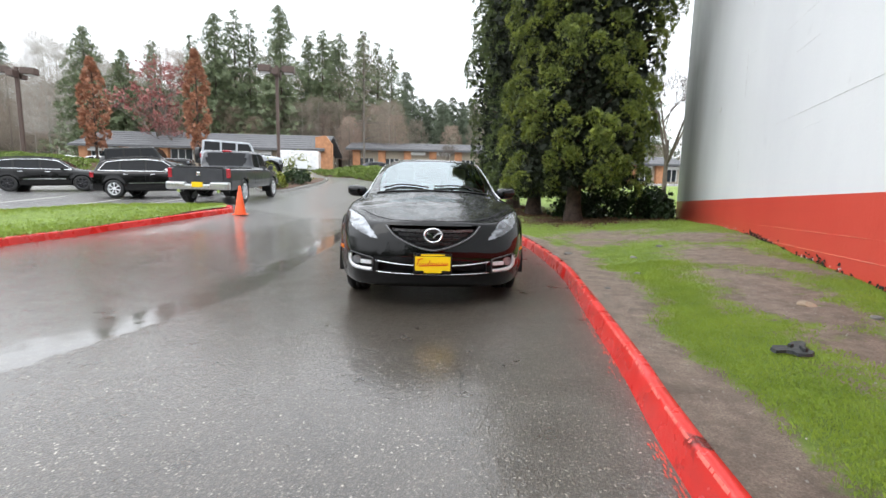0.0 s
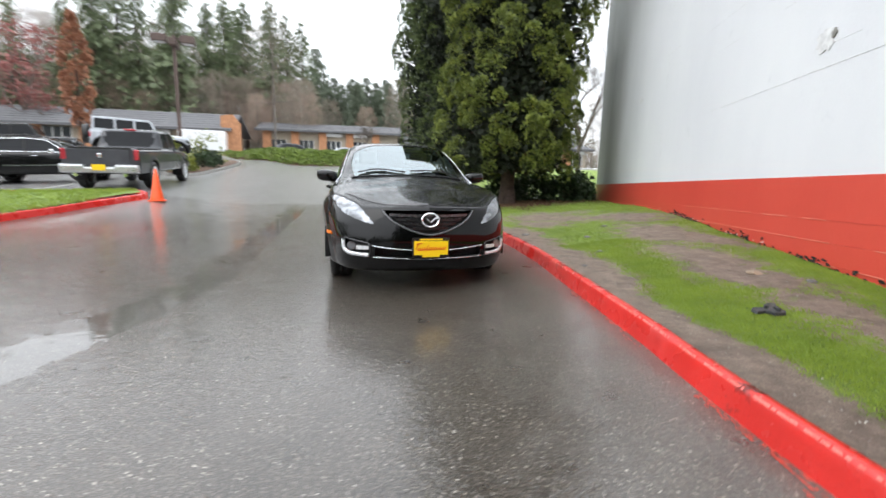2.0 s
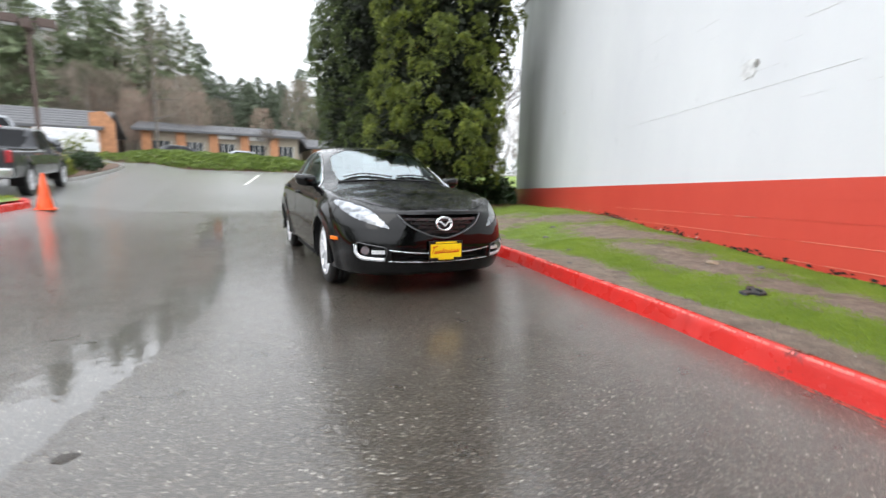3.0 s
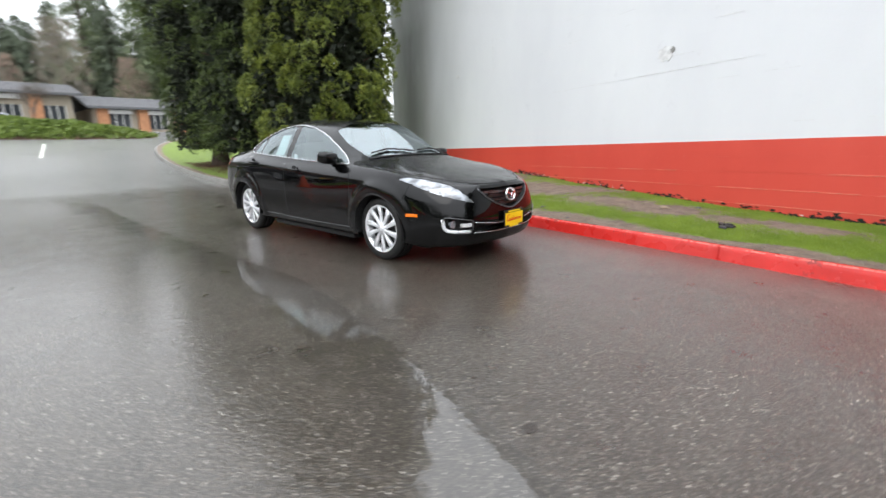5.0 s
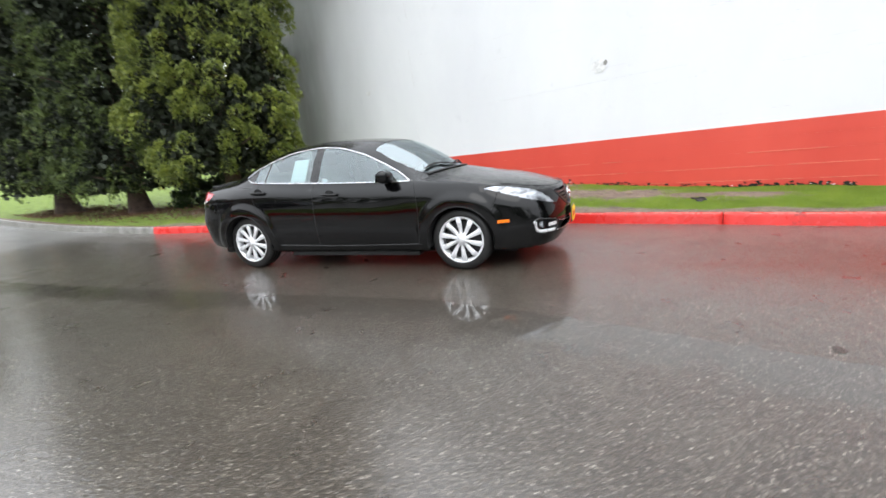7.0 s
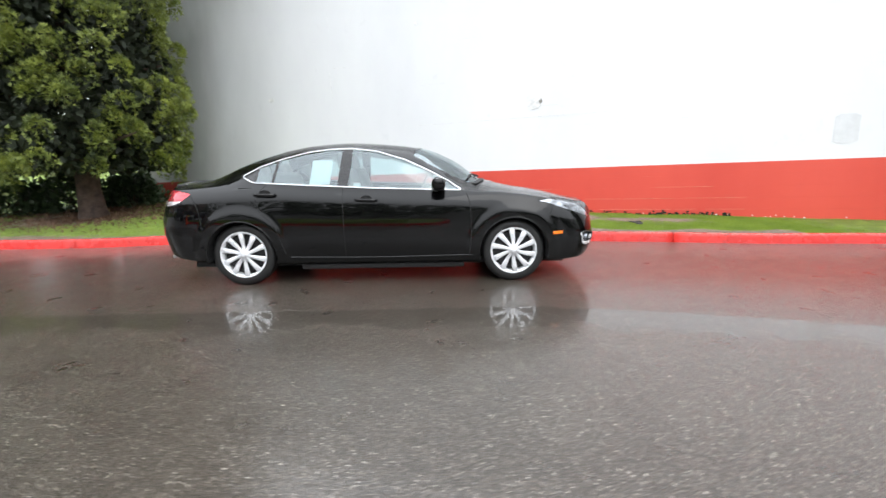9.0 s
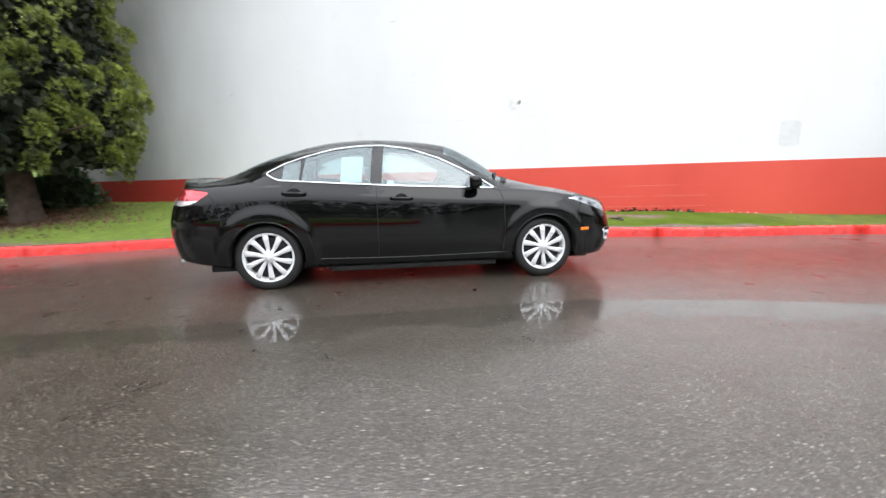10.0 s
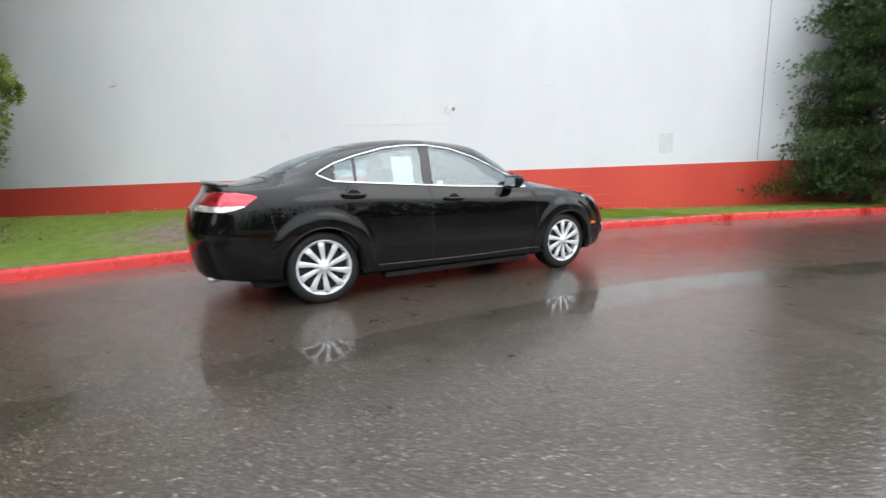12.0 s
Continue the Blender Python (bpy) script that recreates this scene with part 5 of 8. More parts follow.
    boxed("floor_tray", (1.60, 1.70, 0.05), (0, 2.36, 0.172), DARK_VOID, car, 0.01, "dark floor tray between the wheels")
    # cabin
    boxed("cabin_floor", (1.45, 2.5, 0.05), (0, 2.55, 0.36), CABIN_GREY, car)
    bm = bmesh.new()
    box(bm, (1.40, 0.55, 0.30), (0, 1.62, 0.80), 0.08)
    box(bm, (1.36, 0.20, 0.06), (0, 1.42, 0.94), 0.02)
    part("dashboard", bm, BLACK_MATT, car, "dark dashboard")
    for s in (-1, 1):
        boxed("door_lining", (0.04, 2.1, 0.52), (s * 0.775, 2.55, 0.70), CABIN_GREY, car, 0.015)
    for x in (-0.36, 0.36):
        seat = new("front_seat")
        seat.parent = car
        seat.matrix_basis = pose(x, 2.42, 0.42)
        tagged(seat, "grey front seat")
        boxed("cushion", (0.50, 0.50, 0.20), (0, -0.05, 0.10), SEAT_GREY, seat, 0.07)
        boxed("backrest", (0.48, 0.15, 0.62), (0, 0.27, 0.46), SEAT_GREY, seat, 0.06, m=Matrix.Rotation(-0.32, 4, "X"))
        boxed("headrest", (0.25, 0.09, 0.18), (0, 0.40, 0.84), SEAT_GREY, seat, 0.04, m=Matrix.Rotation(-0.25, 4, "X"))
    seat = new("rear_seat")
    seat.parent = car
    seat.matrix_basis = pose(0, 3.30, 0.42)
    tagged(seat, "grey rear bench seat")
    boxed("cushion", (1.30, 0.50, 0.20), (0, -0.08, 0.12), SEAT_GREY, seat, 0.07)
    boxed("backrest", (1.30, 0.16, 0.60), (0, 0.25, 0.44), SEAT_GREY, seat, 0.06, m=Matrix.Rotation(-0.42, 4, "X"))
    for x in (-0.40, 0.40):
        boxed("headrest", (0.24, 0.09, 0.14), (x, 0.40, 0.77), SEAT_GREY, seat, 0.04, m=Matrix.Rotation(-0.3, 4, "X"))
    boxed("parcel_shelf", (1.25, 0.45, 0.03), (0, 3.85, 1.00), BLACK_MATT, car)
    bm = bmesh.new()
    v, f = lathe([(0.175 + 0.014 * math.cos(a), 0.014 * math.sin(a)) for a in np.linspace(0, 2 * math.pi, 9)], 32, "z")
    ob = solid("steering_wheel", v, f, BLACK_MATT, car, smooth=True)
    ob.matrix_basis = pose(0.36, 1.98, 0.93, -62, 0, 0)
    bm.free()
    # paper price sheet inside the rear door window
    for y0, y1 in ((2.87, 3.08),):
        pts = [(sh.side_x(y, z, -1) + 0.018, y + (z - 1.1) * -0.1, z) for z in (1.025, 1.27) for y in (y0, y1)]
        v = pts + [(x + 0.002, y, z) for x, y, z in pts]
        solid("price_sheet", v, [(0, 1, 3, 2), (4, 6, 7, 5), (0, 4, 5, 1), (1, 5, 7, 3), (3, 7, 6, 2), (2, 6, 4, 0)], PAPER, car, "white paper sheet behind the window")
    boxed("window_sticker", (0.004, 0.07, 0.05), (-0.785, 2.60, 1.015), PAPER, car, 0, "small white sticker")
    return car


build_saloon()

# ---- plants ----
CYPRESS = leafy("cypress_foliage", (0.012, 0.030, 0.008), (0.28, 0.33, 0.05), 0.6)
CYPRESS_DARK = leafy("deep_cypress_foliage", (0.009, 0.022, 0.007), (0.14, 0.19, 0.042), 0.6)
PINE = leafy("pine_needles", (0.012, 0.030, 0.010), (0.085, 0.145, 0.030), 0.6)
# foliage colour with the crown's inner shade put in
CYPRESS_SHADE = leafy("shade_tinted_cypress_foliage", (0.006, 0.011, 0.004), (0.020, 0.030, 0.010), 0.7)
# both fir colours have distance haze painted in, the second one greyer
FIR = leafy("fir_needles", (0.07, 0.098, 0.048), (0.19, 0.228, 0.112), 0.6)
FIR_HAZED = leafy("hazed_fir_needles", (0.075, 0.10, 0.068), (0.17, 0.20, 0.13), 0.7)
RUSSET = leafy("russet_leaves", (0.19, 0.075, 0.042), (0.46, 0.22, 0.125), 0.6)
MAPLE_RED = leafy("dark_red_leaves", (0.20, 0.065, 0.060), (0.38, 0.14, 0.12), 0.6)
TWIG = leafy("bare_twigs", (0.17, 0.14, 0.11), (0.37, 0.31, 0.25), 0.85)
ALDER = leafy("pale_bare_twigs", (0.30, 0.28, 0.25), (0.56, 0.53, 0.48), 0.85)
RUDDY_TWIG = leafy("ruddy_bare_twigs", (0.26, 0.18, 0.14), (0.48, 0.36, 0.29), 0.85)
PALE_BARK = plain("pale_bark", (0.34, 0.32, 0.28), 0.85, var=0.35, scale=3)
GREY_BARK = plain("grey_bark", (0.16, 0.14, 0.12), 0.85, var=0.35, scale=3)
TWIG_DARK = leafy("dark_bare_twigs", (0.07, 0.058, 0.048), (0.15, 0.12, 0.10), 0.85)
YELLOW_SHRUB = leafy("yellow_green_shrub", (0.09, 0.12, 0.015), (0.28, 0.30, 0.04), 0.5)
DARK_SHRUB = leafy("dark_shrub", (0.012, 0.030, 0.010), (0.05, 0.09, 0.028), 0.5)


def sprays(p, axis, length, rng, leaflets=5, spread=0.75, fat=0.17):
    """Verts and quads of fan-shaped sprays: at each place p, along axis, of that length; one island each."""
    n = len(p)
    axis = axis / (np.linalg.norm(axis, axis=1)[:, None] + 1e-9)
    r = rng.normal(size=(n, 3))
    b = np.cross(axis, r)
    b /= np.linalg.norm(b, axis=1)[:, None] + 1e-9
    c = np.cross(axis, b)
    vs = [p[:, None]]
    for k in range(leaflets):
        t = (k / (leaflets - 1) - 0.5) * 2 * spread if leaflets > 1 else 0
        a = axis * math.cos(t) + b * math.sin(t) + c * rng.uniform(-0.3, 0.3, (n, 1))
        l = (length * (1 - 0.25 * abs(t)) * rng.uniform(0.75, 1.15, n))[:, None]
        s = b * math.cos(t) - axis * math.sin(t)
        vs.append(np.stack([p + a * l * 0.55 - s * l * fat, p + a * l, p + a * l * 0.55 + s * l * fat], 1))
    v = np.concatenate(vs, 1)
    m = v.shape[1]
    f = np.array([[0, 1 + 3 * k, 2 + 3 * k, 3 + 3 * k] for k in range(leaflets)])
    return v.reshape(-1, 3), (f[None] + (np.arange(n) * m)[:, None, None]).reshape(-1, 4)


def fast_mesh(name, v, f, mats):
    me = bpy.data.meshes.new(name)
    v, f = np.asarray(v, np.float32), np.asarray(f, np.int32)
    me.vertices.add(len(v))
    me.vertices.foreach_set("co", v.ravel())
    k = f.shape[1]
    me.loops.add(f.size)
    me.loops.foreach_set("vertex_index", f.ravel())
    me.polygons.add(len(f))
    me.polygons.foreach_set("loop_start", np.arange(0, f.size, k, dtype=np.int32))
    me.update(calc_edges=True)
    me.validate()
    me.materials.append(mats)
    return me


def trunk_mesh(name, parent, height, r0, r1, seed, lean=0.0, limbs=0, limb_at=(0.2, 0.9), limb_len=1.0, material=None):
    """A tapered, slightly crooked trunk with limbs, as one mesh."""
    rnd = random.Random(seed)
    verts, faces = [], []

    def tube(pts, ra, rb, sides):
        i0, n = len(verts), len(pts)
        for k, p in enumerate(pts):
            t = (Vector(pts[min(k + 1, n - 1)]) - Vector(pts[max(k - 1, 0)])).normalized()
            a = t.orthogonal().normalized()
            b = t.cross(a)
            r = (ra + (rb - ra) * k / (n - 1)) * (flare[k] if sides == 12 and k < 3 else 1)
            for s in range(sides):
                g = 2 * math.pi * s / sides
                w = 1 + 0.18 * math.sin(3 * g + k) * (1 if sides > 6 else 0)
                verts.append(tuple(Vector(p) + (a * math.cos(g) + b * math.sin(g)) * r * w))
        for k in range(n - 1):
            for s in range(sides):
                faces.append((i0 + k * sides + s, i0 + k * sides + (s + 1) % sides, i0 + (k + 1) * sides + (s + 1) % sides, i0 + (k + 1) * sides + s))

    pts, x, y = [(0, 0, -0.15), (0, 0, 0.12), (0, 0, 0.55)], 0.0, 0.0
    flare = [1.4, 1.15, 1.0] if height < 13 else [1, 1, 1]
    for k in range(1, 9):
        x, y = x + rnd.uniform(-1, 1) * 0.012 * height / 8 + lean * height / 8, y + rnd.uniform(-1, 1) * 0.012 * height / 8
        pts.append((x, y, height * k / 8))
    tube(pts, r0, r1, 12)
    for k in range(limbs):
        t = rnd.uniform(*limb_at)
        z = t * height
        b = pts[2 + min(8, int(t * 8))]
        a = rnd.uniform(0, 6.283)
        l = limb_len * rnd.uniform(0.6, 1.1) * (1.15 - 0.6 * t)
        up = rnd.uniform(0.15, 0.6)
        q = [(b[0], b[1], z)] + [(b[0] + math.cos(a) * l * s, b[1] + math.sin(a) * l * s, z + up * l * s - 0.15 * l * s * s) for s in (0.35, 0.7, 1.0)]
        tube(q, r0 * 0.28 * (1.1 - t), r0 * 0.05, 5)
    return solid(name, verts, faces, material or BARK, parent, "rough brown trunk with limbs", smooth=True)


def lump_points(rng, n_lumps, per, radius_at, z0, z1, lump=(0.4, 0.7)):
    """Places and directions on the outside of many rounded clumps set about a crown."""
    ps, ds = [], []
    for i in range(n_lumps):
        z = z0 + (z1 - z0) * (i + rng.uniform()) / n_lumps
        th = i * 2.399963 + rng.uniform(-1.3, 1.3)
        R = radius_at(z, th)
        lr = rng.uniform(*lump) * min(1, 0.45 + 0.5 * R) * 0.85
        out = np.array([math.cos(th), math.sin(th), 0.0])
        c = out * max(0.05, R * rng.uniform(0.86, 1.06) - lr * 0.75) + np.array([0, 0, z])
        d = rng.normal(size=(per, 3))
        d /= np.linalg.norm(d, axis=1)[:, None]
        d += out * 0.65 + np.array([0, 0, 0.42])
        d /= np.linalg.norm(d, axis=1)[:, None]
        sq = np.array([1.0, 1.0, 1.15])
        ps.append(c + d * sq * lr * rng.uniform(0.65, 1.0, (per, 1)))
        ds.append(d * 0.8 + np.array([0, 0, 0.35]) + rng.normal(size=(per, 3)) * 0.35)
    return np.concatenate(ps), np.concatenate(ds)


def cypress(place, height, radius, clear, seed, lumps, per, material, label, trunk_r=0.3, ragged=0.22, bulge=0.0):
    """bulge: how far the upper crown spreads on its open side."""
    tree = base("conifer_tree", place, label=label, category="tree", group="conifers beside the lawn")
    rng = np.random.default_rng(seed)
    ph = rng.uniform(0, 6.28, 4)

    def radius_at(z, th):
        t = (z - clear) / (height - clear)
        env = radius * (min(1.0, 0.88 + 1.2 * t) + 0.16 * max(0.0, math.sin(math.pi * min(1.0, max(0.0, (t - 0.35) / 0.6))))) * (1 - max(0, t - 0.55) ** 1.7 * 1.3)
        env *= 1 + bulge * max(0.0, -math.sin(th - 0.25)) * min(1.0, max(0.0, (z - 5.0) / 2.6))
        return max(0.15, env * (1 + ragged * math.sin(3 * th + ph[0] + z) * 0.5 + ragged * math.sin(5 * th - 1.7 * z + ph[1]) * 0.4))

    p, d = lump_points(rng, lumps, per, radius_at, clear, height - 0.2, (0.20, 0.40))
    v, f = sprays(p, d, rng.uniform(0.045, 0.105, len(p)), rng, 4, 0.9, 0.12)
    # inner mass coloured dark for shade, so that the crown is not hollow
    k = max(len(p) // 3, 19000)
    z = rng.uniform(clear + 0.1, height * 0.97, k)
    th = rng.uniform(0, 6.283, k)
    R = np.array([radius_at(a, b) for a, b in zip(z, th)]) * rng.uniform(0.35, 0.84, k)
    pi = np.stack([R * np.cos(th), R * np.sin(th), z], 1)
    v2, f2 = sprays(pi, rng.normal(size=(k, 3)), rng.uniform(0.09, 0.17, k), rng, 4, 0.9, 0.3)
    core = new("inner_foliage", fast_mesh("inner_foliage", v2, f2, CYPRESS_SHADE))
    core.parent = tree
    tagged(core, "inner foliage coloured dark for shade")
    crown = new("crown", fast_mesh("crown", v, f, material))
    crown.parent = tree
    tagged(crown, "dense clumped evergreen foliage")
    trunk_mesh("trunk", tree, height * 0.93, trunk_r, 0.03, seed, limbs=46, limb_at=(0.06, 0.95), limb_len=radius * 0.95)
    return tree


def at_bank(x, y, dz=0.0):
    return (x, y, bank_z(x, y) + dz)


cypress(at_bank(3.55, 15.2), 10.4, 1.75, 0.55, 3, 420, 90, CYPRESS_DARK, "tall dark green clumped conifer on the lawn", 0.30)
cypress(at_bank(3.75, 12.3), 10.6, 1.78, 0.55, 5, 420, 90, CYPRESS_DARK, "tall dense dark conifer beside the kerb", 0.28)
cypress(at_bank(4.1, 9.0), 12.6, 1.99, 0.85, 7, 680, 150, CYPRESS, "broad yellow-green conifer with clumped foliage", 0.24, 0.18, 0.25)


def pine_by_wall(place, height, radius, seed):
    """An evergreen with layered, drooping boughs down to the ground."""
    tree = base("conifer_tree", place, label="dark green conifer against the wall with layered boughs", category="tree", group="conifers beside the lawn")
    rng = np.random.default_rng(seed)
    ps, ds = [], []
    for i in range(125):
        z = 0.12 + (height - 0.3) * (i / 125) ** 1.1
        t = z / height
        th = i * 2.4 + rng.uniform(-0.5, 0.5)
        L = radius * (1 - t) ** 0.62 * rng.uniform(0.5, 1.12) + 0.15
        out = np.array([math.cos(th), math.sin(th), 0])
        side = np.array([-out[1], out[0], 0])
        # each bough carries a few flat, upturned pads of needles
        for s in np.linspace(0.35, 1.0, 2 + int(L * 2.2)):
            n = 150
            c = out * s * L + np.array([0, 0, z + 0.20 * s * L - 0.16 * s * s * L]) + side * rng.uniform(-1, 1) * 0.2 * L * s
            q = np.clip(rng.normal(size=(n, 3)), -1.8, 1.8) * np.array([0.21, 0.21, 0.085]) * (0.75 + 0.25 * L)
            ps.append(c + q)
            ds.append(q * 3.0 + out * 0.5 + np.array([0, 0, 0.4]) + rng.normal(size=(n, 3)) * 0.25)
    p, d = np.concatenate(ps), np.concatenate(ds)
    v, f = sprays(p, d, rng.uniform(0.05, 0.11, len(p)), rng, 5, 1.0, 0.09)
    crown = new("crown", fast_mesh("crown", v, f, PINE))
    crown.parent = tree
    tagged(crown, "layered needled boughs")
    trunk_mesh("trunk", tree, height * 0.95, 0.16, 0.02, seed, limbs=60, limb_at=(0.05, 0.95), limb_len=radius * 0.62)
    return tree


pine_by_wall(at_bank(-0.3, -8.75), 7.4, 1.85, 21)


def needle_litter():
    """Brown fallen needles and bark round the trunks."""
    rng = np.random.default_rng(71)
    ps = []
    for x, y, r in ((4.1, 9.0, 1.7), (3.75, 12.3, 1.5), (3.55, 15.2, 1.4), (5.6, 9.7, 1.4)):
        n = 5200
        a, d = rng.uniform(0, 6.283, n), r * np.abs(rng.normal(size=n)) * 0.55
        ps.append(np.stack([x + d * np.cos(a), y + d * np.sin(a) * 1.15], 1))
    p = np.concatenate(ps)
    p = np.array([(x, y, bank_z(x, y) + 0.012) for x, y in p if x > kerb_x(y) + 0.5 and (y > 9.9 or x < wall_x(y) - 0.05)])
    d = rng.normal(size=p.shape)
    d[:, 2] = 0.12
    v, f = sprays(p, d, rng.uniform(0.03, 0.085, len(p)), rng, 3, 0.7, 0.12)
    tagged(new("needle_litter", fast_mesh("needle_litter", v, f, NEEDLES)), "brown fallen needles under the conifers", "litter", kind="stuff")


NEEDLES = leafy("fallen_needles", (0.075, 0.040, 0.022), (0.20, 0.115, 0.068), 0.8)
needle_litter()


def shrub(name, place, rx, ry, rz, seed, material, n, label, size=(0.06, 0.13), group=""):
    bush = base(name, place, label=label, category="shrub", group=group)
    rng = np.random.default_rng(seed)
    d = rng.normal(size=(n, 3))
    d /= np.linalg.norm(d, axis=1)[:, None]
    d[:, 2] = np.abs(d[:, 2])
    lumpy = 1 + 0.22 * np.sin(4 * np.arctan2(d[:, 1], d[:, 0]) + seed) * np.cos(3 * d[:, 2])
    p = d * np.array([rx, ry, rz]) * (rng.uniform(0.55, 1.0, n) * lumpy)[:, None]
    v, f = sprays(p, d + rng.normal(size=(n, 3)) * 0.5, rng.uniform(*size, n), rng, 4, 0.8, 0.26)
    ob = new("foliage", fast_mesh("foliage", v, f, material))
    ob.parent = bush
    bm = bmesh.new()
    for k in range(7):
        a = k * 0.9 + seed
        rod(bm, (0, 0, -0.05), (math.cos(a) * rx * 0.5, math.sin(a) * ry * 0.5, rz * 0.7), 0.02, 0.006, 5)
    part("stems", bm, BARK, bush, "thin woody stems")
    return bush


for k, (x, y, r, h) in enumerate(((6.2, 9.5, 0.75, 1.0), (5.4, 10.3, 0.8, 1.15), (6.9, 9.9, 0.6, 0.9), (4.9, 11.3, 0.8, 0.9))):
    shrub("shrub", at_bank(x, y), r, r * 0.9, h, 30 + k, DARK_SHRUB, 1500, "dark evergreen shrub by the wall end", group="shrubs by the wall")


def far_fir(height, radius, seed, material, bare_to, gap=0.22):
    """A tall thin fir with drooping ragged boughs."""
    tree = base("fir_tree", label="tall dark fir with ragged boughs in the wood", category="tree", group="firs in the wood")
    rng = np.random.default_rng(seed)
    ps, ds, ls = [], [], []
    levels = 78
    for i in range(levels):
        t = bare_to + (1 - bare_to) * i / levels
        for _ in range(8):
            if rng.uniform() < gap:
                continue
            th = rng.uniform(0, 6.283)
            L = radius * (1 - t) ** 0.62 * rng.uniform(0.4, 1.25) + 0.3
            out = np.array([math.cos(th), math.sin(th), 0])
            s = np.linspace(0.12, 1, 9)
            ps.append(out * (s * L)[:, None] + np.array([0, 0, 1]) * (t * height - 0.38 * s * s * L + 0.1 * s * L + rng.normal() * 0.15)[:, None] + rng.normal(size=(9, 3)) * 0.12)
            ds.append(np.tile(out + np.array([0, 0, -0.45]), (9, 1)) + rng.normal(size=(9, 3)) * 0.55)
            ls.append(np.full(9, 0.16 * L + 0.26))
    p, d, l = np.concatenate(ps), np.concatenate(ds), np.concatenate(ls)
    v, f = sprays(p, d, l, rng, 5, 1.1, 0.085)
    ob = new("crown", fast_mesh("crown", v, f, material))
    ob.parent = tree
    trunk_mesh("trunk", tree, height * 0.98, 0.012 * height + 0.1, 0.03, seed)
    return tree


def bare_tree(height, seed, material, spread=0.3, leaves=None, name="bare_tree", label="leafless tree with fine grey-brown twigs", group="bare trees"):
    tree = base(name, label=label, category="tree", group=group)
    rnd, rng = random.Random(seed), np.random.default_rng(seed)
    verts, faces, tips = [], [], []

    def limb(p, d, l, r, depth):
        q = p + d * l
        i = len(verts)
        a = d.orthogonal().normalized()
        b = d.cross(a)
        sides = 5 if depth < 2 else 3
        for c, rr in ((p, r), (q, r * 0.62)):
            for s in range(sides):
                g = 2 * math.pi * s / sides
                verts.append(tuple(c + (a * math.cos(g) + b * math.sin(g)) * rr))
        faces.extend((i + s, i + (s + 1) % sides, i + sides + (s + 1) % sides, i + sides + s) for s in range(sides))
        if depth >= 3:
            tips.append((np.array(q), np.array(d)))
        if depth == 5:
            return
        for _ in range(3 if depth else 4):
            turn = Vector((rnd.gauss(0, 1), rnd.gauss(0, 1), rnd.gauss(0, 0.6) + 0.35)) * (spread * (1.5 if depth else 1.2))
            limb(p + d * l * rnd.uniform(0.55, 1.0), (d + turn).normalized(), l * rnd.uniform(0.55, 0.8), r * 0.55, depth + 1)

    limb(Vector((0, 0, -0.2)), Vector((0, 0, 1)), height * 0.34, 0.014 * height, 0)
    solid("trunk", verts, faces, TWIG_DARK if material is TWIG_DARK else BARK, tree, "bare trunk and branches")
    p = np.array([t[0] for t in tips])
    d = np.array([t[1] for t in tips])
    rep = 3 if leaves else 2
    p, d = np.repeat(p, rep, 0) + rng.normal(size=(len(p) * rep, 3)) * 0.012 * height, np.repeat(d, rep, 0)
    if leaves is None:
        v, f = sprays(p, d + rng.normal(size=p.shape) * 0.5, rng.uniform(0.04, 0.09, len(p)) * height, rng, 4, 0.6, 0.010)
    else:
        v, f = sprays(p, d + rng.normal(size=p.shape) * 0.8, rng.uniform(0.012, 0.022, len(p)) * height, rng, 3, 0.8, 0.3)
    ob = new("crown", fast_mesh("crown", v, f, leaves or material))
    ob.parent = tree
    return tree


def wood_tree(height, seed, material, trunk, n=1500):
    """A slender leafless tree of the wood: pale stem, rising limbs and a haze of fine twigs."""
    tree = base("bare_tree", label="slender leafless tree with a haze of grey-brown twigs", category="tree", group="bare trees")
    rng = np.random.default_rng(seed)
    trunk_mesh("trunk", tree, height * 0.96, 0.010 * height, 0.02, seed, lean=rng.uniform(-0.05, 0.05), limbs=30, limb_at=(0.25, 0.95), limb_len=height * 0.20, material=trunk)
    t = rng.uniform(0.18, 1.0, n) ** 0.8
    th = rng.uniform(0, 6.283, n)
    r = height * 0.20 * np.sqrt(rng.uniform(0, 1, n)) * np.sin(np.pi * np.clip(t * 0.9, 0.05, 1)) ** 0.7
    p = np.stack([r * np.cos(th), r * np.sin(th), t * height * 0.94], 1)
    d = np.stack([np.cos(th) * 0.5, np.sin(th) * 0.5, np.full(n, 0.9)], 1) + rng.normal(size=(n, 3)) * 0.3
    v, f = sprays(p, d, rng.uniform(0.05, 0.10, n) * height, rng, 5, 0.7, 0.007)
    ob = new("crown", fast_mesh("crown", v, f, material))
    ob.parent = tree
    return tree


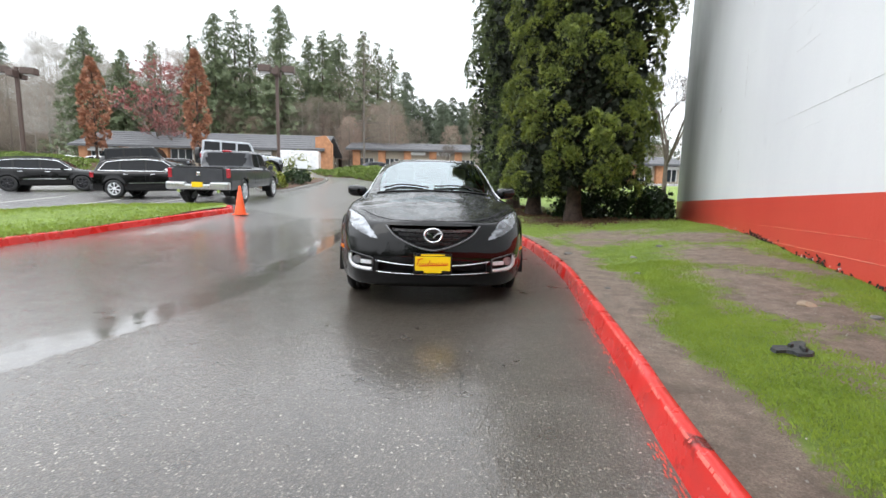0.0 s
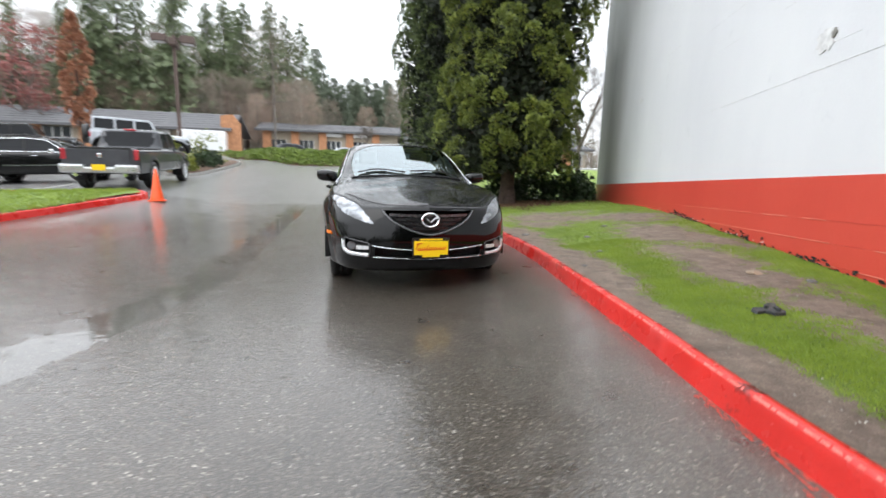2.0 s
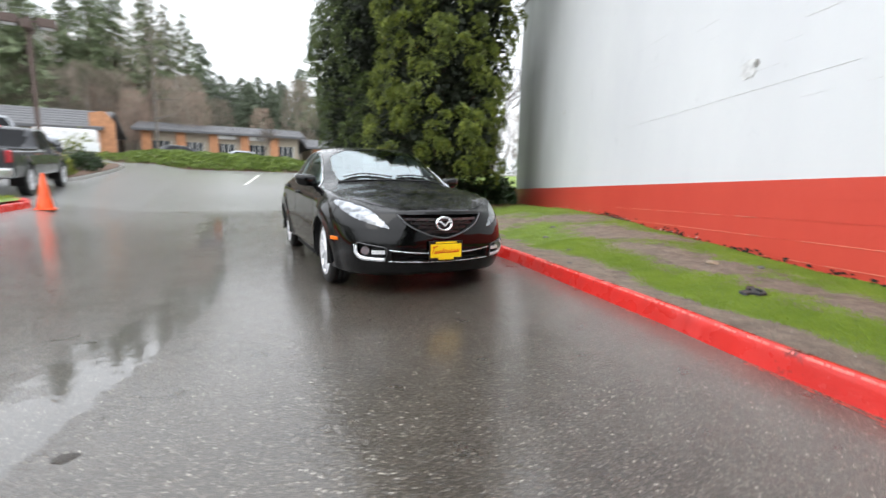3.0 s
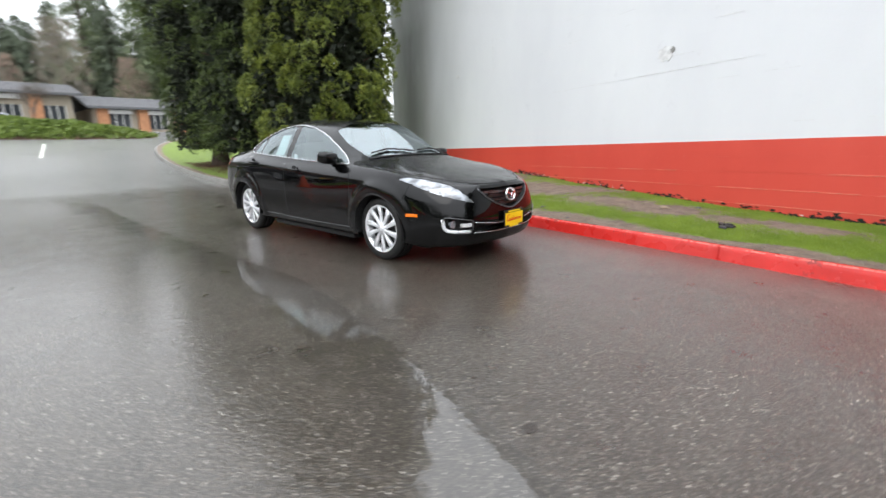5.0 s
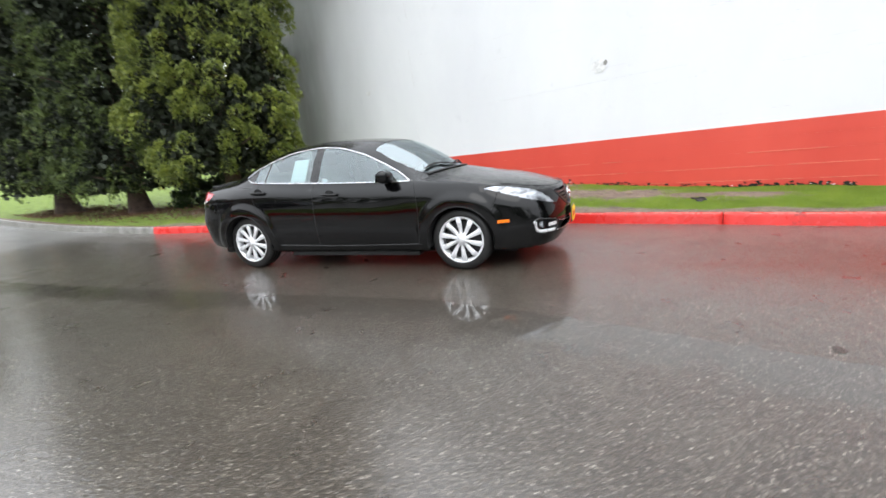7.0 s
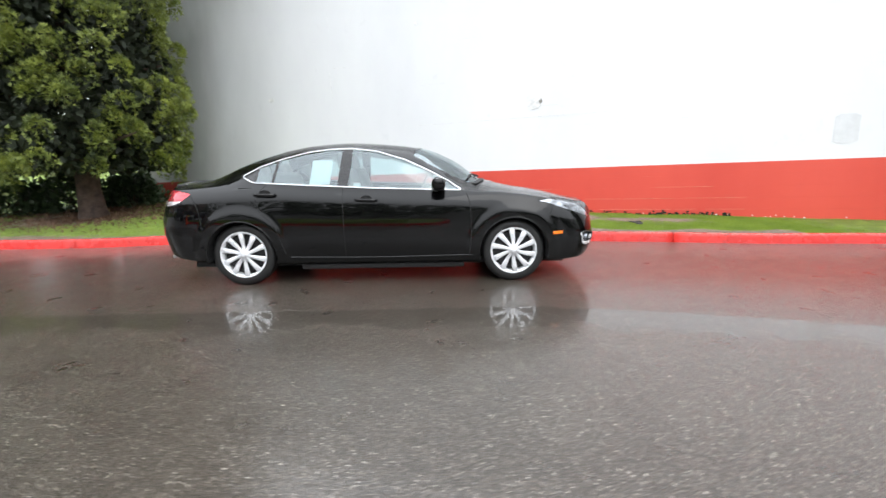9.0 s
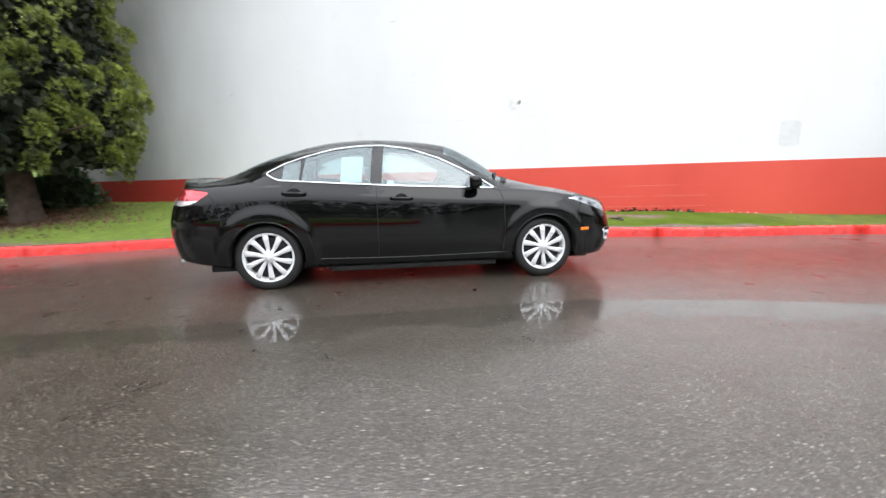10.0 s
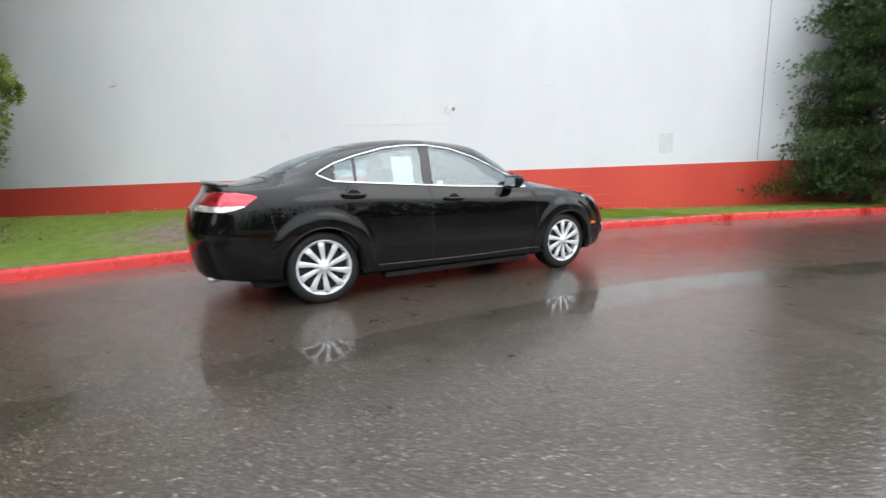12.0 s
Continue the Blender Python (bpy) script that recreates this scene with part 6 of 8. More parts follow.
def columnar(place, height, radius, clear, seed):
    tree = base("columnar_tree", place, label="narrow tree with withered russet leaves", category="tree", group="russet trees")
    rng = np.random.default_rng(seed)
    rad = lambda z, th: radius * max(0.1, math.sin(math.pi * min(1, 0.16 + 0.84 * (z - clear) / (height - clear))) ** 0.7) * (1 + 0.15 * math.sin(4 * th + z * 2))
    p, d = lump_points(rng, 110, 26, rad, clear, height, (0.25, 0.45))
    v, f = sprays(p, d, rng.uniform(0.14, 0.26, len(p)), rng, 3, 0.9, 0.26)
    ob = new("crown", fast_mesh("crown", v, f, RUSSET))
    ob.parent = tree
    tagged(ob, "dry russet leaves")
    trunk_mesh("trunk", tree, height * 0.95, 0.12, 0.02, seed, limbs=26, limb_len=radius)


def stand(x, y, dz=0.0):
    return (x, y, ground_z(x, y) + dz)


columnar(stand(-26.4, 34), 8.5, 0.95, 1.7, 41)
columnar(stand(-18.4, 34), 9.3, 0.9, 1.9, 42)

WOOD = random.Random(77)
firs = [far_fir(26, 6.2, 51, FIR, 0.06), far_fir(24, 3.6, 52, FIR, 0.28, 0.55), far_fir(27, 4.6, 53, FIR, 0.40, 0.58), far_fir(20, 4.4, 54, FIR_HAZED, 0.04)]
bares = [wood_tree(13, 61, TWIG, PALE_BARK), wood_tree(15, 62, TWIG, GREY_BARK), wood_tree(12, 63, RUDDY_TWIG, GREY_BARK), wood_tree(20, 64, ALDER, PALE_BARK)]


def place_tree(kind, x, y, scale, first):
    m = Matrix.Translation(stand(x, y)) @ Matrix.Rotation(WOOD.uniform(0, 6.28), 4, "Z") @ Matrix.Diagonal((scale, scale, scale, 1))
    if first is not None and kind not in first:
        first.add(kind)
        kind.matrix_basis = m
        return kind
    return copy_thing_scaled(kind, m)


def copy_thing_scaled(ob, m):
    got = copy_thing(ob, m)
    got.matrix_basis = m
    return got


USED = set()
# tall firs between the far shops and the sky: place and height
for x, y, hgt, kind in ((-42.5, 56.0, 17.5, 0), (-38.2, 56.5, 15, 0), (-36.2, 59.5, 17.0, 1), (-31.4, 59.8, 18.0, 1), (-28.6, 60.5, 21.0, 0), (-27.0, 63.0, 22.4, 1), (-24.5, 61.8, 20.3, 1), (-20.2, 61.0, 22.4, 0), (-17.7, 66.0, 20.3, 2),
                        (-14.9, 62.6, 20.1, 2), (-13.0, 65.0, 20.5, 2), (-9.6, 64.5, 20.6, 2), (-7.7, 65.8, 19.2, 1), (-5.7, 66.0, 18.6, 1), (-24.5, 72.0, 17.0, 3), (-33.5, 72.0, 18.0, 3), (-16.0, 74.0, 22.0, 2)):
    place_tree(firs[kind], x, y, hgt / (26, 24, 27, 20)[kind], USED)
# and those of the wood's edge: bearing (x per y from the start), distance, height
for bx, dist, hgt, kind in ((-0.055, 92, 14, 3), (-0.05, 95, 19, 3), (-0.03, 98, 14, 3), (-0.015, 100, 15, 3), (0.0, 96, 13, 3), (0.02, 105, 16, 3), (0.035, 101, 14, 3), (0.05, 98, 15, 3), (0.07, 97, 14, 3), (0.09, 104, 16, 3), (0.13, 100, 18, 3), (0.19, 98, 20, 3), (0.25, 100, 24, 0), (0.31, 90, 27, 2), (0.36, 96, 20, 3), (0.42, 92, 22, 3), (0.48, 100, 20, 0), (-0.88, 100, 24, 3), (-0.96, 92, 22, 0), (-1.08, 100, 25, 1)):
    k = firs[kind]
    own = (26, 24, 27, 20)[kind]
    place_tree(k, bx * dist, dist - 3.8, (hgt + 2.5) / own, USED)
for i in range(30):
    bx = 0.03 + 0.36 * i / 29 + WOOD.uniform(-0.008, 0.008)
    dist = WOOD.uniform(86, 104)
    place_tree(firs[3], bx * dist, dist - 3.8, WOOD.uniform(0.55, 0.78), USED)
for bx, dist, sc, kind in ((0.165, 88, 1.2, 1), (0.20, 86, 0.95, 3), (0.285, 80, 1.1, 0), (0.305, 84, 0.95, 0), (0.26, 90, 0.8, 3)):
    place_tree(firs[kind], bx * dist, dist - 3.8, sc, USED)
for i in range(72):
    bx = -1.05 + 1.75 * i / 71 + WOOD.uniform(-0.015, 0.015)
    dist = WOOD.uniform(68, 88)
    if bx > -0.1 and i % 3:
        continue
    k = bares[WOOD.choice((0, 0, 1, 1, 2))]
    place_tree(k, bx * dist, dist - 3.8, WOOD.uniform(0.9, 1.45) * (1.0 if bx < -0.1 else 0.6), USED)
for i in range(46):
    x, y = -46 + 1.02 * i + WOOD.uniform(-0.5, 0.5), WOOD.uniform(58, 64)
    if x > -4:
        continue
    place_tree(bares[WOOD.choice((0, 1, 2, 2))], x, y, WOOD.uniform(0.55, 0.85), USED)
for x, y, sc in ((-52, 62, 0.95), (-49.5, 60, 0.85), (-47, 63, 0.9), (-44.5, 60, 0.75), (-40, 62, 0.7), (-34, 64, 0.75)):
    place_tree(bares[3], x, y, sc, USED)
# taller pale alders among the firs
for i in range(34):
    bx = -1.0 + 0.86 * i / 33 + WOOD.uniform(-0.02, 0.02)
    dist = WOOD.uniform(86, 100)
    place_tree(bares[3], bx * dist, dist - 3.8, WOOD.uniform(0.75, 1.15), USED)
place_tree(wood_tree(17, 65, TWIG, GREY_BARK, 320), -7.9, 53.0, 1.0, USED)
# the bare tree past the wall's end, and a small one before the far shops
place_tree(bare_tree(10.5, 66, TWIG_DARK, 0.34, group="bare trees"), 13.2, 21.5, 1.0, set())
place_tree(bare_tree(4.2, 67, TWIG_DARK, 0.34, group="bare trees"), 1.6, 40, 1.0, set())
place_tree(bare_tree(12, 68, TWIG_DARK, 0.34, leaves=MAPLE_RED, name="maple_tree", label="maple with thinning dark red leaves", group="maples"), -30.5, 50, 1.25, set())
place_tree(bare_tree(9, 69, TWIG_DARK, 0.38, leaves=MAPLE_RED, name="maple_tree", label="smaller maple with dark red leaves", group="maples"), -28.0, 48.5, 0.85, set())


def far_woods():
    """The wood that rings the place, too far to tell its trees apart."""
    rng = np.random.default_rng(9)
    ps, ds, ls = [], [], []
    for i in range(640):
        a = rng.uniform(0, 2 * math.pi)
        front = abs((a - math.pi / 2 + math.pi) % (2 * math.pi) - math.pi) < 0.85
        R = rng.uniform(104, 135) if front else rng.uniform(60, 95)
        h = rng.uniform(9, 14) if front else rng.uniform(14, 22)
        if front and math.sin(a - math.pi / 2) > 0.05:
            h *= 0.9
        x, y = R * math.cos(a), R * math.sin(a)
        z0 = ground_z(x, y) if front else 0.0
        n = 60
        t = rng.uniform(0.02, 1, n)
        r = (1 - t) ** 0.7 * h * 0.17
        th = rng.uniform(0, 6.283, n)
        ps.append(np.stack([x + r * np.cos(th), y + r * np.sin(th), z0 + t * h], 1))
        ds.append(np.stack([np.cos(th), np.sin(th), np.full(n, -0.3)], 1))
        ls.append(np.full(n, 0.10 * h) * (1.2 - t))
    p, d, l = np.concatenate(ps), np.concatenate(ds), np.concatenate(ls)
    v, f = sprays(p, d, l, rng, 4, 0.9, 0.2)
    tagged(new("far_woods", fast_mesh("far_woods", v, f, FIR_HAZED)), "distant belt of evergreen woodland", "woods", kind="stuff")


far_woods()


def thicket():
    """The grey-brown haze of leafless stems at the edge of the wood."""
    rng = np.random.default_rng(19)
    n = 12000
    bx = rng.uniform(-1.2, 0.6, n)
    dist = rng.uniform(84, 112, n)
    x, y = bx * dist, dist - 3.8
    z = np.array([ground_z(a, b) for a, b in zip(x, y)])
    h = rng.uniform(3, 14, n) * np.where(bx < -0.05, 1.0, 0.55)
    p = np.stack([x, y, z + rng.uniform(0, 0.5, n) * h], 1)
    v, f = sprays(p, rng.normal(size=(n, 3)) * 0.25 + np.array([0, 0, 1.0]), h * 0.5, rng, 5, 0.40, 0.006)
    tagged(new("thicket", fast_mesh("thicket", v, f, TWIG)), "grey-brown thicket of leafless saplings", "thicket", kind="stuff")


thicket()


def ivy_mound(name, outline, height, seed, n, label, material=IVY):
    """A planted mound on the ground: soil mesh and leaves."""
    cx, cy = np.mean(outline, 0)
    ring = smooth_line([*outline, outline[0]], 60)[:-1]
    verts, faces, m = [], [], 7
    for x, y in ring:
        for k in range(m):
            t = k / (m - 1)
            px, py = x + (cx - x) * t * 0.92, y + (cy - y) * t * 0.92
            verts.append((px, py, ground_z(px, py) - 0.02 + height * (1 - (1 - t) ** 2.2)))
    nr = len(ring)
    faces = [(i * m + k, ((i + 1) % nr) * m + k, ((i + 1) % nr) * m + k + 1, i * m + k + 1) for i in range(nr) for k in range(m - 1)] + [tuple(i * m + m - 1 for i in range(nr))]
    tagged(solid(name, verts, faces, MULCH, smooth=True, label=label), category="planting", kind="structure")
    rng = np.random.default_rng(seed)
    V = np.array(verts)
    i = rng.integers(0, nr, n)
    k = rng.integers(0, m - 1, n)
    a, b = rng.uniform(0, 1, (2, n, 1))
    p = (V[i * m + k] * (1 - a) + V[((i + 1) % nr) * m + k] * a) * (1 - b) + (V[i * m + k + 1] * (1 - a) + V[((i + 1) % nr) * m + k + 1] * a) * b
    p[:, 2] += rng.uniform(0, 0.18, n) + 0.12 * np.sin(p[:, 0] * 2.1 + seed) * np.cos(p[:, 1] * 1.7)
    v, f = sprays(p, rng.normal(size=(n, 3)) * 0.6 + np.array([0, -0.2, 0.8]), rng.uniform(0.07, 0.15, n), rng, 4, 1.0, 0.32)
    tagged(new("ground_cover", fast_mesh("ground_cover", v, f, material)), "low leafy green ground cover", "ground cover", kind="stuff")


ivy_mound("planting_bank", [(-9.5, 34), (-7, 32.3), (-2, 32), (2.5, 31.8), (6.4, 32.5), (7.2, 34.2), (4.5, 37.5), (-3, 39.5), (-9, 40)], 0.85, 5, 42000, "mounded bank of leafy ground cover")
ivy_mound("planting_bed", [(-45, 30), (-34, 29.3), (-24, 30.2), (-21.5, 32), (-24, 34), (-34, 35), (-45, 35)], 1.0, 6, 26000, "long bed of clipped green ground cover")

# ---- parked vehicles ----
DARK_GLASS = plain("dark_vehicle_glass", (0.012, 0.013, 0.015), 0.04, var=0.1, Specular_IOR_Level=0.2)
DARK_ALLOY = plain("dark_alloy", (0.06, 0.06, 0.065), 0.35, 0.7, var=0.1)
BLACK_PAINT = PAINT
LAMP_WHITE = HEAD_LENS


def body_rows(spec):
    """Sections of a vehicle from tail to nose: at each, points from under the floor up to the middle line."""
    roof, belt, wide = (np.array(spec[k], float) for k in ("roof", "belt", "wide"))
    w, tw, low = spec["W"] / 2, spec["top"] * spec["W"] / 2, spec["low"]
    y0, y1 = roof[0, 0], roof[-1, 0]
    ys = sorted({float(y) for y in np.r_[roof[:, 0], np.linspace(y0, y1, 26)]})
    caps = [(0.10, 0.0), (0.095, 0.45), (0.075, 0.80), (0.03, 0.955)]
    stations = [(y0 - o, y0, k) for o, k in caps] + [(y, y, 1.0) for y in ys] + [(y1 + o, y1, k) for o, k in reversed(caps)]
    rows = []
    for at, y, k in stations:
        r, b = (float(pchip(q[:, 0], q[:, 1], np.array([y]))[0]) for q in (roof, belt))
        h = w * float(np.interp(y, wide[:, 0], wide[:, 1]))
        dz, g = r - b, min(1.0, max(0.0, (r - b) / 0.42))
        mixed = lambda cab, lid: cab * g + lid * (1 - g)
        sec = [(0.80 * h, low + 0.02), (0.94 * h, low), (0.985 * h, low + 0.15), (h, low + 0.45 * (b - low)), (0.985 * h, b - 0.08), (mixed(0.945, 0.915) * h, b),
               (mixed(0.945 * h + (tw - 0.945 * h) * 0.55, 0.80 * h), b + mixed(0.55, 0.45) * dz), (mixed(tw, 0.62 * h), b + mixed(0.93, 0.75) * dz), (mixed(tw * 0.70, 0.33 * h), b + mixed(0.99, 0.95) * dz), (0.0, r)]
        drop = 1 - 0.10 * (1 - k)
        rows.append([(x * k, at, low + (z - low) * drop) for x, z in sec])
    return rows


def wheel_house(car, s, hy, hz, r, x0, x1):
    """The dark lining over and behind a wheel."""
    n, v = 20, []
    for i in range(n):
        a = math.pi * (1.2 * i / (n - 1) - 0.1)
        for x, q in ((x0, 0.02), (x0, r), (x1, r)):
            v.append((s * x, hy + q * math.cos(a), hz + q * math.sin(a)))
    f = [(i * 3 + j, (i + 1) * 3 + j, (i + 1) * 3 + j + 1, i * 3 + j + 1) for i in range(n - 1) for j in range(2)]
    return solid("arch_liner", v, f, DARK_VOID, car, "dark wheel arch lining")


def vehicle(name, label, place, heading, spec, paint, alloy=None, group="parked vehicles", plate=True):
    """A parked vehicle with its nose along +y before it is turned."""
    car = base(name, place, heading, label, {"pickup_truck": "pickup"}.get(name, "car"), group)
    W, low, axles, R = spec["W"], spec["low"], spec["axles"], spec["R"]
    w, tw = W / 2, spec["top"] * W / 2
    # set on the slope under its axles
    ch, sn = math.cos(radians(heading)), math.sin(radians(heading))
    za, zb = (ground_z(place[0] - sn * a, place[1] + ch * a) for a in axles)
    pitch = math.degrees(math.atan2(zb - za, axles[1] - axles[0]))
    pitch = max(-4.0, min(4.0, pitch))
    mid = za + (zb - za) * (0 - axles[0]) / (axles[1] - axles[0])
    car.matrix_basis = pose(place[0], place[1], mid, 0, 0, heading) @ Matrix.Rotation(radians(pitch), 4, "X")
    sh = CarShell(body_rows(spec), *spec.get("grid", (150, 60)), axles, R, R * 1.42)
    ra = R * spec.get("arch", 1.13)
    for hy in axles:
        ring = [(hy + ra * math.cos(a), R + ra * math.sin(a)) for a in np.linspace(0, 2 * math.pi, 40, endpoint=False)]
        sh.cut("arch_gap", ring, (1, 2), lambda v, q: (np.abs(v[:, 0]) > 0.55 * w) & (q < 9), 0.016)
    for poly in spec["panes"]:
        sh.cut("side_window", rounded(poly, 0.05), (1, 2), lambda v, q: (np.abs(v[:, 0]) > 0.5 * w) & (q > 7.6) & (q < 12.2), 0.016)
    fb, ft, zf = spec["screen"]
    sh.cut("windscreen", rounded([(-tw * 0.98, fb), (tw * 0.98, fb), (tw * 0.90, ft), (-tw * 0.90, ft)], 0.06), (0, 1), lambda v, q: (q > 9.6) & (v[:, 2] > zf), 0.016)
    ymax, z0, z1 = spec["rear"]
    sh.cut("rear_window", rounded([(-tw * 0.92, z0), (tw * 0.92, z0), (tw * 0.82, z1), (-tw * 0.82, z1)], 0.05), (0, 2), lambda v, q: (v[:, 1] < ymax) & (v[:, 1] > ymax - 0.9) & (q > 8.0), 0.016)
    t, N, c = sh.tag, sh.names, sh.v[sh.f].mean(1)
    pick = lambda nm: np.isin(t, [i for i, n in enumerate(N) if n == nm])
    panel("body", sh, pick("body"), paint, car, "painted vehicle body")
    ids = [i for i, n in enumerate(N) if n == "side_window"]
    for i in ids:
        for s in (-1, 1):
            panel("side_window", sh, (t == i) & (c[:, 0] * s > 0), DARK_GLASS, car, "dark side window", push=-0.008)
    panel("windscreen", sh, pick("windscreen"), DARK_GLASS, car, "dark windscreen", push=-0.008)
    panel("rear_window", sh, pick("rear_window"), DARK_GLASS, car, "dark rear window", push=-0.008)
    y_tail, y_nose = spec["roof"][0][0] - 0.10, spec["roof"][-1][0] + 0.10
    belt = lambda y: float(np.interp(y, *zip(*spec["belt"])))
    tail_z, nose_z = belt(y_tail + 0.1), belt(y_nose - 0.1)
    for hy in axles:
        for s in (-1, 1):
            wheel_house(car, s, hy, R, ra, w - 0.34, w - 0.02)
            wh = make_wheel("wheel", (s * (w - 0.125), hy, R), s, R, 0.25, R * 0.66, 7, alloy)
            wh.parent = car
            tagged(wh, "alloy wheel with black tyre")
            if spec.get("flares"):
                pts = [(s * (w - 0.03), hy + ra * 1.06 * math.cos(a), R + ra * 1.06 * math.sin(a)) for a in np.linspace(-0.1, math.pi + 0.1, 18)]
                v, f = sweep(pts, 0.075, 0.12, [(s, 0, 0)] * 18)
                solid("fender_flare", v, f, BLACK_MATT, car, "black fender flare", smooth=True)
    boxed("chassis", (W * 0.74, (axles[1] - axles[0]) * 1.35, 0.10), (0, 0.0, low + 0.02), DARK_VOID, car, 0.02, "dark chassis")
    for s in (-1, 1):
        lamp = spec["tail_lamp"]
        boxed("tail_lamp", lamp[:3], (s * (w * 0.965 - lamp[0] / 2), y_tail + 0.03 + lamp[1] / 2, lamp[3]), TAIL_RED, car, 0.02, "red tail lamp")
        boxed("headlamp", (0.32, 0.14, 0.15), (s * w * 0.72, y_nose - 0.10, nose_z - 0.15), LAMP_WHITE, car, 0.04, "clear headlamp")
        boxed("door_mirror", (0.20, 0.11, 0.17), (s * (w + 0.09), fb - 0.42, belt(fb) + 0.09), spec.get("mirror") or paint, car, 0.045, "door mirror")
        for y, z in spec["handles"]:
            x = sh.side_x(y, z, s)
            boxed("door_handle", (0.035, 0.19, 0.035), (x + s * 0.012, y, z), spec.get("trim") or paint, car, 0.012, "door handle")
        for ga in spec["gaps"]:
            pts = [(sh.side_x(y, z, s), y, z) for y, z in smooth_line(ga, 14)]
            v, f = sweep(pts, 0.014, 0.003, [(s, 0, 0)] * 14)
            solid("door_gap", v, f, DARK_VOID, car, "dark panel gap")
        if spec.get("trim"):
            for poly in spec["surround"]:
                line = dense(rounded(poly, 0.05), 0.06)
                v, f = sweep([(sh.side_x(y, z, s) + s * 0.004, y, z) for y, z in line], 0.026, 0.012, [(s, 0, 0.3)] * len(line), closed=True)
                solid("window_trim", v, f, spec["trim"], car, "bright trim round the side windows", smooth=True)
            zm = low + 0.30
            pts = [(sh.side_x(y, zm, s) + s * 0.002, y, zm) for y in np.linspace(axles[0] + 0.62, axles[1] - 0.62, 12)]
            v, f = sweep(pts, 0.05, 0.016, [(s, 0, 0)] * 12)
            solid("side_moulding", v, f, spec["trim"], car, "bright side moulding")
        if spec.get("rails"):
            a, b = spec["rails"]
            pts = [(s * tw * 0.80, y, sh.top_z(s * tw * 0.80, y) + 0.012) for y in np.linspace(a, b, 10)]
            v, f = sweep(pts, 0.045, 0.05)
            solid("roof_rail", v, f, spec.get("rail_mat") or BLACK_TRIM, car, "slim roof rail", smooth=True)
    bump = spec.get("bumper") or BLACK_MATT
    boxed("grille", (W * 0.46, 0.06, 0.20), (0, y_nose - 0.02, nose_z - 0.20), BLACK_TRIM, car, 0.02, "dark grille")
    boxed("front_bumper", (W * 0.93, 0.20, 0.24), (0, y_nose - 0.04, low + 0.15), BLACK_MATT if spec.get("flares") else paint, car, 0.07, "front bumper")
    if spec.get("flares"):
        for z in (low + 0.34,):
            boxed("winch_bar", (W * 0.5, 0.07, 0.07), (0, y_nose + 0.04, z), BLACK_MATT, car, 0.03, "black bumper bar")
        v, f = lathe([(0.0, -0.11), (R * 0.55, -0.11), (R * 0.6, -0.125), (R * 0.95, -0.12), (R, -0.06), (R, 0.06), (R * 0.95, 0.12), (0.0, 0.12)], 32, "x")
        ob = solid("spare_wheel", v, f, RUBBER, car, "spare wheel on the tail door", smooth=True)
        ob.matrix_basis = pose(0.05, y_tail - 0.14, 1.08, 0, 0, 90)
    if name == "pickup_truck":
        # chrome bumper with a stepped middle, tailgate, bed rails, exhaust tips, rear lamp over the cab
        for s in (-1, 1):
            boxed("rear_bumper_end", (0.62, 0.20, 0.25), (s * (w - 0.33), y_tail - 0.06, low + 0.15), STEEL, car, 0.06, "chrome bumper end")
            bm = bmesh.new()
            rod(bm, (s * 0.62, y_tail + 0.15, low - 0.02), (s * 0.62, y_tail - 0.09, low - 0.02), 0.055, sides=16)
            part("exhaust_tip", bm, CHROME, car, "chrome exhaust tip")
            boxed("bed_rail", (0.10, 2.15, 0.03), (s * (w * 0.93 - 0.03), y_tail + 1.20, tail_z + 0.012), BLACK_MATT, car, 0.01, "black bed rail cap")
            boxed("tailgate_lettering_bar", (0.24, 0.012, 0.035), (s * 0.58, y_tail - 0.008, tail_z - 0.30), CHROME, car, 0.004, "bright lettering bar")
        boxed("rear_bumper_step", (W * 0.40, 0.20, 0.17), (0, y_tail - 0.06, low + 0.12), STEEL, car, 0.05, "chrome bumper step")
        boxed("tailgate", (W * 0.76, 0.05, 0.50), (0, y_tail + 0.005, tail_z - 0.27), paint, car, 0.022, "grey tailgate")
        boxed("tailgate_lip", (W * 0.78, 0.10, 0.04), (0, y_tail + 0.02, tail_z + 0.012), BLACK_MATT, car, 0.015, "black tailgate cap")
        boxed("tailgate_badge", (0.13, 0.02, 0.13), (0, y_tail - 0.02, tail_z - 0.20), CHROME, car, 0.03, "chrome emblem plate")
        boxed("bed_cover", (W * 0.78, 2.1, 0.02), (0, y_tail + 1.18, tail_z + 0.004), BLACK_MATT, car, 0.004, "black load bed cover")
        boxed("brake_light", (0.34, 0.06, 0.06), (0, -0.42, 1.835), TAIL_RED, car, 0.02, "high red brake light")
    else:
        boxed("rear_bumper", (W * 0.90, 0.18, 0.24), (0, y_tail + 0.02, low + 0.16), bump, car, 0.06, "rear bumper")
    if plate:
        boxed("number_plate", (0.34, 0.02, 0.17), (0, y_tail - (0.17 if name == "pickup_truck" else 0.02), low + 0.19 if name == "pickup_truck" else tail_z - 0.28), YELLOW, car, 0.004, "yellow plate")
    return car


def lot(x, y):
    return (x, y, ground_z(x, y))


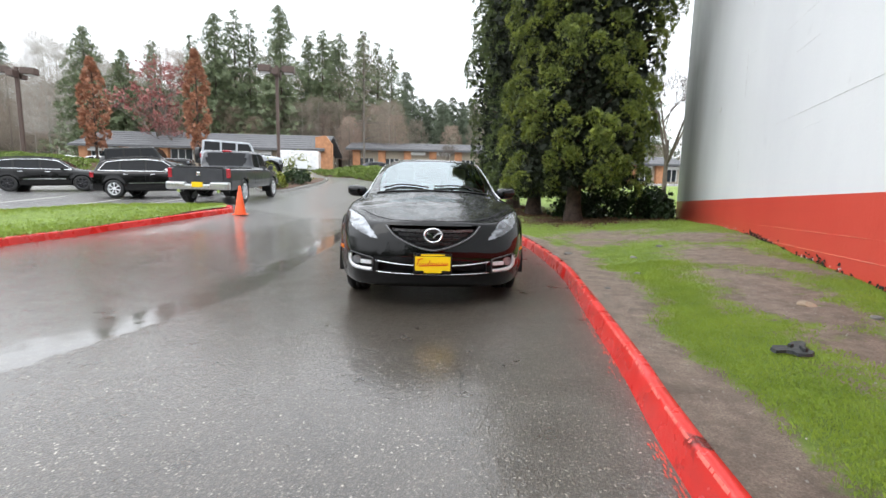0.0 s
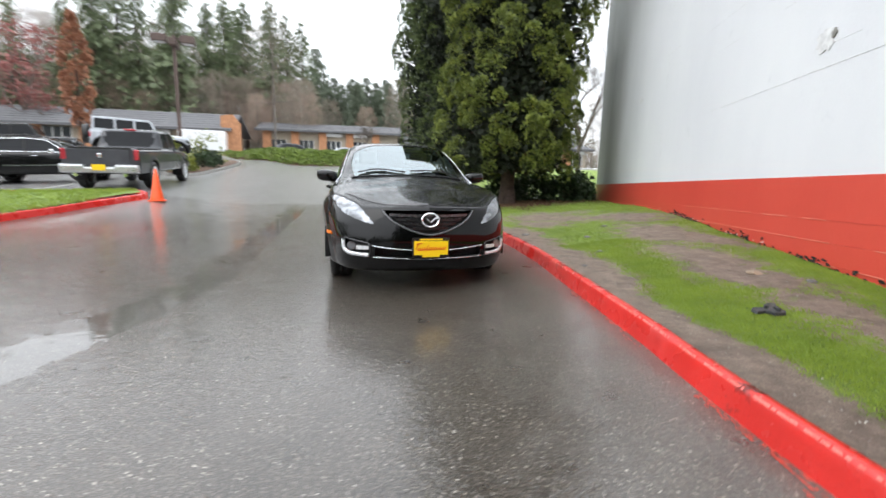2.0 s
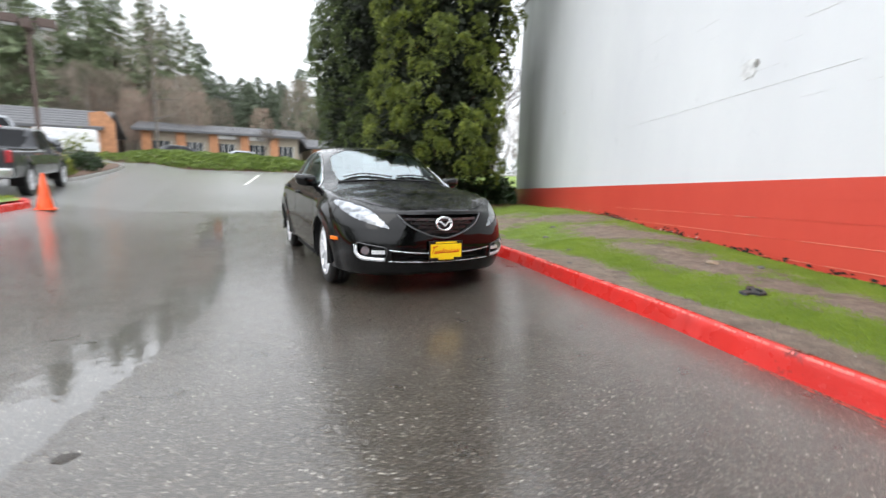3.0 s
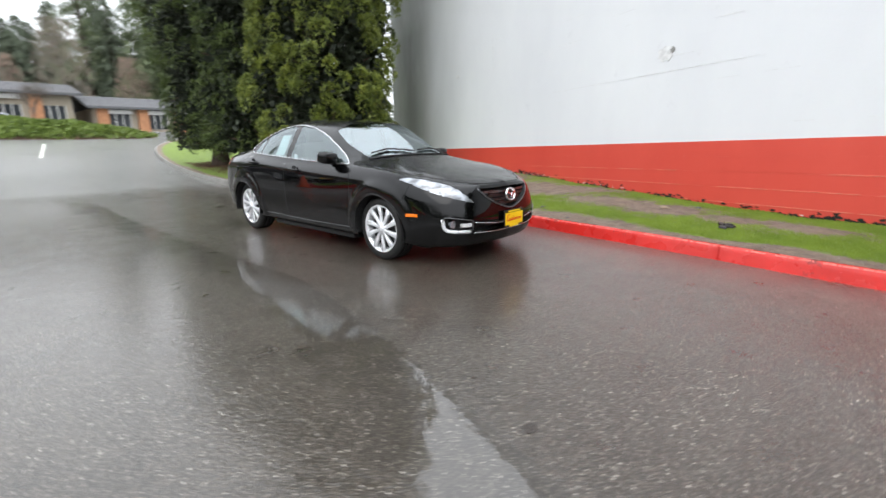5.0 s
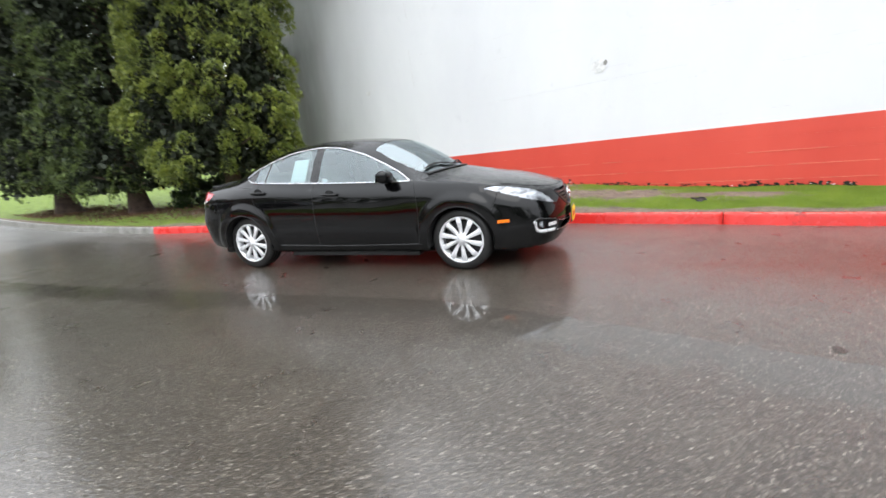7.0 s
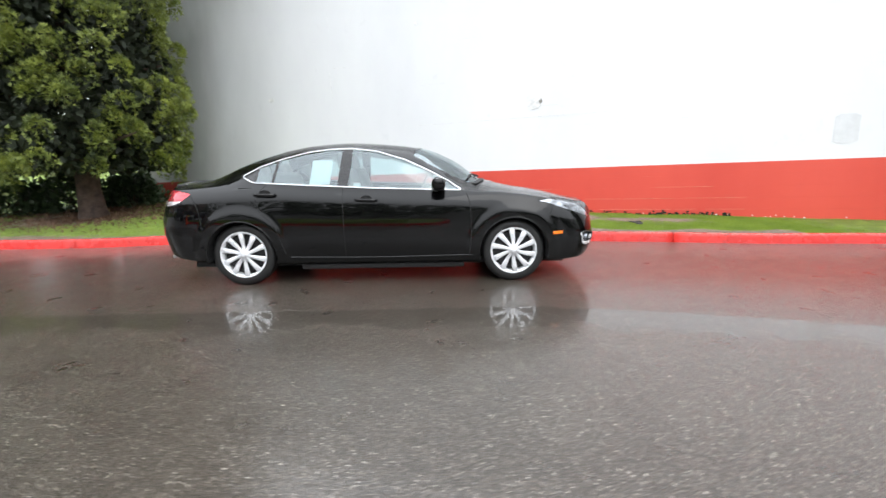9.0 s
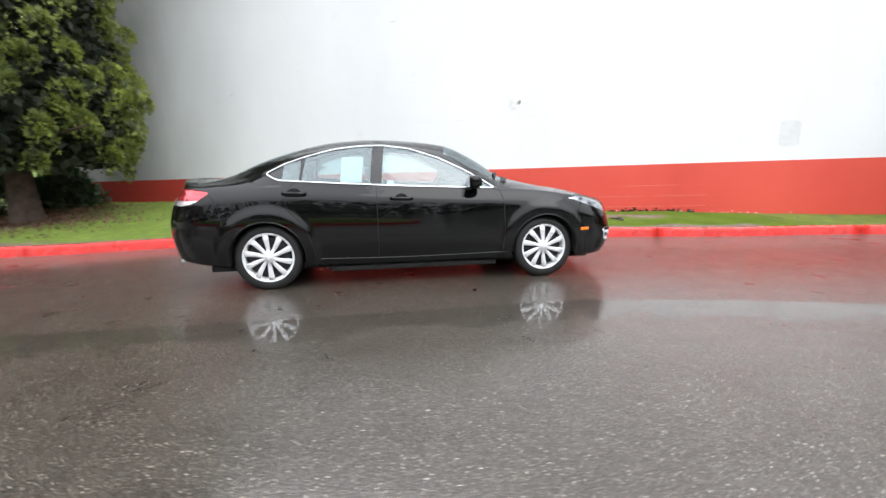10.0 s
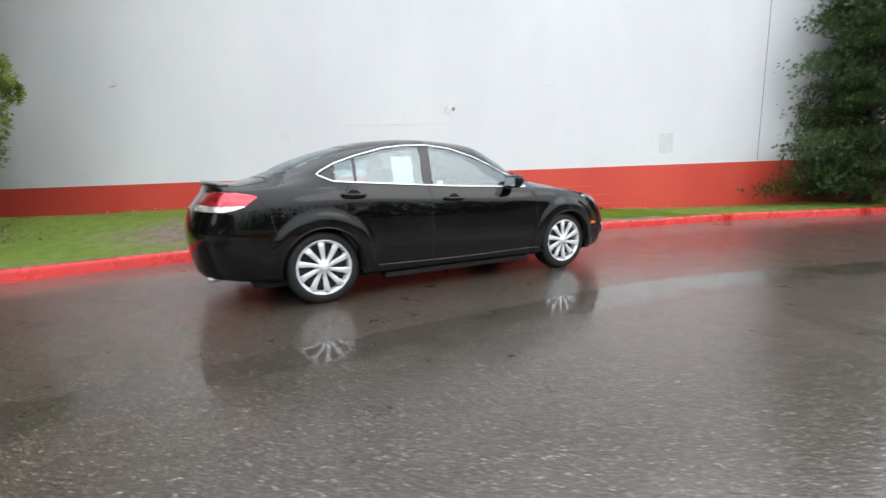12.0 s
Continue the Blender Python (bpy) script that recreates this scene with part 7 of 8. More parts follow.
PICKUP = dict(W=2.02, top=0.80, low=0.50, R=0.42, arch=1.16, axles=(-1.67, 1.90), roof=[(-2.81, 1.26), (-0.68, 1.26), (-0.61, 1.30), (-0.46, 1.78), (-0.30, 1.855), (0.40, 1.88), (0.92, 1.83), (1.72, 1.30), (2.2, 1.27), (2.65, 1.20), (2.81, 1.12)],
              belt=[(-2.81, 1.23), (-0.6, 1.23), (0.6, 1.21), (1.7, 1.16), (2.81, 1.06)], wide=[(-2.81, 0.985), (-2.3, 1.0), (1.6, 1.0), (2.4, 0.97), (2.81, 0.92)],
              panes=[[(-0.36, 1.29), (0.30, 1.285), (0.30, 1.745), (-0.27, 1.725)], [(0.39, 1.285), (1.50, 1.26), (0.98, 1.72), (0.39, 1.755)]], screen=(1.66, 0.98, 1.30), rear=(-0.28, 1.34, 1.75),
              tail_lamp=(0.13, 0.15, 0.30, 1.05), handles=[(-0.16, 1.10), (0.58, 1.10)], gaps=[[(-0.46, 0.62), (-0.48, 1.2)], [(0.34, 0.62), (0.345, 1.24)], [(1.42, 0.7), (1.52, 1.18)]], trim=None)
SUV = dict(W=1.94, top=0.76, low=0.30, R=0.38, axles=(-1.46, 1.45), roof=[(-2.31, 1.12), (-2.25, 1.30), (-2.02, 1.54), (-1.6, 1.63), (-0.5, 1.675), (0.15, 1.645), (0.55, 1.56), (1.22, 1.13), (1.8, 1.07), (2.2, 0.98), (2.31, 0.90)],
           belt=[(-2.31, 1.09), (0.0, 1.05), (1.2, 1.00), (1.9, 0.92), (2.31, 0.82)], wide=[(-2.31, 0.94), (-1.9, 0.985), (1.6, 1.0), (2.0, 0.97), (2.31, 0.86)],
           panes=[[(-1.98, 1.15), (-1.24, 1.13), (-1.24, 1.52), (-1.72, 1.46)], [(-1.16, 1.13), (-0.22, 1.11), (-0.22, 1.55), (-1.16, 1.525)], [(-0.14, 1.11), (1.0, 1.08), (0.46, 1.48), (-0.14, 1.55)]], screen=(1.16, 0.50, 1.16), rear=(-1.95, 1.18, 1.50),
           surround=[[(-2.06, 1.145), (-0.2, 1.09), (1.07, 1.06), (0.50, 1.50), (-0.2, 1.58), (-1.2, 1.555), (-1.78, 1.485)]], tail_lamp=(0.30, 0.14, 0.22, 0.98), handles=[(-0.95, 0.97), (0.12, 0.95)],
           gaps=[[(-1.02, 0.55), (-1.18, 1.08)], [(-0.18, 0.45), (-0.18, 1.08)], [(1.02, 0.50), (1.06, 1.02)]], trim=CHROME, mirror=CHROME, rails=(-1.75, 0.30))
JEEP = dict(W=1.84, top=0.87, low=0.58, R=0.44, arch=1.2, axles=(-1.38, 1.50), flares=True, roof=[(-1.98, 1.28), (-1.96, 1.80), (-1.86, 1.90), (-1.2, 1.925), (0.30, 1.92), (0.42, 1.88), (0.74, 1.36), (0.86, 1.31), (1.7, 1.28), (2.0, 1.24)],
            belt=[(-1.98, 1.24), (0.7, 1.23), (2.0, 1.16)], wide=[(-1.98, 0.97), (-1.9, 1.0), (0.9, 1.0), (1.1, 0.88), (2.0, 0.78)],
            panes=[[(-1.84, 1.31), (-1.08, 1.31), (-1.08, 1.80), (-1.82, 1.80)], [(-0.98, 1.31), (-0.30, 1.31), (-0.30, 1.80), (-0.98, 1.80)], [(-0.20, 1.31), (0.58, 1.31), (0.36, 1.80), (-0.20, 1.80)]], screen=(0.72, 0.44, 1.36), rear=(-1.85, 1.34, 1.80),
            tail_lamp=(0.12, 0.10, 0.22, 1.02), handles=[(-0.86, 1.12), (-0.08, 1.12)], gaps=[[(-1.02, 0.80), (-1.03, 1.22)], [(-0.25, 0.68), (-0.25, 1.22)], [(0.62, 0.68), (0.64, 1.20)]], trim=None, mirror=BLACK_MATT)
HATCH = dict(W=1.76, top=0.76, low=0.22, R=0.31, axles=(-1.28, 1.28), grid=(70, 36), roof=[(-2.05, 0.96), (-1.85, 1.14), (-1.2, 1.42), (-0.3, 1.48), (0.35, 1.42), (1.25, 0.99), (1.8, 0.90), (2.05, 0.76)],
             belt=[(-2.05, 0.92), (0.0, 0.90), (1.2, 0.86), (2.05, 0.70)], wide=[(-2.05, 0.90), (-1.6, 1.0), (1.5, 1.0), (2.05, 0.82)],
             panes=[[(-1.55, 0.98), (-0.35, 0.96), (-0.35, 1.36), (-1.1, 1.32)], [(-0.27, 0.96), (1.0, 0.93), (0.35, 1.33), (-0.27, 1.37)]], screen=(1.18, 0.40, 0.98), rear=(-1.3, 1.02, 1.32),
             tail_lamp=(0.22, 0.12, 0.18, 0.80), handles=[(-0.7, 0.82), (0.1, 0.82)], gaps=[[(-0.31, 0.35), (-0.31, 0.9)]], trim=None)
vehicle("pickup_truck", "dark grey crew-cab pickup truck with chrome rear bumper", lot(-7.62, 14.35), 2.8, PICKUP, GREY_PAINT)
vehicle("sport_utility_car", "black wet sport utility car with chrome window trim", lot(-11.75, 16.9), -86, SUV, BLACK_PAINT)
vehicle("sport_utility_car", "black long sport utility car with dark wheels", lot(-19.4, 20.6), -66, {**SUV, "mirror": None, "top": 0.74}, BLACK_PAINT, alloy=DARK_ALLOY)
vehicle("off_road_car", "silver boxy off-road car with black fenders", lot(-10.6, 22.8), -71, JEEP, SILVER_PAINT, alloy=DARK_ALLOY, plate=False)
vehicle("off_road_car", "black boxy off-road car with black fenders", lot(-15.6, 22.9), -74, JEEP, BLACK_PAINT, alloy=DARK_ALLOY, plate=False)
silver_hatch = vehicle("hatchback_car", "small silver car parked by the planting", lot(-27.0, 24.5), -75, HATCH, SILVER_PAINT, plate=False)
vehicle("hatchback_car", "small grey car before the far shops", lot(-5.2, 46.5), -80, HATCH, GREY_PAINT, plate=False)
tagged(copy_thing(silver_hatch, pose(*lot(0.4, 48.5), 0, 0, -85)), "small silver car before the far shops")
far_car = vehicle("hatchback_car", "white car in the far row beyond the planting", lot(-47, 44), 90, HATCH, WHITE_PAINT, plate=False, group="far row of cars")
for k in range(1, 7):
    copy_thing(far_car, pose(*lot(-47 + k * 3.1, 44 + 0.4 * k), 0, 0, 90 + (k % 3) * 3))


def trailer(place, heading):
    t = base("box_trailer", place, heading, "white enclosed box trailer parked before the far building", "trailer")
    boxed("cargo_box", (2.1, 3.9, 1.75), (0, 0, 1.42), WHITE_PAINT, t, 0.16, "plain white cargo box with rounded edges")
    boxed("skirt", (2.12, 3.7, 0.16), (0, 0, 0.50), STEEL, t, 0.02, "bright lower skirt")
    boxed("chassis", (1.6, 3.8, 0.12), (0, 0, 0.40), DARK_VOID, t, 0.02)
    bm = bmesh.new()
    rod(bm, (0.5, 1.9, 0.42), (0, 3.0, 0.42), 0.04)
    rod(bm, (-0.5, 1.9, 0.42), (0, 3.0, 0.42), 0.04)
    part("drawbar", bm, BLACK_MATT, t, "black drawbar")
    for y in (-0.75, 0.05):
        for s in (-1, 1):
            w = make_wheel("wheel", (s * 0.98, y, 0.33), s, 0.33, 0.2, 0.21, 7)
            w.parent = t
            tagged(w, "trailer wheel")


trailer(lot(-12.9, 43.0), -84)


# ---- traffic cone, litter ----
def cone():
    x, y = -5.32, 9.25
    c = base("traffic_cone", lot(x, y), 12, "orange plastic traffic cone beside the kerb", "cone")
    v, f = lathe([(0.155, 0.035), (0.15, 0.06), (0.028, 0.80), (0.022, 0.81), (0.0, 0.81)], 28)
    solid("cone_body", v, f, ORANGE, c, "tapered orange cone", smooth=True)
    boxed("cone_foot", (0.38, 0.38, 0.035), (0, 0, 0.0185), ORANGE, c, 0.012, "square orange foot")


cone()


def litter():
    x, y = 1.93, -1.50
    ob = base("plastic_litter", (x, y, bank_z(x, y) + 0.015), 25, "flattened dark plastic car part on the grass", "litter")
    rnd = random.Random(3)
    ring = []
    for k in range(22):
        a = 2 * math.pi * k / 22
        r = 0.085 * (1 + 0.45 * math.sin(3 * a + 0.7) + 0.18 * rnd.uniform(-1, 1))
        ring.append((r * math.cos(a) * 1.25, r * math.sin(a) * 0.8))
    v = [(px, py, 0.0 + 0.01 * math.sin(9 * px)) for px, py in ring] + [(px * 0.94, py * 0.94, 0.016 + 0.008 * math.sin(11 * px)) for px, py in ring]
    n = len(ring)
    solid("flattened_sheet", v, [tuple(reversed(range(n))), tuple(range(n, 2 * n))] + [(k, (k + 1) % n, n + (k + 1) % n, n + k) for k in range(n)], LITTER, ob, "crumpled dark plastic")
    for k in range(5):
        a, d = rnd.uniform(0, 6.28), rnd.uniform(0.02, 0.09)
        boxed("clip", (0.03, 0.02, 0.02), (d * math.cos(a) * 0.7, d * math.sin(a) * 0.7, 0.022), LITTER, ob, 0.005)
    for k, (px, py, s) in enumerate(((2.75, -0.62, 0.065), (1.95, 2.5, 0.06), (2.6, 1.9, 0.05), (3.3, 2.6, 0.05), (1.72, 2.35, 0.05), (2.9, -1.0, 0.04), (1.6, 0.2, 0.03), (2.2, 0.9, 0.04))):
        bm = bmesh.new()
        made = bmesh.ops.create_icosphere(bm, subdivisions=2, radius=s)["verts"]
        for q in made:
            q.co *= 1 + 0.3 * noise.noise(q.co * 14 + Vector((k, 0, 0)))
            q.co.z *= 0.45
        me = bpy.data.meshes.new("stone")
        bm.to_mesh(me)
        bm.free()
        me.materials.append(STONE if k else TAN_STONE)
        st = new("stone", me)
        st.location = (px, py, bank_z(px, py) + s * 0.05)
        tagged(st, "small rounded stone lying on the soil", "stone", "stones on the bank")


STONE = plain("grey_stone", (0.13, 0.12, 0.11), 0.8, var=0.4, scale=20, bump=0.5)
TAN_STONE = plain("tan_stone", (0.26, 0.19, 0.13), 0.7, var=0.3, scale=14, bump=0.4)
litter()


# ---- traffic islands ----
def island(name, outline, paint, label, grass):
    line = smooth_line([*outline, outline[0]], 150)
    kerb_strip("kerb", line, KERB_RED if paint else KERB_GREY, "red painted kerb round the island" if paint else "grey concrete kerb round the planter")
    n = len(line) - 1
    nrm = outward(line)
    inner = [(p[0] + q[0] * 0.18, p[1] + q[1] * 0.18) for p, q in zip(line[:-1], nrm[:-1])]
    c = np.mean(inner, 0)
    verts, faces, m = [], [], 8
    for x, y in inner:
        for k in range(m):
            t = k / (m - 1) * 0.98
            px, py = x + (c[0] - x) * t, y + (c[1] - y) * t
            verts.append((px, py, ground_z(px, py) + 0.14 + 0.05 * t))
    faces = [(i * m + k, ((i + 1) % n) * m + k, ((i + 1) % n) * m + k + 1, i * m + k + 1) for i in range(n) for k in range(m - 1)] + [tuple(i * m + m - 1 for i in range(n))]
    ob = solid(name, verts, faces, TURF if grass else MULCH, smooth=True, label=label)
    ob.data.attributes.new("bare", "FLOAT", "POINT").data.foreach_set("value", [0.0] * len(verts))
    return tagged(ob, category="island", kind="structure")


# lines run so that the island lies to the right of the way
ISLE = [(-9.5, 1.2), (-7.6, 1.5), (-7.0, 2.3), (-6.86, 3.6), (-6.90, 4.5), (-6.86, 5.4), (-6.70, 6.1), (-6.43, 6.57), (-6.17, 6.98), (-5.92, 7.5), (-5.71, 8.22), (-5.60, 9.3), (-5.85, 9.95), (-6.6, 9.95), (-8.9, 8.9), (-11.5, 7.3), (-15, 4.2), (-15.5, 2.2)]
island("island_lawn", ISLE[::-1], True, "bright green grass traffic island", True)
PLANT = [(-7.0, 18.6), (-6.75, 21), (-6.6, 24.5), (-6.9, 28.0), (-7.8, 29.3), (-9.2, 28.5), (-9.4, 24), (-8.9, 20), (-8.0, 18.3)]
island("planter_bed", PLANT[::-1], False, "mulched planter bed", False)
rng_g = np.random.default_rng(12)
gp = np.stack([rng_g.uniform(-12, -6.0, 30000), rng_g.uniform(2.5, 10.2, 30000)], 1)
gp = gp[inside(ISLE, gp[:, 0], gp[:, 1])]
gv = np.array([(x, y, ground_z(x, y) + 0.13) for x, y in gp])
sv, sf = sprays(gv, rng_g.normal(size=gv.shape) * 0.4 + np.array([0, 0, 1.0]), rng_g.uniform(0.04, 0.09, len(gv)), rng_g, 3, 0.5, 0.06)
tagged(new("grass", fast_mesh("grass", sv, sf, BLADE)), "short green grass on the island", "grass", kind="stuff")
for k, (x, y, r, h, mt, lb) in enumerate(((-7.75, 19.6, 0.6, 0.8, YELLOW_SHRUB, "yellow-green rounded shrub in the planter"), (-7.6, 22.2, 0.7, 0.9, DARK_SHRUB, "dark green rounded shrub in the planter"), (-8.6, 20.8, 0.8, 1.2, YELLOW_SHRUB, "tall yellow-green shrub in the planter"),
                                          (-8.3, 25.5, 1.0, 1.6, YELLOW_SHRUB, "loose green shrub in the planter"), (-7.6, 24.2, 0.5, 0.7, DARK_SHRUB, "small dark shrub in the planter"))):
    shrub("shrub", (x, y, ground_z(x, y) + 0.16), r, r, h, 80 + k, mt, 900, lb, group="shrubs in the planter")


def small_sign():
    s = base("small_sign", (-7.15, 22.4, ground_z(-7.1, 22.4) + 0.17), 20, "small blank white sign on a post", "sign")
    boxed("panel", (0.62, 0.06, 0.42), (0, 0, 1.05), PAPER, s, 0.01, "white panel")
    boxed("post", (0.07, 0.07, 0.9), (0, 0.02, 0.45), BLACK_MATT, s, 0.01)


small_sign()


# ---- lamp posts ----
BROWN = plain("brown_painted_steel", (0.085, 0.055, 0.045), 0.55, var=0.2)


def lamp_post(x, y, height, turn):
    p = base("street_lamp", lot(x, y), turn, "brown square lamp post with box lanterns", "street lamp", "lamp posts")
    boxed("plinth", (0.6, 0.6, 0.7), (0, 0, 0.35), KERB_GREY, p, 0.04, "concrete plinth")
    boxed("post", (0.24, 0.24, height - 0.6), (0, 0, 0.6 + (height - 0.6) / 2), BROWN, p, 0.02, "square brown post")
    boxed("crossarm", (2.2, 0.12, 0.14), (0, 0, height - 0.25), BROWN, p, 0.02)
    for s in (-1, 1):
        head = boxed("lantern", (1.0, 0.75, 0.55), (s * 0.95, 0, height - 0.30), BROWN, p, 0.06, "brown box lantern")
        boxed("lens", (0.7, 0.5, 0.05), (s * 0.95, 0, height - 0.60), PATCH, head, 0.01)
    for s in (-1, 1):
        boxed("lantern", (0.5, 0.7, 0.5), (0, s * 0.55, height - 0.62), BROWN, p, 0.06, "brown box lantern")


lamp_post(-12.8, 36.2, 8.8, 8)
lamp_post(-33.9, 36.2, 8.2, 8)


# ---- far single-storey shops ----
BRICK = plain("orange_brown_brick", (0.42, 0.20, 0.10), 0.8, var=0.2, scale=3)
SHINGLE = plain("grey_roof_shingle", (0.105, 0.105, 0.11), 0.75, var=0.25, scale=4, bump=0.3)
FASCIA = plain("white_fascia", (0.62, 0.62, 0.60), 0.6, var=0.08)
SHOP_GLASS = plain("shop_glass", (0.03, 0.035, 0.04), 0.08, var=0.2)
BEIGE = plain("beige_wall", (0.38, 0.33, 0.26), 0.8, var=0.12)


def shops(x0, x1, y, depth, eave, ridge, bays, label, seed):
    """A long low building: piers, shop fronts, deep eaves and a shallow roof."""
    z = ground_z((x0 + x1) / 2, y) - 0.2
    h = base("shop_building", ((x0 + x1) / 2, y, z), 0, label, "building", "far buildings")
    L = x1 - x0
    boxed("wall", (L, depth, eave - 0.1), (0, depth / 2, (eave - 0.1) / 2), BEIGE, h, 0.0, "beige rendered wall")
    v = [(-L / 2 - 0.8, -0.9, eave), (L / 2 + 0.8, -0.9, eave), (L / 2 + 0.8, depth / 2, ridge), (-L / 2 - 0.8, depth / 2, ridge), (L / 2 + 0.8, depth + 1, eave), (-L / 2 - 0.8, depth + 1, eave)]
    v += [(a, b, c - 0.22) for a, b, c in v]
    f = [(0, 1, 2, 3), (3, 2, 4, 5), (7, 6, 9, 8), (8, 9, 11, 10), (0, 6, 7, 1), (5, 4, 10, 11), (0, 3, 9, 6), (3, 5, 11, 9), (2, 1, 7, 8), (4, 2, 8, 10)]
    roof = solid("roof", v, f, SHINGLE, h, "grey shingle roof")
    rows = 7
    for k in range(1, rows):
        t = k / rows
        boxed("shingle_course", (L + 1.5, 0.06, 0.03), (0, -0.9 + (depth / 2 + 0.9) * t, eave + (ridge - eave) * t + 0.012), SHINGLE, roof)
    boxed("fascia", (L + 1.6, 0.08, 0.24), (0, -0.93, eave - 0.08), SHINGLE, h, 0.0, "dark eaves board")
    rnd = random.Random(seed)
    bw = L / bays
    for k in range(bays):
        x = -L / 2 + bw * (k + 0.5)
        boxed("pier", (0.9, 0.5, eave - 0.1), (x - bw / 2 + 0.45, -0.25, (eave - 0.1) / 2), BRICK, h, 0.0, "orange-brown brick pier")
        win = boxed("window", (bw * 0.55, 0.10, 2.1), (x + 0.1, -0.04, 1.55), SHOP_GLASS, h, 0.0, "dark shop window")
        for m in range(4):
            boxed("window_frame", (0.09, 0.13, 2.15), (x + 0.1 - bw * 0.275 + bw * 0.55 * m / 3, -0.06, 1.55), FASCIA, win)
        if rnd.random() < 0.6:
            boxed("awning_sign", (bw * 0.62, 0.25, 0.40), (x + 0.1, -0.35, eave - 0.45), FASCIA, h, 0.02, "white sign band")
    return h


shops(-37, -12.0, 47, 9, 2.9, 4.9, 6, "long low shop building with brick piers and grey roof", 1)
b = base("brick_gable", (-11.3, 46.6, ground_z(-11, 46) - 0.1), 0, "orange-brown brick gable wall of the shops", "wall")
v = [(-0.9, 0, 0), (0.9, 0, 0), (0.9, 0, 3.4), (0.2, 0, 4.3), (-0.9, 0, 4.1)]
v += [(x, 0.5, z) for x, _, z in v]
solid("gable_wall", v, [(0, 1, 2, 3, 4), (9, 8, 7, 6, 5), (0, 5, 6, 1), (1, 6, 7, 2), (2, 7, 8, 3), (3, 8, 9, 4), (4, 9, 5, 0)], BRICK, b)
shops(-9.5, 6.5, 55, 9, 3.75, 5.0, 5, "low shop building with grey roof and white sign bands", 2)
shops(8.0, 32, 53.5, 9, 2.6, 3.9, 7, "low shop building with brick piers beside the drive", 3)


# ---- marks on the asphalt ----
SPILL = plain("red_paint_overspray", (0.50, 0.055, 0.035), 0.4, var=0.3, scale=30)
TAR = plain("tar", (0.012, 0.012, 0.012), 0.35, var=0.3)
LINE_WHITE = plain("worn_line_paint", (0.55, 0.54, 0.48), 0.5, var=0.2, scale=20)


def spill():
    """Brush strokes of the kerb's paint that strayed on to the asphalt at its foot."""
    rnd = random.Random(31)
    nrm = outward(KERB)
    way = np.stack([-nrm[:, 1], nrm[:, 0]], 1)
    v, f = [], []
    for k in range(9000):
        i = rnd.randrange(len(KERB))
        at = KERB[i, 1]
        if not -4.6 < at < 0.4 or noise.noise((at * 1.3, 2.2, 0)) < rnd.uniform(-0.2, 0.25):
            continue
        o = -rnd.uniform(0.004, 0.035 + 0.11 * max(0.0, noise.noise((at * 2.3, 7.1, 0))))
        c = KERB[i] + nrm[i] * o + way[i] * rnd.uniform(-0.12, 0.12)
        half, wide, j = rnd.uniform(0.008, 0.035), rnd.uniform(0.0012, 0.004), len(v)
        for a, b in ((-1, 0), (-0.6, -1), (0.5, -0.8), (1, 0.1), (0.4, 1), (-0.5, 0.7)):
            x, y = c + way[i] * half * a * rnd.uniform(0.8, 1.2) + nrm[i] * wide * b * rnd.uniform(0.6, 1.4)
            v.append((x, y, ground_z(x, y) + 0.0035))
        f.append(tuple(range(j, j + 6)))
    tagged(solid("paint_overspray", v, f, SPILL), "streaks of red paint on the asphalt along the kerb", "paint", kind="stuff")


spill()


def crack(points, width, seed):
    rnd = random.Random(seed)
    pts = []
    for (x0, y0), (x1, y1) in zip(points[:-1], points[1:]):
        for k in range(8):
            t = k / 8
            pts.append((x0 + (x1 - x0) * t + rnd.uniform(-1, 1) * 0.012, y0 + (y1 - y0) * t + rnd.uniform(-1, 1) * 0.012))
    v = []
    for x, y in pts:
        w = width * rnd.uniform(0.4, 1.2)
        v += [(x - w, y - w * 0.4, ground_z(x, y) + 0.0025), (x + w, y + w * 0.4, ground_z(x, y) + 0.0025)]
    f = [(2 * i, 2 * i + 1, 2 * i + 3, 2 * i + 2) for i in range(len(pts) - 1)]
    tagged(solid("asphalt_crack", v, f, TAR), "thin dark crack in the asphalt", "crack", "cracks", "structure")


crack([(0.12, -1.62), (0.16, -1.40), (0.15, -1.30)], 0.003, 1)
crack([(-0.1, 10.8), (-1.4, 10.2), (-3.0, 10.0), (-5.0, 10.3)], 0.02, 3)
crack([(1.2, 9.6), (0.2, 9.9), (-0.1, 10.8)], 0.015, 4)


def painted_line(a, b, w):
    d = (Vector(b) - Vector(a)).normalized()
    s = Vector((-d.y, d.x)) * w / 2
    n = 12
    v = []
    for k in range(n + 1):
        c = Vector(a) + (Vector(b) - Vector(a)) * k / n
        for q in (c - s, c + s):
            v.append((q.x, q.y, ground_z(q.x, q.y) + 0.005))
    tagged(solid("parking_line", v, [(2 * k, 2 * k + 1, 2 * k + 3, 2 * k + 2) for k in range(n)], LINE_WHITE), "worn white parking line", "line", "parking lines", "structure")


painted_line((-0.8, 21.5), (0.3, 28.5), 0.12)
for k in range(4):
    painted_line((-9.6 - 2.9 * k, 11.4 + 0.25 * k), (-10.1 - 2.9 * k, 16.4 + 0.2 * k), 0.10)


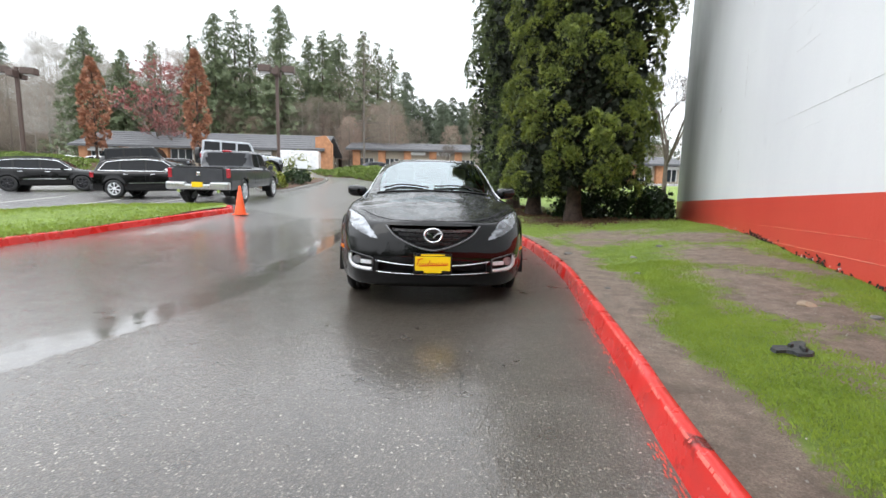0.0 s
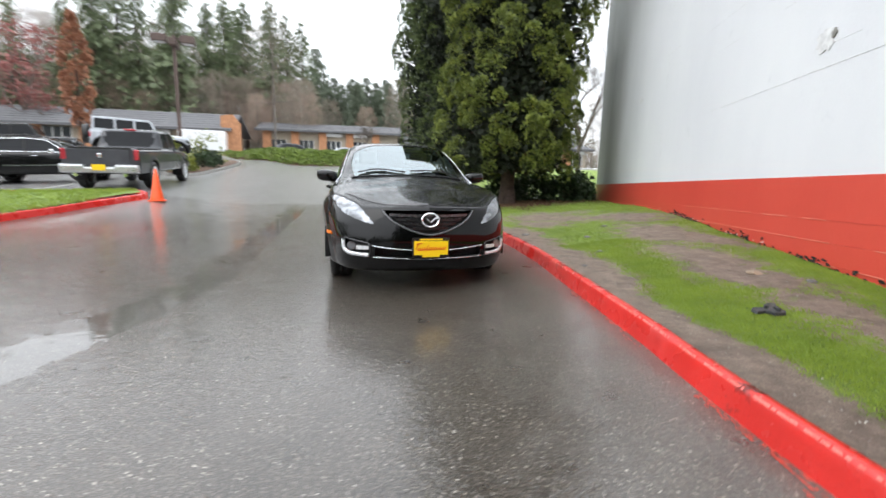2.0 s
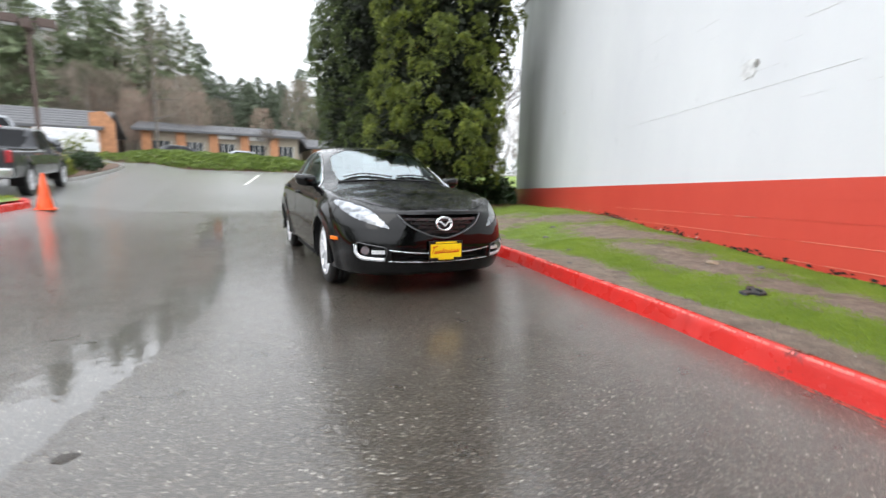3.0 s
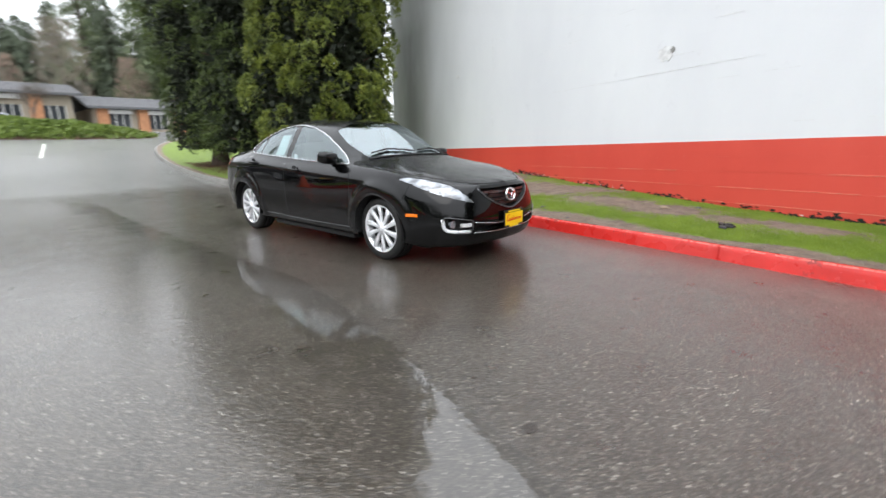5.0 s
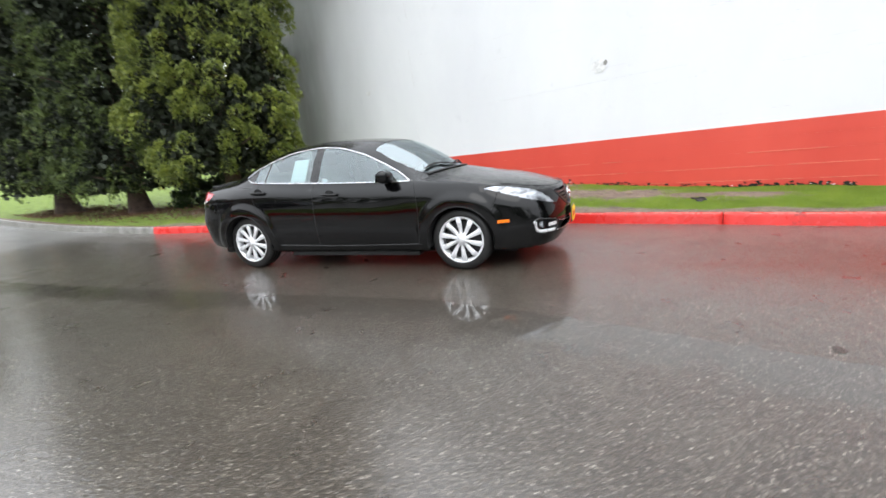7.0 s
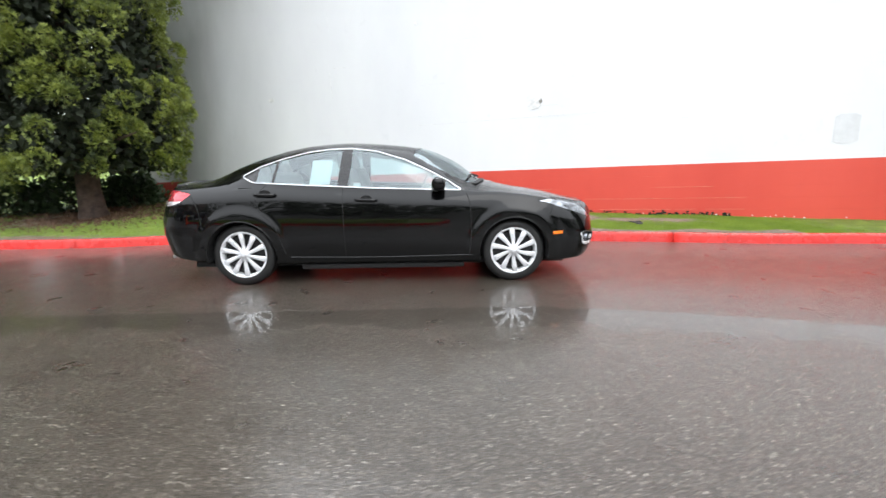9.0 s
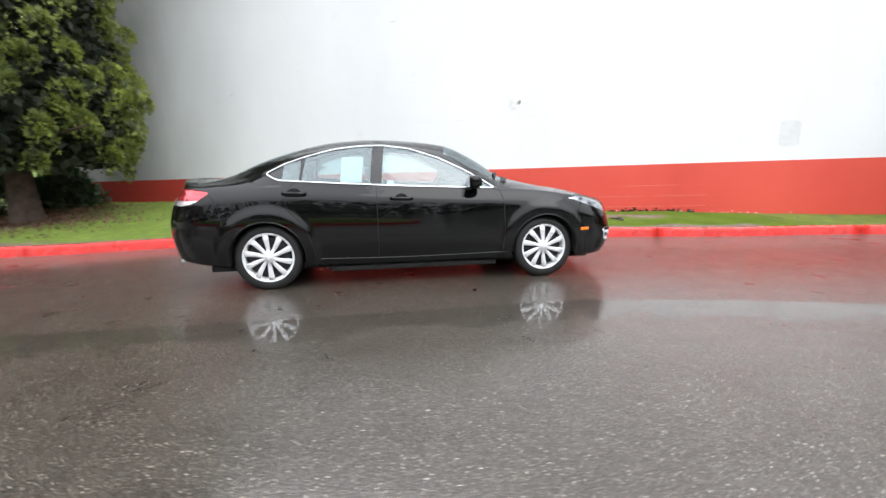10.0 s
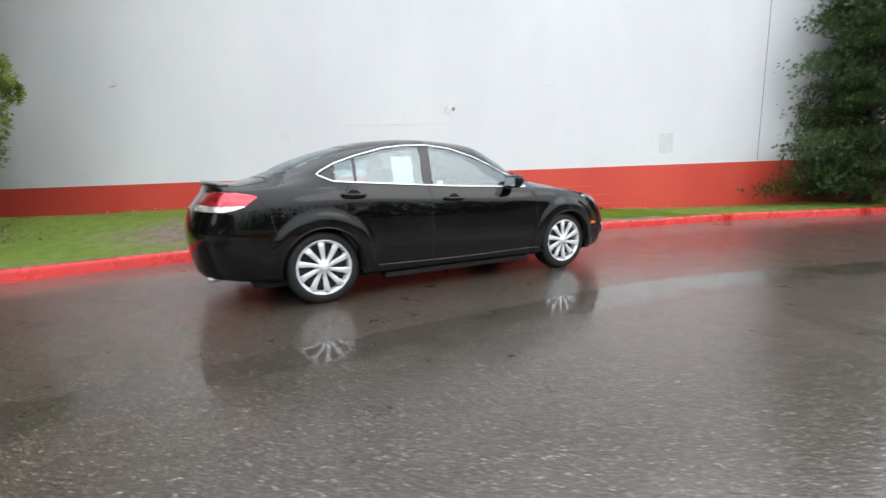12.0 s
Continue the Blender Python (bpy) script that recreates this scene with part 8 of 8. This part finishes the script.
def oil_stains():
    """Dark round drips on the asphalt."""
    rnd = random.Random(8)
    for x, y, r in ((-2.29, -1.63, 0.045),):
        v = [(x, y, ground_z(x, y) + 0.003)]
        n = 18
        for k in range(n):
            q = r * rnd.uniform(0.75, 1.15)
            v.append((x + q * math.cos(6.2832 * k / n), y + 0.8 * q * math.sin(6.2832 * k / n), ground_z(x, y) + 0.002))
        tagged(solid("oil_stain", v, [(0, 1 + k, 1 + (k + 1) % n) for k in range(n)], OIL), "small dark oil drip on the asphalt", "stain", "oil stains", "structure")


def grit():
    """Pale chips and bits of leaf strewn over the wet asphalt."""
    rng = np.random.default_rng(44)
    n = 1900
    x, y = rng.uniform(-7, 1.6, n), rng.uniform(-6, 12, n)
    near = np.array([kerb_x(b) for b in y]) - 0.03
    x, y = x[x < near], y[x < near]
    v, f = [], []
    for a, b in zip(x, y):
        r, t, i = rng.uniform(0.0018, 0.0048), rng.uniform(0, 6.28), len(v)
        z = ground_z(a, b)
        v += [(a + r * math.cos(t + k * 1.57) * (1.0 if k % 2 else 0.6), b + r * math.sin(t + k * 1.57) * (1.0 if k % 2 else 0.6), z + 0.002) for k in range(4)] + [(a, b, z + 0.002 + r * 0.5)]
        f += [(i + k, i + (k + 1) % 4, i + 4) for k in range(4)]
    for _ in range(2600):
        b = rng.uniform(-4.2, 7)
        a = rng.uniform(kerb_x(b) + 0.16, wall_x(b) - 0.05)
        if bare(a, b) < 0.45:
            continue
        r, t, i = rng.uniform(0.003, 0.010), rng.uniform(0, 6.28), len(v)
        z = bank_z(a, b)
        v += [(a + r * math.cos(t + k * 1.57) * (1.0 if k % 2 else 0.7), b + r * math.sin(t + k * 1.57), z - 0.002) for k in range(4)] + [(a, b, z + r * 0.6)]
        f += [(i + k, i + (k + 1) % 4, i + 4) for k in range(4)]
    tagged(solid("grit", v, f, GRIT), "pale stone chips strewn on asphalt and soil", "grit", kind="stuff")


OIL = plain("oily_asphalt", (0.034, 0.029, 0.024), 0.3, var=0.5, scale=90, bump=0.4)
GRIT = plain("pale_chips", (0.32, 0.29, 0.25), 0.6, var=0.4, scale=60)
oil_stains()
grit()


def white_board():
    b = base("white_board", (6.3, 12.25, bank_z(6.3, 12.25) + 0.02), -36, "white board lying on the lawn behind the conifers", "board")
    boxed("plank", (0.14, 2.2, 0.035), (0, 0, 0.02), PAPER, b, 0.006, "weathered white plank")
    boxed("batten", (0.20, 0.05, 0.03), (0, 0.8, 0.05), PAPER, b, 0.006, "short cross batten")


white_board()
